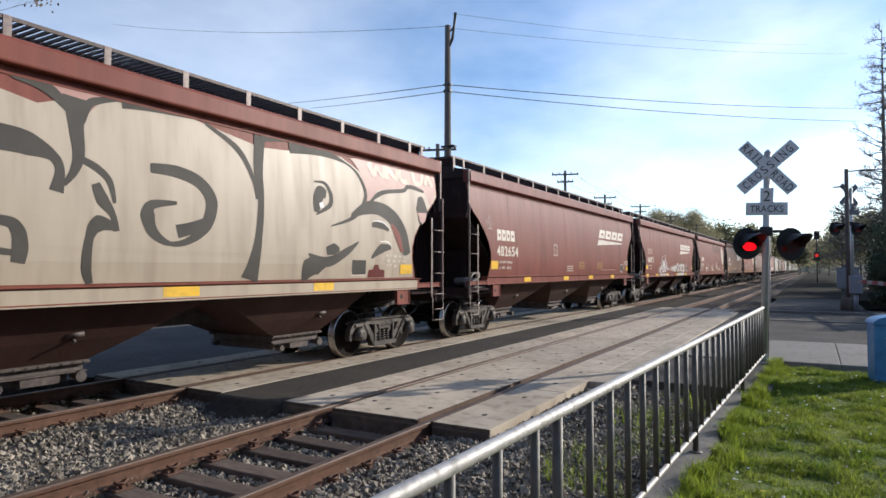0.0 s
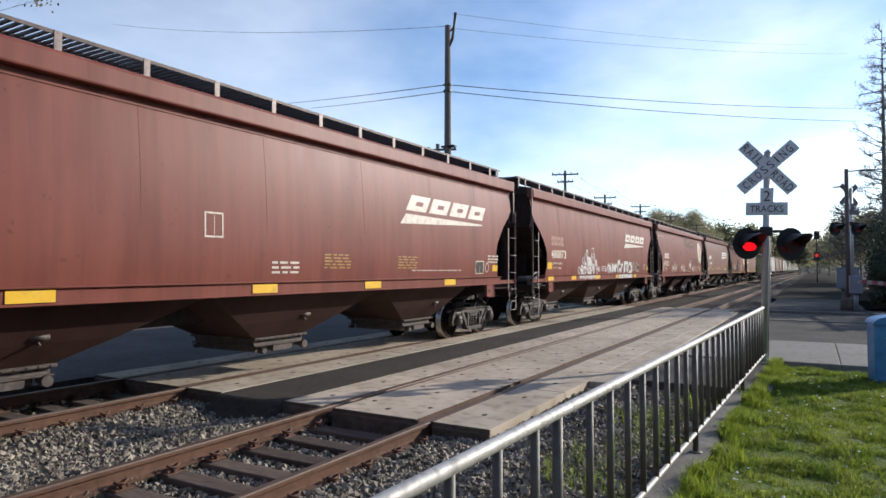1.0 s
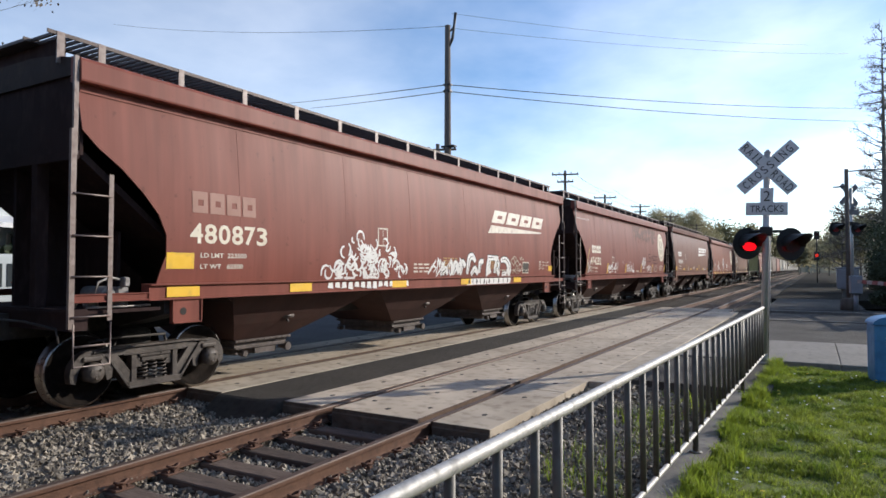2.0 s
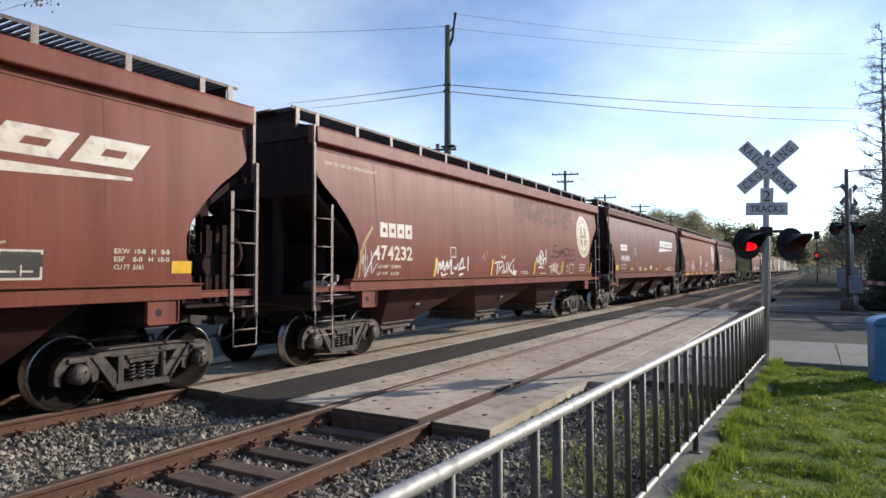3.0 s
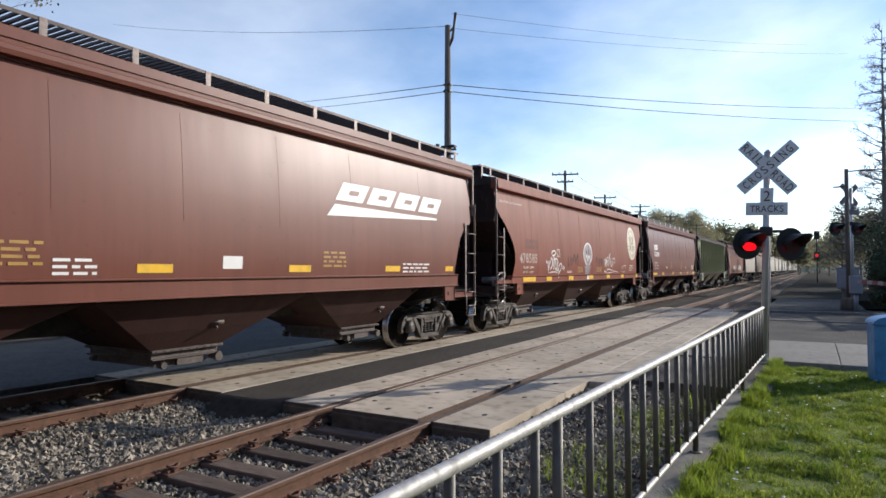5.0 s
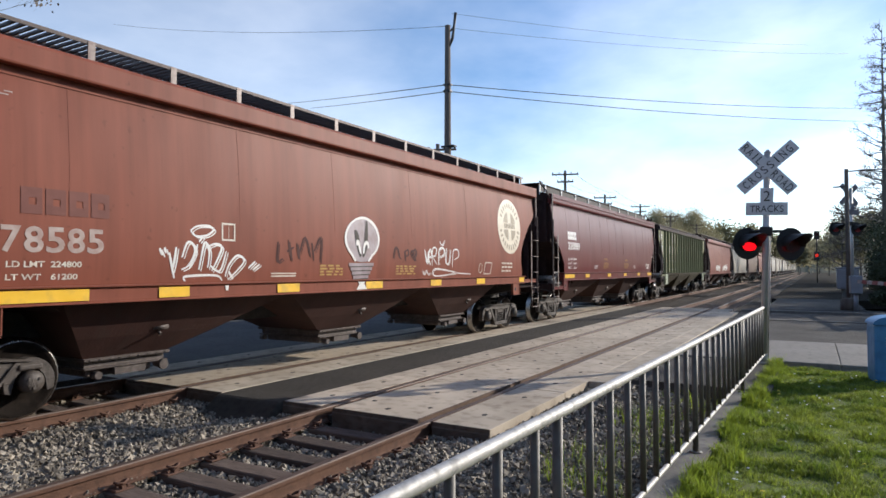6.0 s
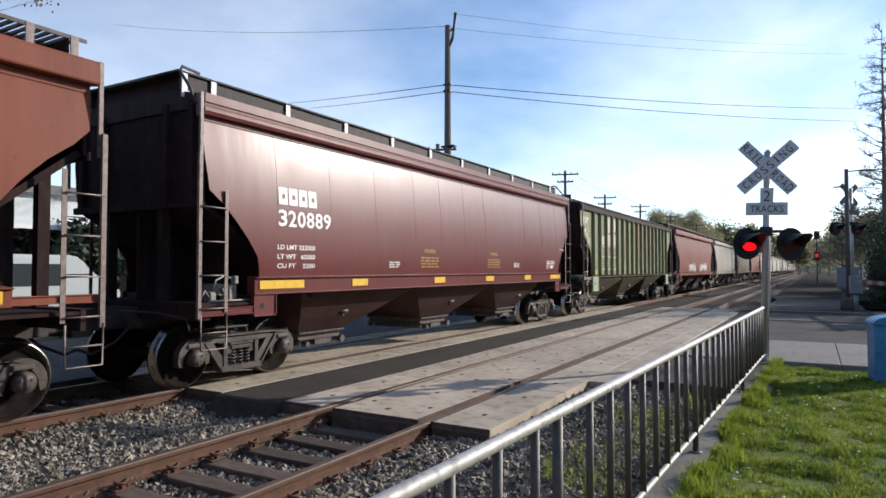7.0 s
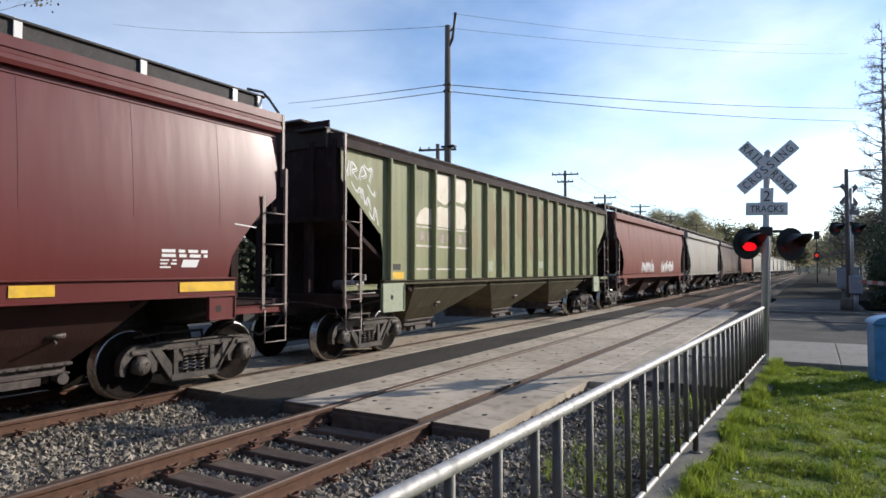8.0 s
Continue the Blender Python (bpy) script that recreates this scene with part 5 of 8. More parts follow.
def hopper_car(label, kind, L, paint, front, strips=(), chord_paint=None):
    """A covered hopper car; front: where its front ladder stands along the track at the start."""
    car = thing("covered_hopper_car", label, "freight car", "freight train", pose(FAR_TRACK, front + L / 2, 0))
    car["front"] = front
    p = M[paint]
    k = kind + str(L)
    o = CUTS[kind][-1][1]
    for s in (0, 180):
        turn = pose(0, 0, 0, 0, 0, s)
        put("side_sheet", shared("side" + k, side_sheet(kind, L)), p, car, "", turn)
        lift = pose(0, 0, 0.10) if kind == "tall" else pose(0, 0, 0)
        put("top_chord", shared("chord" + k, chord(kind, L)), M["dark_top"] if kind == "rib" else p, car, "", turn @ lift)
        # the ribbed car's sill gets the dark olive in place of its shadow
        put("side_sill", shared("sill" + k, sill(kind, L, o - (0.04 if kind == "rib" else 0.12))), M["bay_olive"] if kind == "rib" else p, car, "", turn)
        solid = paint == "maroon" or kind == "rib"
        drop = pose(0, 0, -0.20) if kind == "rib" else pose(0, 0, 0)
        board = put("running_board", shared(("solid" if solid else "board") + str(L), solid_board(L) if solid else running_board(L)), M["steel_dark" if solid else "grate"], car, "dark steel running board" if solid else "dark steel roof grating", turn @ lift @ drop)
        step = 1.5 if kind == "angle" else 1.12
        n = int((L - 0.6) / step)
        spots = [-L / 2 + 0.1] + [-L / 2 + 0.27 + 0.33 + (L - 1.2) * i / n for i in range(n + 1)] + [L / 2 - 0.1]
        for y in spots:
            put("roof_post", shared("roof_post", roof_post), M["white_new"] if paint == "maroon" else M["grate" if kind == "rib" else "rung"], board, "", pose(0, y, 0))
        put("end_platform", shared("end_platform", end_platform), M["grate"], car, "dark grating over the car end", turn @ pose(0, -L / 2, 0) @ lift)
        for x in (-1.545, 1.545):
            put("corner_post", shared("corner_post", lambda bm: box(bm, -0.018, 0.018, 0.01, 0.06, 3.0, 4.12)), M["rung"], car, "", turn @ pose(x * 1.015, -L / 2, 0))
        # ends darkened to stand for the shade between the cars
        put("end_frame", shared("end" + kind, end_frame(kind)), M["end_shade"], car, "end darkened for shade, with a sloping floor sheet", turn @ pose(0, -L / 2, 0))
        put("coupler", shared("coupler", coupler), M["steel_dark"], car, "", turn @ pose(0, -L / 2 - 0.02, 0))
        for y in (-L / 2, L / 2):
            flip = 1 if y < 0 else -1
            m = turn @ pose(0, y if flip > 0 else y - 0.45, 0)
            steel = M["rung"]
            lad = put("ladder", shared("outer_stile", outer_stile), steel, car, "", turn @ pose(0, y, 0))
            put("stile", shared("inner_stile", inner_stile), steel, lad, "", pose(0, flip * 0.45, 0))
            for z in (1.18, 1.63, 2.09, 2.56):
                put("rung", shared("rung", rung), steel, lad, "", pose(0, 0 if flip > 0 else -0.445, z))
            put("sill_step", shared("sill_step", sill_step), M["rung"], car, "", m)
            tab = put("bolster_tab", shared("tab" + kind, lambda bm: bolster_tab(bm, kind)), M["dim_green"] if kind == "rib" else p, car, "", turn @ pose(0, y + flip * (1.20 if kind in ("tall", "angle") else 1.53), 0))
            put("jacking_hole", shared("jacking_hole", jacking_hole), M["hole"], tab, "dark disc painted as a shaded hole")
            put("end_beam", shared("end_beam" + kind + str(flip), lambda bm: (join(bm, from_build(end_beam(kind)), Matrix.Scale(flip, 4, (0, 1, 0))))), p, car, "", turn @ pose(0, y, 0))
    put("roof", shared("roof" + k, roof(L)), M["dark_top"], car, "dark brown roof", lift)
    put("roof_hatch", shared("hatch" + k, hatch(L)), p, car, "long trough hatch", lift)
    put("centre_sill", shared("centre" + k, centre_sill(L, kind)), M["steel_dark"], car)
    put("brake_gear", shared("brake", brake_gear), M["pipe"], car, "pipes and brake valve", pose(0, -L / 2, 0))
    third = (L - 2 * 1.9) / 3
    for i in range(3):
        y0 = -L / 2 + 1.9 + third * i
        c = (i - 1) * 0.272 * L
        a, b = y0 + 0.02, y0 + third - 0.02
        if i == 0:
            a = c - 1.25
        if i == 2:
            b = c + 1.25
        bay = put("hopper_bay", shared("bay%d" % i + k, hopper_bay(a, b, c - 0.6, c + 0.6)), M["bay_olive" if kind == "rib" else "bay"], car, "sloping hopper bay, dirty and darkened for shade")
        put("outlet_gate", shared("gate", outlet_gate), M["gate_steel"], bay, "steel outlet gate", pose(0, c, 0))
        put("bay_valve", shared("bay_valve", bay_valve), M["gate_steel"], bay, "bracket on the hopper's side", pose(0, c + 0.25, 0))
    if kind == "rib":
        for s in (0, 180):
            for i in range(17):
                put("rib", shared("rib", lambda bm: rounded_box(bm, RIB_X - 0.005, WIDE + 0.002, -0.038, 0.038, 1.50, 3.89, 0.012)), p, car, "", pose(0, 0, 0, 0, 0, s) @ pose(0, -L / 2 + 1.45 + i * (L - 2.9) / 16, 0))
    if kind == "round":
        for i in range(1, 7):
            y = -L / 2 + L * i / 7 + 0.11 * (i % 3)
            put("weld_seam", shared("weld_seam", weld_seam), p, car, "", pose(0, y, 0))
    reach = truck_reach(kind)
    truck(car, -L / 2 + reach)
    truck(car, L / 2 - reach)
    if strips:
        z0, z1, x, spans = strips
        for a, ln in spans:
            flat_part("reflective_strip", [(a, z0), (a + ln, z0), (a + ln, z1), (a, z1)], M["yellow"], car, L, "yellow reflective strip", x=x)
    return car


def flat_part(name, pts, material, car, L, label="", lift=0.005, x=None):
    """A painted outline (distance from the front ladder, height) laid on the car's side sheet."""
    bm = bmesh.new()
    bm.faces.new([bm.verts.new((0, u, z)) for u, z in pts])
    if x is None:
        top, low = max(p[1] for p in pts), min(p[1] for p in pts)
        for k in range(1, int((top - low) / 0.25) + 1):
            bmesh.ops.bisect_plane(bm, geom=bm.verts[:] + bm.edges[:] + bm.faces[:], plane_co=(0, 0, low + 0.25 * k), plane_no=(0, 0, 1))
    for vv in bm.verts:
        vv.co = ((x if x is not None else side_x(vv.co.z)) + lift, vv.co.y - L / 2, vv.co.z)
    me = to_mesh(name, bm, False)
    for poly in me.polygons:
        if poly.normal.x < 0:
            poly.flip()
    return put(name, me, material, car, label)


def marking(text, u, z, height, width, material, car, L, name="lettering", label="painted white lettering", lift=0.004):
    if label == "painted car number" and len(text) > 1:
        for i, ch in enumerate(text):
            marking(ch, u + width * i / len(text), z, height, width / len(text) * 0.88, material, car, L, "digit", label, lift)
        return None
    me = letters(text, height, width, 0.022)
    for vv in me.vertices:
        vv.co = (side_x(z + vv.co.y) + lift, u + vv.co.x - L / 2, z + vv.co.y)
    return put(name, me, material, car, label)


def spline(pts, closed=False, n=6):
    """Catmull-Rom points through the given ones."""
    out, m = [], len(pts)
    for i in range(m if closed else m - 1):
        p = [Vector(pts[(i + d) % m] if closed else pts[min(max(i + d, 0), m - 1)]) for d in (-1, 0, 1, 2)]
        for k in range(n):
            t = k / n
            out.append(0.5 * (2 * p[1] + (p[2] - p[0]) * t + (2 * p[0] - 5 * p[1] + 4 * p[2] - p[3]) * t * t + (3 * p[1] - p[0] - 3 * p[2] + p[3]) * t ** 3))
    if not closed:
        out.append(Vector(pts[-1]))
    return out


def stroke(name, pts, widths, material, car, L, label="", lift=0.009, n=6, x=None):
    """A painted brush stroke on the side sheet, thick and thin along its way."""
    c = spline(pts, n=n)
    bm = bmesh.new()
    left, right = [], []
    for i, q in enumerate(c):
        d = (c[min(i + 1, len(c) - 1)] - c[max(i - 1, 0)]).normalized()
        t = i / (len(c) - 1) * (len(widths) - 1)
        a = int(min(t, len(widths) - 2))
        w = widths[a] + (widths[a + 1] - widths[a]) * (t - a)
        for side, lst in ((1, left), (-1, right)):
            e = q + Vector((-d.y, d.x)) * w * side
            lst.append(bm.verts.new(((side_x(e.y) if x is None else x) + lift, e.x - L / 2, e.y)))
    for i in range(len(c) - 1):
        bm.faces.new((left[i], left[i + 1], right[i + 1], right[i]))
    return put(name, to_mesh(name, bm, False), material, car, label)


def tag(u, z, w, h, seed, material, car, L, width=0.018, label="quick spray-painted scrawl"):
    """An illegible scrawl: crowded jagged strokes of uneven height, a few loops and slashes."""
    r = random.Random(seed)
    n = max(4, int(w / 0.13))
    for i in range(n):
        a, d = u + w * i / n + r.uniform(-0.3, 0.3) * w / n, w / n * r.uniform(0.9, 1.7)
        lo, hi = z + h * r.uniform(-0.05, 0.25), z + h * r.uniform(0.6, 1.0)
        mid = (lo + hi) / 2
        kind = r.randrange(6)
        if kind == 0:
            pts = [(a, lo), (a + 0.25 * d, hi), (a + 0.5 * d, mid), (a + 0.75 * d, hi), (a + d, lo)]
        elif kind == 1:
            pts = [(a, hi), (a + 0.2 * d, lo), (a + 0.9 * d, mid)]
        elif kind == 2:
            pts = [(a + 0.6 * d, hi), (a, mid + 0.1 * h), (a + 0.7 * d, mid), (a + 0.1 * d, lo)]
        elif kind == 3:
            pts = [(a, lo), (a + 0.3 * d, hi), (a + 0.35 * d, mid), (a + 1.2 * d, mid + 0.05 * h)]
        elif kind == 4:
            pts = [(a, mid), (a + 0.4 * d, hi), (a + 0.8 * d, mid), (a + 0.4 * d, lo), (a + 0.05 * d, mid - 0.05 * h)]
        else:
            pts = [(a - 0.3 * d, lo - 0.1 * h), (a + 1.3 * d, hi)]
        pts = [(p + r.uniform(-0.1, 0.1) * d, max(1.56, q + r.uniform(-0.07, 0.07) * h)) for p, q in pts]
        wd = width * r.uniform(0.6, 1.15)
        stroke("scrawl", pts, [wd * 0.7, wd, wd * 0.8, wd * 0.4], material, car, L, label, 0.007 + 0.0005 * i, 3)
    if r.random() < 0.6:
        stroke("scrawl", [(u + 0.1 * w, max(1.57, z - 0.03)), (u + w * 0.5, max(1.59, z + 0.01)), (u + w * 0.9, max(1.57, z - 0.02))], [width * 0.3, width * 0.7, width * 0.3], material, car, L, label, 0.0065)


def brand_blocks(u, z, w, h, slant, material, car, L, swoosh=True):
    """Four slanted blocks, each open in its middle, over a long tapering wedge: the emblem as plain shapes."""
    for i in range(4):
        a, b = u + w * (i + 0.04) / 4, u + w * (i + 0.90) / 4
        c, d = a + (b - a) * 0.36, b - (b - a) * 0.28
        for p, q, lo, hi in ((a, b, 0.0, 0.34), (a, b, 0.62, 1.0), (a, c, 0.34, 0.62), (d, b, 0.34, 0.62)):
            flat_part("emblem_block", [(p + slant * lo, z + h * lo), (q + slant * lo, z + h * lo), (q + slant * hi, z + h * hi), (p + slant * hi, z + h * hi)], material, car, L, "plain emblem block")
    if swoosh:
        flat_part("emblem_wedge", [(u - 0.20, z - 0.29), (u + w - 0.1, z - 0.140), (u + w - 0.1, z - 0.100), (u + 0.02, z - 0.075)], material, car, L, "long tapering emblem wedge")


def round_emblem(u, z, r, car, L):
    """A round cream emblem with a cross and dark marks round its rim, as plain shapes."""
    flat_part("emblem_disc", [(u + r * math.cos(a), z + r * math.sin(a)) for a in (2 * math.pi * k / 40 for k in range(40))], M["cream_logo"], car, L, "round cream emblem disc", 0.005)
    for q in range(4):
        a0 = math.pi / 2 * q
        c, s = math.cos(a0 + math.pi / 4), math.sin(a0 + math.pi / 4)
        base = [(0.13, 0.11)] + [(0.54 * math.cos(t), 0.54 * math.sin(t)) for t in (radians(14 + 62 * k / 6) for k in range(7))]
        pts = [(u + r * (x * math.cos(a0) - y * math.sin(a0)), z + r * (x * math.sin(a0) + y * math.cos(a0))) for x, y in base]
        flat_part("emblem_quarter", pts, M["olive_logo"], car, L, "olive quarter of the emblem", 0.008)
    for k in range(26):
        a = 2 * math.pi * k / 26
        if k in (0, 13, 12, 1):
            continue
        ca, sa = math.cos(a), math.sin(a)
        pts = [(u + r * (d * ca - e * sa), z + r * (d * sa + e * ca)) for d, e in ((0.68, -0.055), (0.86, -0.055), (0.86, 0.035), (0.68, 0.035))]
        flat_part("emblem_mark", pts, M["olive_logo"], car, L, "dark bar on the emblem rim", 0.008)
    for k in range(7):
        a = u + r * (-0.46 + 0.135 * k)
        flat_part("emblem_mark", [(a, z - 0.07 * r), (a + 0.095 * r, z - 0.07 * r), (a + 0.095 * r, z + 0.10 * r), (a, z + 0.10 * r)], M["olive_logo"], car, L, "dark bar on the emblem", 0.011)


def small_print(u, z, w, rows, material, car, L, h=0.035, gap=0.075):
    """Lines too small to read, as plain bars."""
    r = random.Random(int(u * 100 + z * 10))
    for i in range(rows):
        a = u
        while a < u + w - 0.05:
            ln = r.uniform(0.08, 0.22)
            flat_part("print_bar", [(a, z - gap * i), (min(a + ln, u + w), z - gap * i), (min(a + ln, u + w), z - gap * i + h), (a, z - gap * i + h)], material, car, L, "small painted line")
            a += ln + 0.05


def boxed_panel(u, z, w, h, material, car, L):
    for a, b, c, d in ((u, z, u + w, z + 0.025), (u, z + h - 0.025, u + w, z + h), (u, z + 0.025, u + 0.025, z + h - 0.025), (u + w - 0.025, z + 0.025, u + w, z + h - 0.025), (u + w * 0.5, z + 0.04, u + w * 0.53, z + h - 0.04)):
        flat_part("panel_line", [(a, b), (c, b), (c, d), (a, d)], material, car, L, "thin painted panel line")


SILL_X = 1.613
# each car in turn, from the leading one
LONG, SHORT = 16.1, 15.0
car_a = hopper_car("brown covered hopper car under large cream graffiti", "round", LONG, "brown", -3.91, (1.36, 1.49, SILL_X, [(9.1, 0.55), (11.9, 0.5)]))
car_b = hopper_car("faded brown covered hopper car with white lettering", "round", LONG, "brown_b", 13.47,
                   (1.36, 1.49, SILL_X, [(3.3, 0.5), (6.6, 0.5), (9.3, 0.5), (12.2, 0.5)]))
car_c = hopper_car("brown covered hopper car with white scrawls low on its side", "round", LONG, "brown", 30.84,
                   (1.36, 1.49, SILL_X, [(1.2, 0.5), (3.4, 0.5), (6.2, 0.5), (9.0, 0.5), (12.0, 0.5)]))
car_d = hopper_car("patched brown covered hopper car with a round cream emblem", "round", LONG, "brown_d", 48.20)
car_e = hopper_car("satin brown covered hopper car with clean white numbers", "tall", SHORT, "brown_e", 65.74)
car_f = hopper_car("sunlit brown covered hopper car with emblem and scrawls", "round", 16.2, "brown_f", 82.0,
                   (1.36, 1.49, SILL_X, [(1.70, 0.94), (3.53, 0.45), (5.57, 0.48), (7.80, 0.52), (10.08, 0.45), (12.23, 0.45), (14.82, 0.33)]))
car_g = hopper_car("glossy maroon covered hopper car with white numbers", "angle", SHORT, "maroon", 99.54,
                   (1.42, 1.545, SILL_X, [(1.07, 0.95), (3.26, 0.45), (6.10, 0.46), (8.60, 0.46), (11.06, 0.46), (13.09, 0.90)]))
# brake gear takes the same shade-dark colour as the end frames
for car in (car_c, car_d):
    put("brake_stand", shared("brake_stand", brake_stand), M["end_shade"], car, "shade-dark posts, tank and brake wheel", pose(0, LONG / 2, 0) @ Matrix.Scale(-1, 4, (0, 1, 0)))
for s_ in (-1, 1):
    bm = bmesh.new()
    e = s_ * SHORT / 2
    tube(bm, [(1.12, e - s_ * 0.35, 4.52), (1.14, e - s_ * 0.05, 4.54), (1.2, e + s_ * 0.03, 4.44), (1.4, e + s_ * 0.03, 4.2), (1.52, e + s_ * 0.02, 3.95)], 0.022, 8)
    part("grab_iron", bm, M["steel_truck"], car_g, "bent pipe grab iron")
car_h = hopper_car("weathered green ribbed covered hopper car", "rib", 16.5, "green", 116.0)
y = 133.8
car_i = hopper_car("brown covered hopper car with white scrawls along its sill", "round", LONG, "brown", y)
CARS = [(car_a, LONG), (car_b, LONG), (car_c, LONG), (car_d, LONG), (car_e, SHORT), (car_f, 16.2), (car_g, SHORT), (car_h, 16.5), (car_i, LONG)]
y += LONG + 1.3
for i, (paint, kind, L, words) in enumerate([("grey", "round", LONG, "pale grey"), ("dull", "round", LONG, "dull brown"), ("brown_d", "round", LONG, "brown")]
                                            + [("grey", "angle" if k % 2 else "round", SHORT if k % 2 else LONG, "pale grey") for k in range(13)]):
    c = hopper_car(words + " covered hopper car farther down the train", kind, L, paint, y)
    CARS.append((c, L))
    y += L + 1.3

# --- markings: graffiti on the first car
L = LONG
flat_part("graffiti_field", [(0.3, 1.55), (14.95, 1.55), (14.86, 1.9), (14.86, 2.15), (14.97, 2.40), (15.18, 2.65), (15.44, 2.90), (15.72, 3.12), (15.92, 3.30), (15.94, 3.5), (13.4, 3.45), (12.7, 3.7), (10.8, 3.55), (9.6, 3.74), (8.2, 3.72), (7.6, 3.5), (6.6, 3.7), (4.5, 3.74), (2.5, 3.6), (0.3, 3.7)],
          M["cream"], car_a, L, "cream graffiti field", 0.006)
flat_part("graffiti_sill", [(0.3, 1.306), (15.05, 1.306), (15.05, 1.492), (0.3, 1.492)], M["cream"], car_a, L, "cream overspray on the sill", 0.003, SILL_X)
for pts, widths in (([(6.2, 3.10), (7.21, 3.07), (7.5, 3.04), (7.74, 2.95), (7.82, 2.80), (7.78, 2.56)], [0.06, 0.14, 0.13, 0.06, 0.05, 0.08]),
                    ([(8.03, 3.66), (8.01, 3.35), (8.03, 3.02), (7.98, 2.82), (7.86, 2.64)], [0.16, 0.09, 0.07, 0.05, 0.02]),
                    ([(7.35, 3.74), (7.7, 3.70), (7.95, 3.50)], [0.02, 0.07, 0.05]),
                    ([(8.55, 3.76), (8.2, 3.64), (8.06, 3.40)], [0.02, 0.05, 0.06]),
                    ([(8.03, 2.97), (8.24, 2.88), (8.39, 2.74), (8.45, 2.49)], [0.04, 0.045, 0.04, 0.02]),
                    ([(8.22, 2.70), (8.30, 2.52), (8.42, 2.36), (8.47, 2.16)], [0.05, 0.08, 0.04, 0.04]),
                    ([(8.46, 2.20), (8.26, 2.24), (8.15, 2.08), (8.12, 1.75), (8.17, 1.55)], [0.03, 0.10, 0.05, 0.06, 0.04]),
                    ([(6.4, 2.25), (7.2, 2.22), (7.38, 2.14), (7.42, 1.95), (7.40, 1.78)], [0.03, 0.05, 0.07, 0.08, 0.07]),
                    ([(6.3, 1.95), (7.0, 1.92), (7.4, 1.88)], [0.05, 0.04, 0.03]),
                    ([(8.93, 2.98), (9.31, 2.98), (9.66, 2.88), (9.85, 2.64), (9.76, 2.32), (9.5, 2.10), (9.2, 2.04), (8.96, 2.17), (8.88, 2.38), (8.95, 2.52), (9.30, 2.57)], [0.06, 0.08, 0.085, 0.10, 0.09, 0.05, 0.03, 0.07, 0.10, 0.06, 0.02]),
                    ([(9.74, 2.38), (9.52, 2.26), (9.30, 2.20)], [0.03, 0.08, 0.09]),
                    ([(8.58, 3.70), (8.96, 3.73), (9.68, 3.75)], [0.045, 0.03, 0.01]),
                    ([(9.8, 3.72), (10.35, 3.45), (10.62, 3.05), (10.68, 2.75)], [0.02, 0.05, 0.04, 0.02]),
                    ([(10.80, 3.72), (10.73, 3.2), (10.76, 2.75), (10.70, 2.18), (10.60, 1.75), (10.55, 1.56)], [0.11, 0.09, 0.06, 0.07, 0.12, 0.17]),
                    ([(10.82, 3.70), (11.35, 3.76)], [0.06, 0.02]),
                    ([(11.42, 3.66), (12.2, 3.70), (12.85, 3.60), (13.2, 3.40), (13.35, 3.05), (13.0, 2.66), (12.34, 2.45)], [0.10, 0.07, 0.02, 0.03, 0.05, 0.04, 0.01]),
                    ([(12.9, 2.66), (13.35, 2.84), (13.78, 2.86), (14.2, 2.72), (14.50, 2.42), (14.68, 2.0)], [0.03, 0.12, 0.13, 0.16, 0.18, 0.13]),
                    ([(13.5, 2.98), (13.75, 3.13), (14.05, 3.22), (14.62, 3.30), (14.87, 3.41), (15.42, 3.36)], [0.02, 0.05, 0.04, 0.04, 0.05, 0.03]),
                    ([(13.51, 2.54), (13.78, 2.55), (14.05, 2.47)], [0.04, 0.07, 0.03]),
                    ([(13.48, 1.92), (13.79, 2.10), (14.12, 2.14)], [0.02, 0.09, 0.04]),
                    ([(13.10, 2.21), (12.75, 2.02), (12.25, 1.84), (11.78, 1.96)], [0.01, 0.07, 0.09, 0.02]),
                    ([(12.22, 2.02), (12.42, 2.06), (12.56, 2.06)], [0.07, 0.10, 0.03]),
                    ([(11.78, 1.90), (11.85, 1.72), (11.95, 1.57)], [0.10, 0.24, 0.32]),
                    ([(15.26, 3.24), (15.29, 2.95), (15.22, 2.66)], [0.08, 0.23, 0.06])):
    stroke("graffiti_stroke", pts, widths, M["charcoal"], car_a, L, "dark charcoal graffiti outline")
stroke("graffiti_eye", [(11.95, 3.17), (12.22, 3.17), (12.36, 3.0), (12.34, 2.82), (12.14, 2.70), (11.97, 2.62)], [0.01, 0.03, 0.05, 0.05, 0.03, 0.01], M["charcoal"], car_a, L, "dark graffiti eye outline")
stroke("graffiti_pupil", [(11.99, 2.66), (12.02, 2.86), (12.10, 3.0), (12.24, 2.98)], [0.06, 0.11, 0.12, 0.07], M["charcoal"], car_a, L, "dark graffiti pupil", 0.010)
stroke("graffiti_glint", [(12.06, 2.78), (12.16, 2.80)], [0.04, 0.05], M["white_spray"], car_a, L, "white glint in the graffiti eye", 0.013)
flat_part("yellow_patch", [(14.44, 1.62), (14.85, 1.62), (14.87, 1.81), (14.44, 1.81)], M["yellow"], car_a, L, "yellow reflective patch", 0.013)
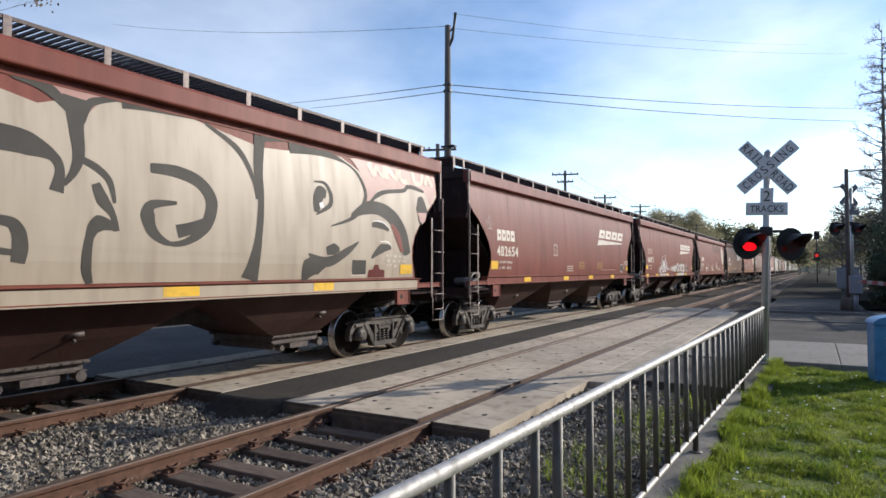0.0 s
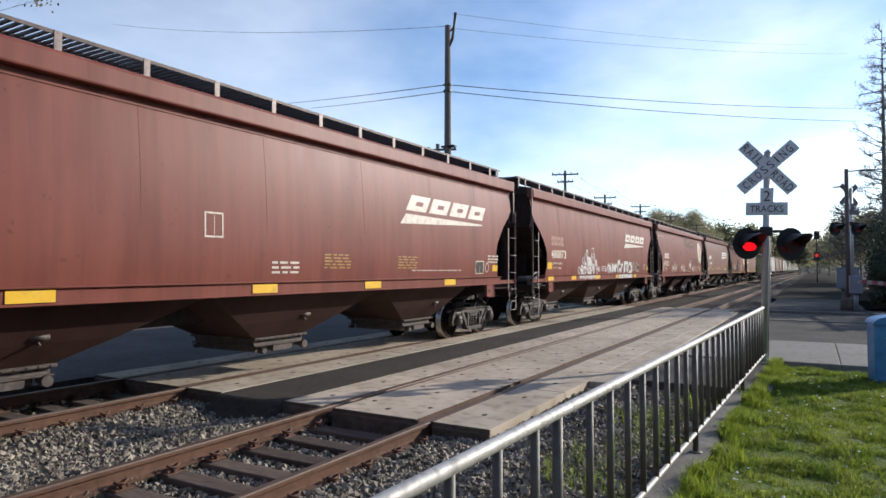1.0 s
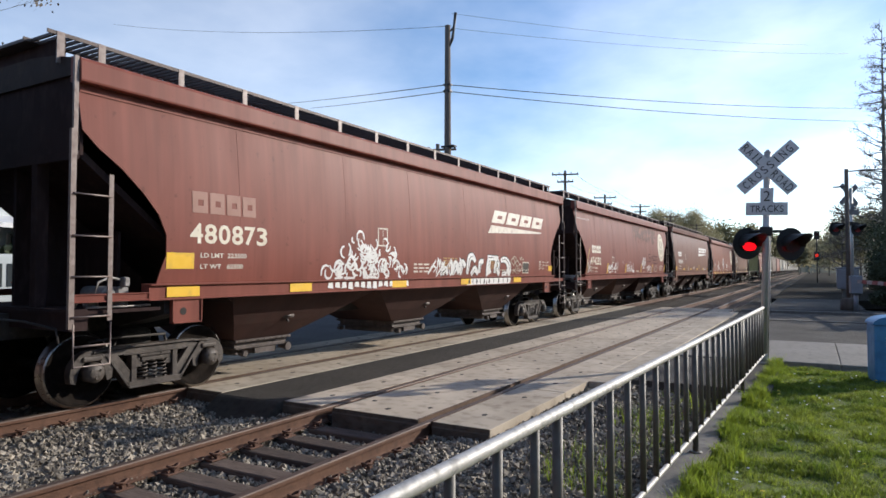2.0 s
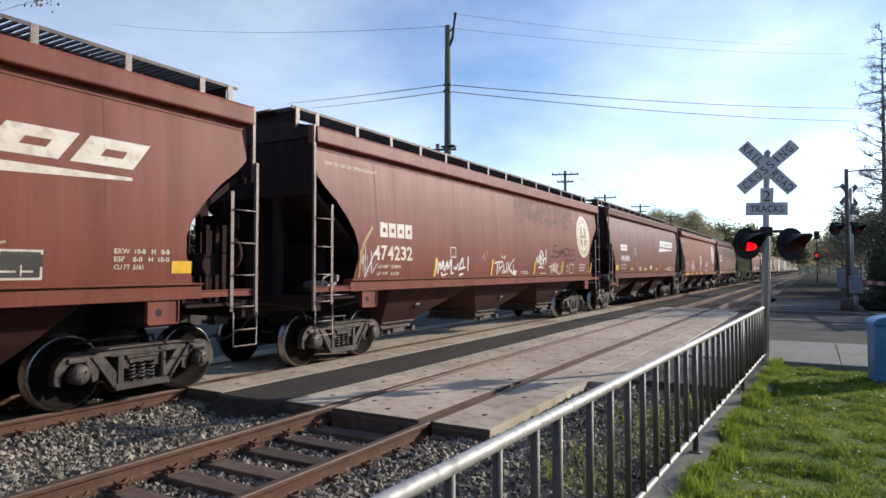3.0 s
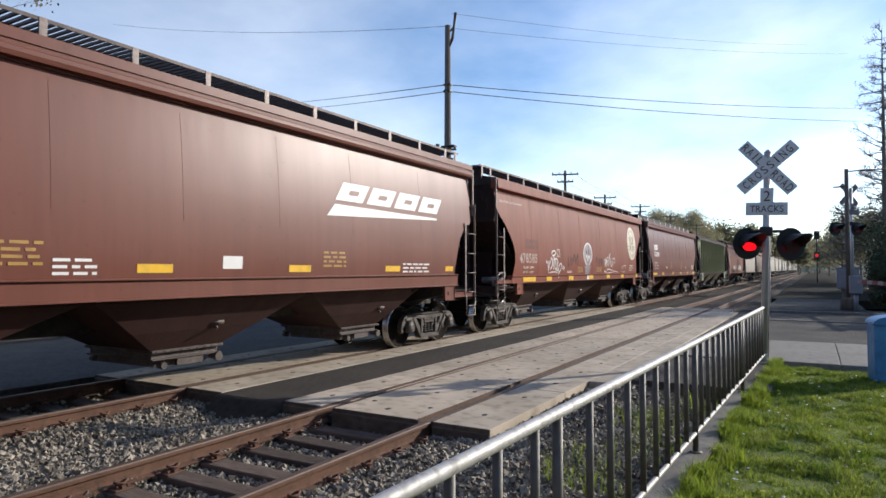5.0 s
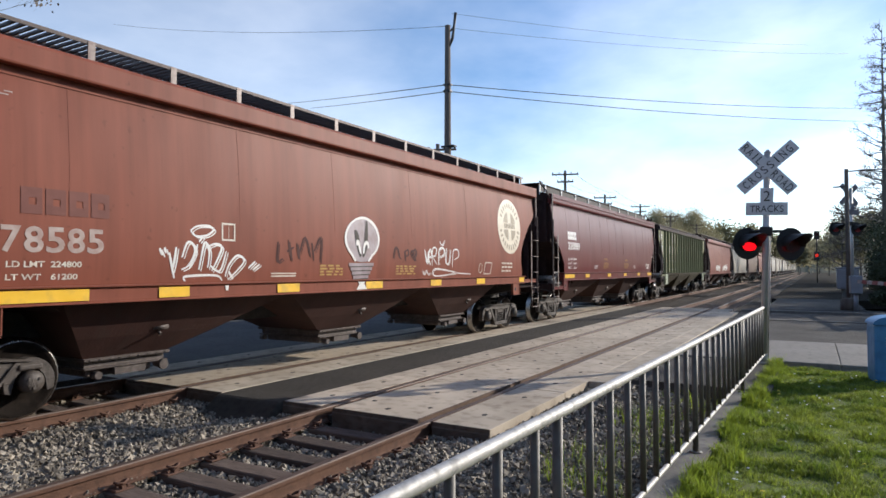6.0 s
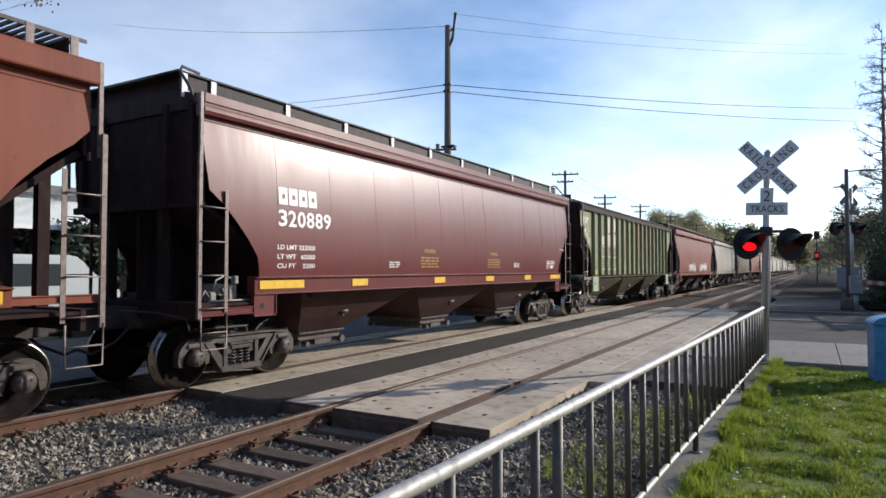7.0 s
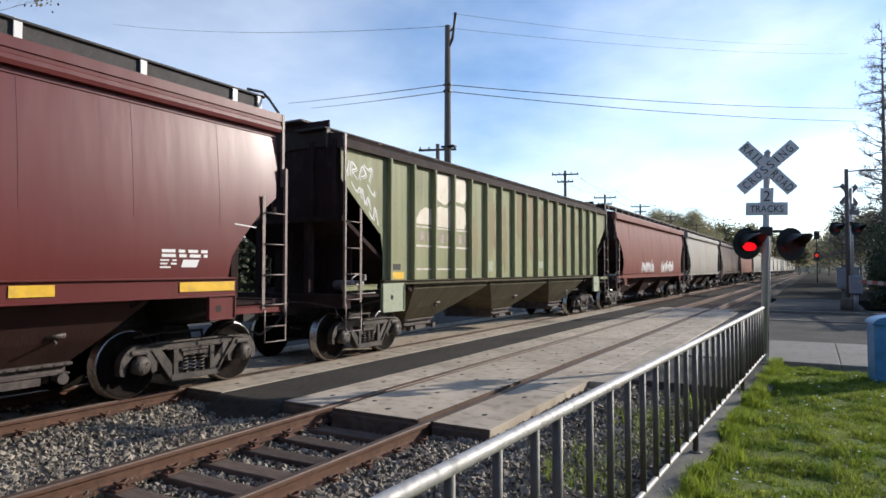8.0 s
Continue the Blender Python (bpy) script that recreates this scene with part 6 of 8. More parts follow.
for pts in ([(12.97, 3.72), (13.45, 3.77), (15.94, 3.77), (15.93, 3.36), (15.64, 3.08), (15.42, 3.38), (14.87, 3.44), (14.64, 3.33), (14.0, 3.25), (13.73, 3.20), (13.55, 3.02), (13.36, 2.92), (13.37, 3.23), (13.2, 3.54)],
            [(7.9, 3.5), (8.02, 3.2), (8.15, 3.5), (8.4, 3.74), (7.75, 3.74)]):
    flat_part("graffiti_patch", pts, M["pink"], car_a, L, "dusty pink graffiti patch", 0.008)
for pts in ([(13.52, 3.72), (13.65, 3.5), (13.76, 3.66), (13.95, 3.5), (14.03, 3.72)], [(14.08, 3.47), (14.1, 3.70), (14.42, 3.50), (14.44, 3.72)], [(14.54, 3.72), (14.58, 3.5), (14.91, 3.51)],
            [(15.02, 3.74), (15.08, 3.53), (15.32, 3.53), (15.42, 3.74)], [(15.5, 3.5), (15.62, 3.72), (15.78, 3.5)]):
    stroke("graffiti_letter", pts, [0.07, 0.05, 0.06], M["cream"], car_a, L, "cream graffiti letter", 0.012, 3)
stroke("graffiti_fill", [(14.15, 2.58), (14.34, 2.38), (14.50, 2.06)], [0.04, 0.09, 0.05], M["brown_d"], car_a, L, "dark red graffiti fill", 0.013)
stroke("graffiti_fill", [(15.28, 2.90), (15.28, 2.80), (15.24, 2.69)], [0.20, 0.15, 0.05], M["pink"], car_a, L, "pink graffiti fill", 0.013)
stroke("graffiti_outline", [(13.56, 2.62), (13.87, 2.61), (14.09, 2.49)], [0.006, 0.016, 0.006], M["white_spray"], car_a, L, "white graffiti highlight", 0.012)
stroke("graffiti_outline", [(13.75, 2.24), (14.0, 2.24), (14.14, 2.15)], [0.005, 0.014, 0.006], M["white_spray"], car_a, L, "white graffiti highlight", 0.012)
flat_part("panel", [(12.92, 1.62), (13.32, 1.62), (13.32, 1.88), (12.92, 1.88)], M["charcoal"], car_a, L, "dark stencil panel", 0.010)
boxed_panel(12.90, 1.60, 0.44, 0.30, M["white_mark"], car_a, L)
flat_part("red_label", [(13.39, 1.56), (13.93, 1.56), (13.91, 1.70), (13.75, 1.71), (13.70, 1.80), (13.58, 1.80), (13.54, 1.71), (13.41, 1.70)], M["maroon"], car_a, L, "dark red painted label", 0.010)
for i, words in enumerate(("EXW  10-8   H   8-8", "ESF    8-0   H  10-0", "CU FT  5161")):
    marking(words, 13.95, 1.94 - 0.095 * i, 0.062, (0.66, 0.66, 0.36)[i], M["white_mark"], car_a, L, lift=0.016)

for car, L, num, mat, wedge, dim in ((car_b, LONG, "482654", "white_mark", True, False), (car_c, LONG, "480873", "white_mark", True, True)):
    brand_blocks(1.58, 2.47, 1.15, 0.29, 0.0, M["white_mark" if not dim else "dim_mark"], car, L, False)
    marking(num, 1.55, 2.06, 0.27, 1.40, M["white_mark" if not dim else "cream_logo"], car, L, label="painted car number")
    marking("LD LMT  223500", 1.72, 1.87, 0.066, 0.80, M["white_mark"], car, L)
    marking("LT WT   62500", 1.72, 1.72, 0.066, 0.74, M["white_mark"], car, L)
    flat_part("yellow_patch", [(1.20, 1.72), (1.62, 1.72), (1.62, 1.93), (1.20, 1.93)], M["yellow"], car, L, "yellow reflective patch")
    brand_blocks(L - 5.42, 2.92, 3.55, 0.33, 0.25, M["white_mark"], car, L, True)
    flat_part("panel", [(L - 3.42, 1.60), (L - 3.00, 1.60), (L - 3.00, 1.90), (L - 3.42, 1.90)] if car is car_c else [(L - 2.35, 1.62), (L - 1.95, 1.62), (L - 1.95, 1.92), (L - 2.35, 1.92)], M["charcoal"], car, L, "dark consolidated stencil panel")
    boxed_panel(L - 3.44 if car is car_c else L - 2.36, 1.60, 0.44, 0.32, M["white_mark"], car, L)
    stroke("stencil_ring", [((L - 3.62 if car is car_c else L - 1.75) + 0.09 * math.cos(t), 1.76 + 0.11 * math.sin(t)) for t in (0.4 * k for k in range(17))], [0.01, 0.01], M["white_mark"], car, L, "stencilled ring")
    if car is car_b:
        small_print(L - 1.7, 2.03, 0.6, 3, M["white_mark"], car, L)
    flat_part("yellow_patch", [(L - 1.42, 1.66), (L - 1.12, 1.66), (L - 1.12, 1.82), (L - 1.42, 1.82)], M["yellow"], car, L, "yellow reflective patch")
    small_print(7.0, 1.80, 0.6, 3, M["white_mark"], car, L)
    small_print(8.2, 1.95, 0.7, 5, M["yellow_dim"], car, L, 0.024, 0.055)
    small_print(10.4, 1.95, 0.7, 5, M["yellow_dim"], car, L, 0.024, 0.055)
    boxed_panel(5.75, 2.15, 0.32, 0.35, M["white_mark"], car, L)
    small_print(10.9, 1.68, 2.2, 1, M["white_mark"], car, L, 0.02)
tag(0.98, 2.75, 0.4, 0.4, 7, M["dim_white"], car_b, LONG, 0.008)

L = LONG
for i, words in enumerate(("EXW  10-8   H   8-8", "ESF    8-0   H  10-0", "CU FT  5161")):
    marking(words, 13.90, 1.90 - 0.095 * i, 0.062, (0.74, 0.74, 0.38)[i], M["white_mark"], car_c, L)
tag(7.6, 1.58, 1.5, 0.4, 33, M["white_spray"], car_c, L, 0.03)
WHITE_SHAPES = (([(9.35, 1.60), (9.42, 1.95), (9.60, 2.02), (9.75, 1.90)], [0.05, 0.09, 0.08, 0.05]), ([(9.55, 1.58), (9.72, 1.72), (9.92, 1.60)], [0.06, 0.08, 0.05]),
                ([(9.98, 1.62), (10.0, 1.86), (10.18, 1.92)], [0.05, 0.08, 0.05]), ([(10.42, 2.0), (10.75, 2.0), (11.05, 1.99)], [0.07, 0.06, 0.07]), ([(10.50, 1.95), (10.46, 1.75), (10.52, 1.58)], [0.10, 0.11, 0.15]),
                ([(10.86, 1.62), (10.88, 1.82), (11.0, 1.93), (11.10, 1.80), (11.0, 1.70), (11.14, 1.58)], [0.06, 0.07, 0.06, 0.06, 0.05, 0.07]),
                ([(11.20, 1.94), (11.46, 1.97), (11.68, 1.85), (11.74, 1.68), (11.66, 1.58)], [0.05, 0.08, 0.11, 0.13, 0.15]), ([(11.3, 1.58), (11.45, 1.60), (11.6, 1.59)], [0.05, 0.06, 0.05]),
                ([(8.1, 1.60), (8.3, 1.72), (8.42, 1.60)], [0.04, 0.07, 0.04]), ([(8.6, 1.60), (8.75, 1.85), (8.95, 1.62)], [0.05, 0.08, 0.06]), ([(9.02, 1.62), (9.08, 1.88), (9.24, 1.78)], [0.06, 0.07, 0.05]))
for k, (pts, widths) in enumerate(WHITE_SHAPES):
    stroke("graffiti_edge", pts, [w + 0.026 for w in widths], M["charcoal"], car_c, L, "dark edge of a graffiti shape", 0.0035 + 0.0001 * k)
for k, (pts, widths) in enumerate(WHITE_SHAPES):
    stroke("graffiti_letter", pts, widths, M["white_spray"], car_c, L, "white graffiti shape", 0.006 + 0.0001 * k)
    inner = [(u + 0.02, z + 0.01) for u, z in pts[:-1]]
    if len(inner) > 1:
        stroke("graffiti_line", inner, [0.006, 0.012, 0.006], M["charcoal"], car_c, L, "thin dark line in the graffiti", 0.009 + 0.0001 * k)
r6 = random.Random(12)
for k in range(110):
    t, q = r6.uniform(0, math.pi), r6.random() ** 0.5
    u, z = 5.45 + 1.25 * q * math.cos(t) * (0.8 + 0.25 * math.sin(9 * t)), 1.58 + 0.72 * q * math.sin(t) * (0.9 + 0.2 * math.sin(7 * t))
    a, rr = r6.uniform(0, 6.28), r6.uniform(0.05, 0.13)
    turn_ = r6.uniform(1.5, 4.0)
    stroke("graffiti_curl", [(u + rr * math.cos(a + turn_ * j / 4), max(1.56, z + 1.1 * rr * math.sin(a + turn_ * j / 4))) for j in range(5)], [0.014, 0.024, 0.012], M["white_spray"], car_c, L, "white lacy spray line", 0.0035 + 0.00004 * k, 2)
for k in range(14):
    u = 4.3 + 0.18 * k
    flat_part("graffiti_sill", [(u, 1.36 + r6.uniform(0, 0.05)), (u + 0.14, 1.35 + r6.uniform(0, 0.05)), (u + 0.12, 1.49), (u + 0.02, 1.49)], M["white_spray"], car_c, L, "white graffiti running over the sill", 0.004, SILL_X)
for a, b in ((9.3, 10.3), (10.36, 11.76)):
    flat_part("graffiti_sill", [(a, 1.345), (b, 1.345), (b + 0.05, 1.49), (a - 0.03, 1.49)], M["white_spray"], car_c, L, "white graffiti running over the sill", 0.004, SILL_X)
    for k in range(5):
        c = a + (b - a) * (k + 0.25) / 5
        flat_part("graffiti_gap", [(c, 1.385 + 0.02 * (k % 2)), (c + 0.05, 1.365), (c + 0.09 - 0.05 * (k % 2), 1.43), (c + 0.06, 1.47), (c + 0.03, 1.48)], M["charcoal"], car_c, L, "black gap in the graffiti", 0.008, SILL_X)
for pts in ([(11.80, 1.73), (11.86, 1.95), (12.0, 2.0), (12.1, 1.9), (12.0, 1.82), (11.92, 1.9)], [(11.97, 1.72), (12.12, 1.70), (12.2, 1.80), (12.14, 1.9), (12.33, 1.95), (12.36, 1.85)],
            [(11.97, 1.60), (12.05, 1.68), (12.2, 1.62), (12.26, 1.58)], [(11.95, 2.02), (12.12, 2.06), (12.22, 1.96), (12.14, 1.88)], [(12.16, 1.84), (12.28, 1.80), (12.32, 1.66), (12.38, 1.58)], [(12.43, 2.05), (12.5, 1.98), (12.55, 2.06), (12.62, 1.98), (12.73, 2.0)]):
    stroke("graffiti_curl", pts, [0.012, 0.016, 0.012], M["cream"], car_c, L, "pale curling spray line", 0.011)
# emblem cars
for car, L, num in ((car_d, LONG, "474232"), (car_f, 16.2, "478585")):
    old = car is car_d
    brand_blocks(1.85 if old else 1.90, 2.33 if old else 2.30, 1.15 if old else 1.0, 0.28, 0.0, M["white_mark" if old else "ghost_mark"], car, L, False)
    marking(num, 1.66 if old else 1.50, 1.89, 0.28, 1.34, M["cream_logo" if old else "dim_white"], car, L, label="painted car number")
    marking("LD LMT  224800", 1.78, 1.735, 0.066, 0.78, M["white_mark"], car, L)
    marking("LT WT   61200", 1.78, 1.60, 0.066, 0.74, M["white_mark"], car, L)
    round_emblem(14.26, 2.87, 0.74, car, L)
    flat_part("panel", [(12.66, 1.60), (13.04, 1.60), (13.11, 1.88), (12.73, 1.88)], M["ghost_mark" if old else "brown_d"], car, L, "dark stencil panel", 0.004)
    for k in range(4):
        stroke("panel_line", [((12.66, 1.60), (13.04, 1.60), (13.11, 1.88), (12.73, 1.88))[k], ((13.04, 1.60), (13.11, 1.88), (12.73, 1.88), (12.66, 1.60))[k]], [0.012, 0.012], M["white_mark"], car, L, "thin painted panel line", 0.008, 1)
    stroke("stencil_ring", [(12.47 + 0.09 * math.cos(t), 1.74 + 0.11 * math.sin(t)) for t in (0.42 * k for k in range(16))], [0.009, 0.009], M["white_mark"], car, L, "stencilled ring", 0.008, 2)
    small_print(13.72, 1.85, 0.66, 3, M["white_mark"], car, L, 0.045, 0.1)
    small_print(0.35, 3.55, 1.5, 2, M["dim_white"], car, L, 0.014, 0.035)
for group, width, shade in (
        (([(3.98, 1.94), (3.96, 1.69)], [(4.03, 1.62), (4.08, 1.87), (4.17, 1.73), (4.24, 1.91), (4.29, 1.69)], [(4.17, 1.65), (4.24, 1.58), (4.44, 1.62)], [(4.33, 1.69), (4.42, 1.88), (4.47, 1.71)], [(4.49, 1.73), (4.60, 1.94), (4.62, 1.63), (4.75, 1.65)], [(4.74, 1.77), (4.84, 1.73), (4.94, 1.85)], [(4.97, 1.69), (5.04, 1.85), (5.14, 1.97), (5.18, 1.73)], [(4.94, 1.71), (5.30, 1.77)], [(5.41, 2.02), (5.41, 1.66)], [(5.01, 1.59), (5.20, 1.61)]), 0.030, "white_spray"),
        (([(6.86, 1.87), (7.20, 1.92)], [(7.05, 1.89), (7.05, 1.59)], [(7.12, 1.59), (7.17, 1.88), (7.35, 1.90), (7.32, 1.78), (7.17, 1.74), (7.42, 1.60)], [(7.44, 1.86), (7.47, 1.66), (7.63, 1.68), (7.63, 1.93)], [(7.31, 2.07), (7.38, 2.00)], [(7.45, 2.00), (7.55, 2.08)], [(7.69, 1.60), (7.75, 1.93)], [(8.12, 1.99), (7.79, 1.78), (7.99, 1.64), (8.24, 1.56), (8.12, 1.68), (8.07, 1.85)]), 0.022, "white_spray"),
        (([(10.79, 1.78), (11.12, 1.86)], [(10.97, 1.82), (11.00, 1.58)], [(11.08, 1.60), (11.12, 1.80), (11.19, 1.83), (11.23, 1.61)], [(11.07, 1.69), (11.23, 1.71)], [(11.27, 1.61), (11.28, 1.83), (11.40, 1.86), (11.40, 1.75), (11.28, 1.72), (11.45, 1.61)], [(11.48, 1.63), (11.51, 1.85)], [(11.64, 1.89), (11.47, 1.71), (11.61, 1.59), (11.77, 1.56), (11.88, 1.73), (11.84, 1.81), (11.76, 1.75)], [(11.13, 1.88), (11.19, 1.92)], [(11.26, 1.93), (11.30, 1.88)]), 0.020, "white_spray"),
        (([(6.11, 1.95), (6.21, 2.04), (6.32, 1.96), (6.16, 1.85)], [(6.33, 2.18), (6.28, 2.04), (6.38, 1.94)], [(6.45, 2.21), (6.44, 1.96)]), 0.008, "dim_white")):
    for k, pts in enumerate(group):
        if k % 2:
            stroke("tag_letter", [(u - 0.03, max(1.56, z - 0.02)) for u, z in pts], [width * 0.3, width * 0.5, width * 0.3], M[shade], car_d, LONG, "thin second line of a letter", 0.003 + 0.0002 * k, 4)
        stroke("tag_letter", pts, [width * 0.6, width, width * 0.8, width * 0.5], M[shade], car_d, LONG, "white spray-painted letter", 0.0035 + 0.0002 * k, 4)
tag(1.22, 1.58, 0.5, 0.62, 45, M["white_spray"], car_d, LONG, 0.015)
tag(1.3, 1.6, 0.4, 0.4, 50, M["cream"], car_d, LONG, 0.012)
tag(14.38, 1.60, 0.5, 0.13, 55, M["dim_white"], car_d, LONG, 0.009)
boxed_panel(4.56, 1.98, 0.26, 0.24, M["white_mark"], car_d, LONG)
flat_part("pale_label", [(8.07, 1.58), (8.28, 1.58), (8.31, 1.68), (8.10, 1.68)], M["white_new"], car_d, LONG, "small white label")
for u, z in ((8.62, 1.64), (8.66, 1.59), (10.04, 1.58)):
    flat_part("print_bar", [(u, z), (u + 0.5, z), (u + 0.5, z + 0.022), (u, z + 0.022)], M["white_mark"], car_d, LONG, "small painted line")
for pts in ([(9.86, 1.84), (9.84, 2.08), (9.97, 1.92), (10.06, 2.18), (10.09, 1.85)], [(10.13, 1.84), (10.17, 2.27), (10.33, 2.16), (10.18, 2.04), (10.36, 1.95), (10.13, 1.84)],
            [(10.40, 1.83), (10.38, 2.2)], [(10.36, 2.0), (10.62, 2.06)], [(10.58, 1.85), (10.62, 2.32)], [(9.98, 1.76), (10.2, 1.79), (10.38, 1.75)]):
    stroke("tag_letter", [(u - 0.10, z) for u, z in pts], [0.020, 0.028, 0.020], M["white_spray"], car_d, LONG, "white spray-painted letter", 0.012, 3)
for pts in ([(11.55, 2.46), (11.2, 2.45), (11.2, 2.28), (11.6, 2.27), (11.6, 2.12), (10.85, 2.10)], [(11.78, 2.15), (11.78, 2.36)], [(11.9, 2.15), (11.92, 2.38), (12.02, 2.25), (12.12, 2.38), (12.14, 2.15)],
            [(12.25, 2.02), (12.25, 2.38), (12.6, 2.36), (12.6, 2.18), (12.25, 2.2)], [(12.7, 2.15), (12.7, 2.36), (12.95, 2.36), (12.95, 2.16), (12.7, 2.15)], [(13.3, 2.36), (13.02, 2.35), (13.05, 2.22), (13.25, 2.2), (13.2, 2.02), (12.3, 2.02)]):
    stroke("tag_letter", pts, [0.022, 0.026, 0.022], M["dark_mark"], car_d, LONG, "dark angular spray letter", 0.011, 3)
for u in (3.87, 6.69, 9.56, 11.95, 15.02):
    stroke("yellow_slash", [(u, 1.56), (u + 0.07, 1.96)], [0.045, 0.045], M["yellow"], car_d, LONG, "yellow reflective slash")
stroke("yellow_slash", [(1.22, 1.58), (1.3, 2.1), (1.62, 2.5)], [0.03, 0.035, 0.03], M["yellow_dim"], car_d, LONG, "yellow overspray along the sheet's edge")
r5 = random.Random(9)
for i in range(150):
    u, zz = 8.3 + 4.9 * r5.random() ** 0.9, 3.70 - 0.58 * r5.random() ** 1.3
    if u > 12.6 and zz < 3.25:
        continue
    rx, rz = r5.uniform(0.03, 0.17), r5.uniform(0.04, 0.17)
    k0 = r5.random() * 50
    pts = []
    for k in range(20):
        a = 2 * math.pi * k / 20
        q = max(0.2, 1 + 1.1 * noise.noise((math.cos(a) * 1.9 + k0, math.sin(a) * 1.9, i)))
        pts.append((u + rx * q * math.cos(a), min(3.77, zz + rz * q * math.sin(a))))
    flat_part("paint_patch", pts, M["flaked" if i % 5 else "brown_f"], car_d, LONG, "dark patch of flaked paint" if i % 5 else "pale patch of flaked paint", 0.003 + 0.00003 * i)
for u in (1.75, 5.3, 7.0, 10.9, 12.35, 13.67, 15.0):
    stroke("seam_line", [(u, 2.2), (u + 0.015, 3.0), (u + 0.01, 3.76)], [0.002, 0.005, 0.004], M["dark_mark"], car_d, LONG, "dark weld seam", 0.008)

L = 16.2
for group, width, shade in (
        (([(3.54, 1.98), (3.58, 1.89)], [(3.61, 1.99), (3.63, 1.92)], [(3.68, 1.93), (3.72, 1.76), (3.77, 1.60)], [(3.78, 2.00), (3.76, 1.84), (3.73, 1.69)], [(3.87, 1.87), (3.94, 2.05), (4.02, 2.06), (4.07, 1.95), (3.98, 1.77), (3.87, 1.71)], [(3.99, 1.73), (4.07, 1.92), (4.11, 2.05)], [(4.14, 1.71), (4.22, 2.07), (4.30, 1.96), (4.28, 1.73)], [(4.25, 2.00), (4.39, 2.06), (4.51, 2.02), (4.44, 1.85), (4.35, 1.69)]), 0.019, "white_spray"),
        (([(4.32, 1.77), (4.49, 1.69), (4.59, 1.97)], [(4.59, 1.61), (4.64, 1.77), (4.79, 1.91), (4.92, 1.84), (4.79, 1.69), (4.64, 1.57)], [(4.64, 1.69), (4.74, 1.57)], [(5.00, 1.73), (5.13, 1.83)], [(5.09, 1.70), (5.22, 1.79)], [(3.94, 1.56), (3.94, 1.62), (4.42, 1.63), (4.54, 1.56)], [(4.00, 2.23), (4.11, 2.29), (4.29, 2.30), (4.37, 2.25), (4.25, 2.17), (4.07, 2.16), (4.00, 2.23)], [(4.19, 2.15), (4.13, 2.08)]), 0.017, "white_spray"),
        (([(9.85, 2.13), (9.95, 1.84), (10.00, 2.11)], [(10.03, 1.97), (10.13, 2.01), (10.08, 2.15), (9.99, 1.97), (10.08, 1.82)], [(10.16, 1.80), (10.18, 2.15), (10.34, 2.16), (10.30, 2.01), (10.18, 1.99), (10.37, 1.82)], [(10.43, 1.82), (10.45, 2.13), (10.63, 2.19), (10.68, 2.06), (10.48, 1.98)], [(10.77, 2.18), (10.74, 1.88), (10.89, 1.86), (10.95, 2.16)], [(11.05, 1.77), (11.09, 2.12), (11.29, 2.16), (11.34, 2.01), (11.14, 1.94)]), 0.017, "white_spray"),
        (([(9.79, 1.69), (9.86, 1.61), (9.95, 1.69), (10.01, 1.61), (10.13, 1.64)], [(11.24, 1.65), (10.31, 1.73), (10.31, 1.57), (11.24, 1.63)], [(11.24, 1.63), (11.98, 1.60)], [(10.48, 2.33), (10.55, 2.26), (10.63, 2.27), (10.70, 2.36)]), 0.013, "white_spray"),
        (([(5.59, 2.14), (5.57, 1.84), (5.69, 1.88)], [(5.81, 2.17), (5.87, 1.85)], [(5.78, 1.99), (5.93, 2.06)], [(6.00, 2.13), (6.04, 1.88)], [(6.06, 1.97), (6.19, 2.23), (6.30, 1.92)], [(6.35, 2.15), (6.40, 1.85)], [(6.41, 2.01), (6.57, 2.25), (6.55, 1.83)]), 0.022, "dark_mark"),
        (([(8.69, 1.93), (8.74, 2.11), (8.83, 2.13), (8.89, 1.97), (8.95, 1.94)], [(9.09, 2.08), (9.11, 1.88)], [(9.10, 2.07), (9.22, 2.10), (9.22, 2.00), (9.13, 1.98)], [(9.29, 2.01), (9.35, 2.09), (9.41, 2.05), (9.32, 1.95)], [(9.38, 2.08), (9.50, 2.12), (9.50, 2.02), (9.41, 1.92), (9.52, 1.92)]), 0.024, "dark_mark")):
    for k, pts in enumerate(group):
        if k % 3 != 2:
            stroke("scrawl", [(u + 0.035, max(1.56, z - 0.022)) for u, z in pts], [width * 0.3, width * 0.55, width * 0.4], M[shade], car_f, L, "thin second line of a scrawl", 0.003 + 0.0002 * k, 4)
        stroke("scrawl", pts, [width * 0.6, width, width * 0.9, width * 0.5], M[shade], car_f, L, "pale spray-painted scrawl" if shade == "white_spray" else "dark scrawl", 0.0035 + 0.0002 * k, 4)
flat_part("graffiti_drip", [(4.58, 1.42), (4.62, 1.42), (4.63, 1.49), (4.57, 1.49)], M["white_spray"], car_f, L, "white spray run on the sill", 0.004, SILL_X)
for z in (1.60, 1.64):
    flat_part("print_bar", [(5.46, z), (6.0, z), (6.0, z + 0.02), (5.46, z + 0.02)], M["white_mark"], car_f, L, "small painted line")
bulb = [(7.50, 1.86), (7.40, 1.97), (7.26, 2.12), (7.22, 2.30), (7.32, 2.48), (7.52, 2.61), (7.78, 2.65), (8.02, 2.57), (8.16, 2.42), (8.20, 2.24), (8.12, 2.07), (7.98, 1.96), (7.88, 1.86)]
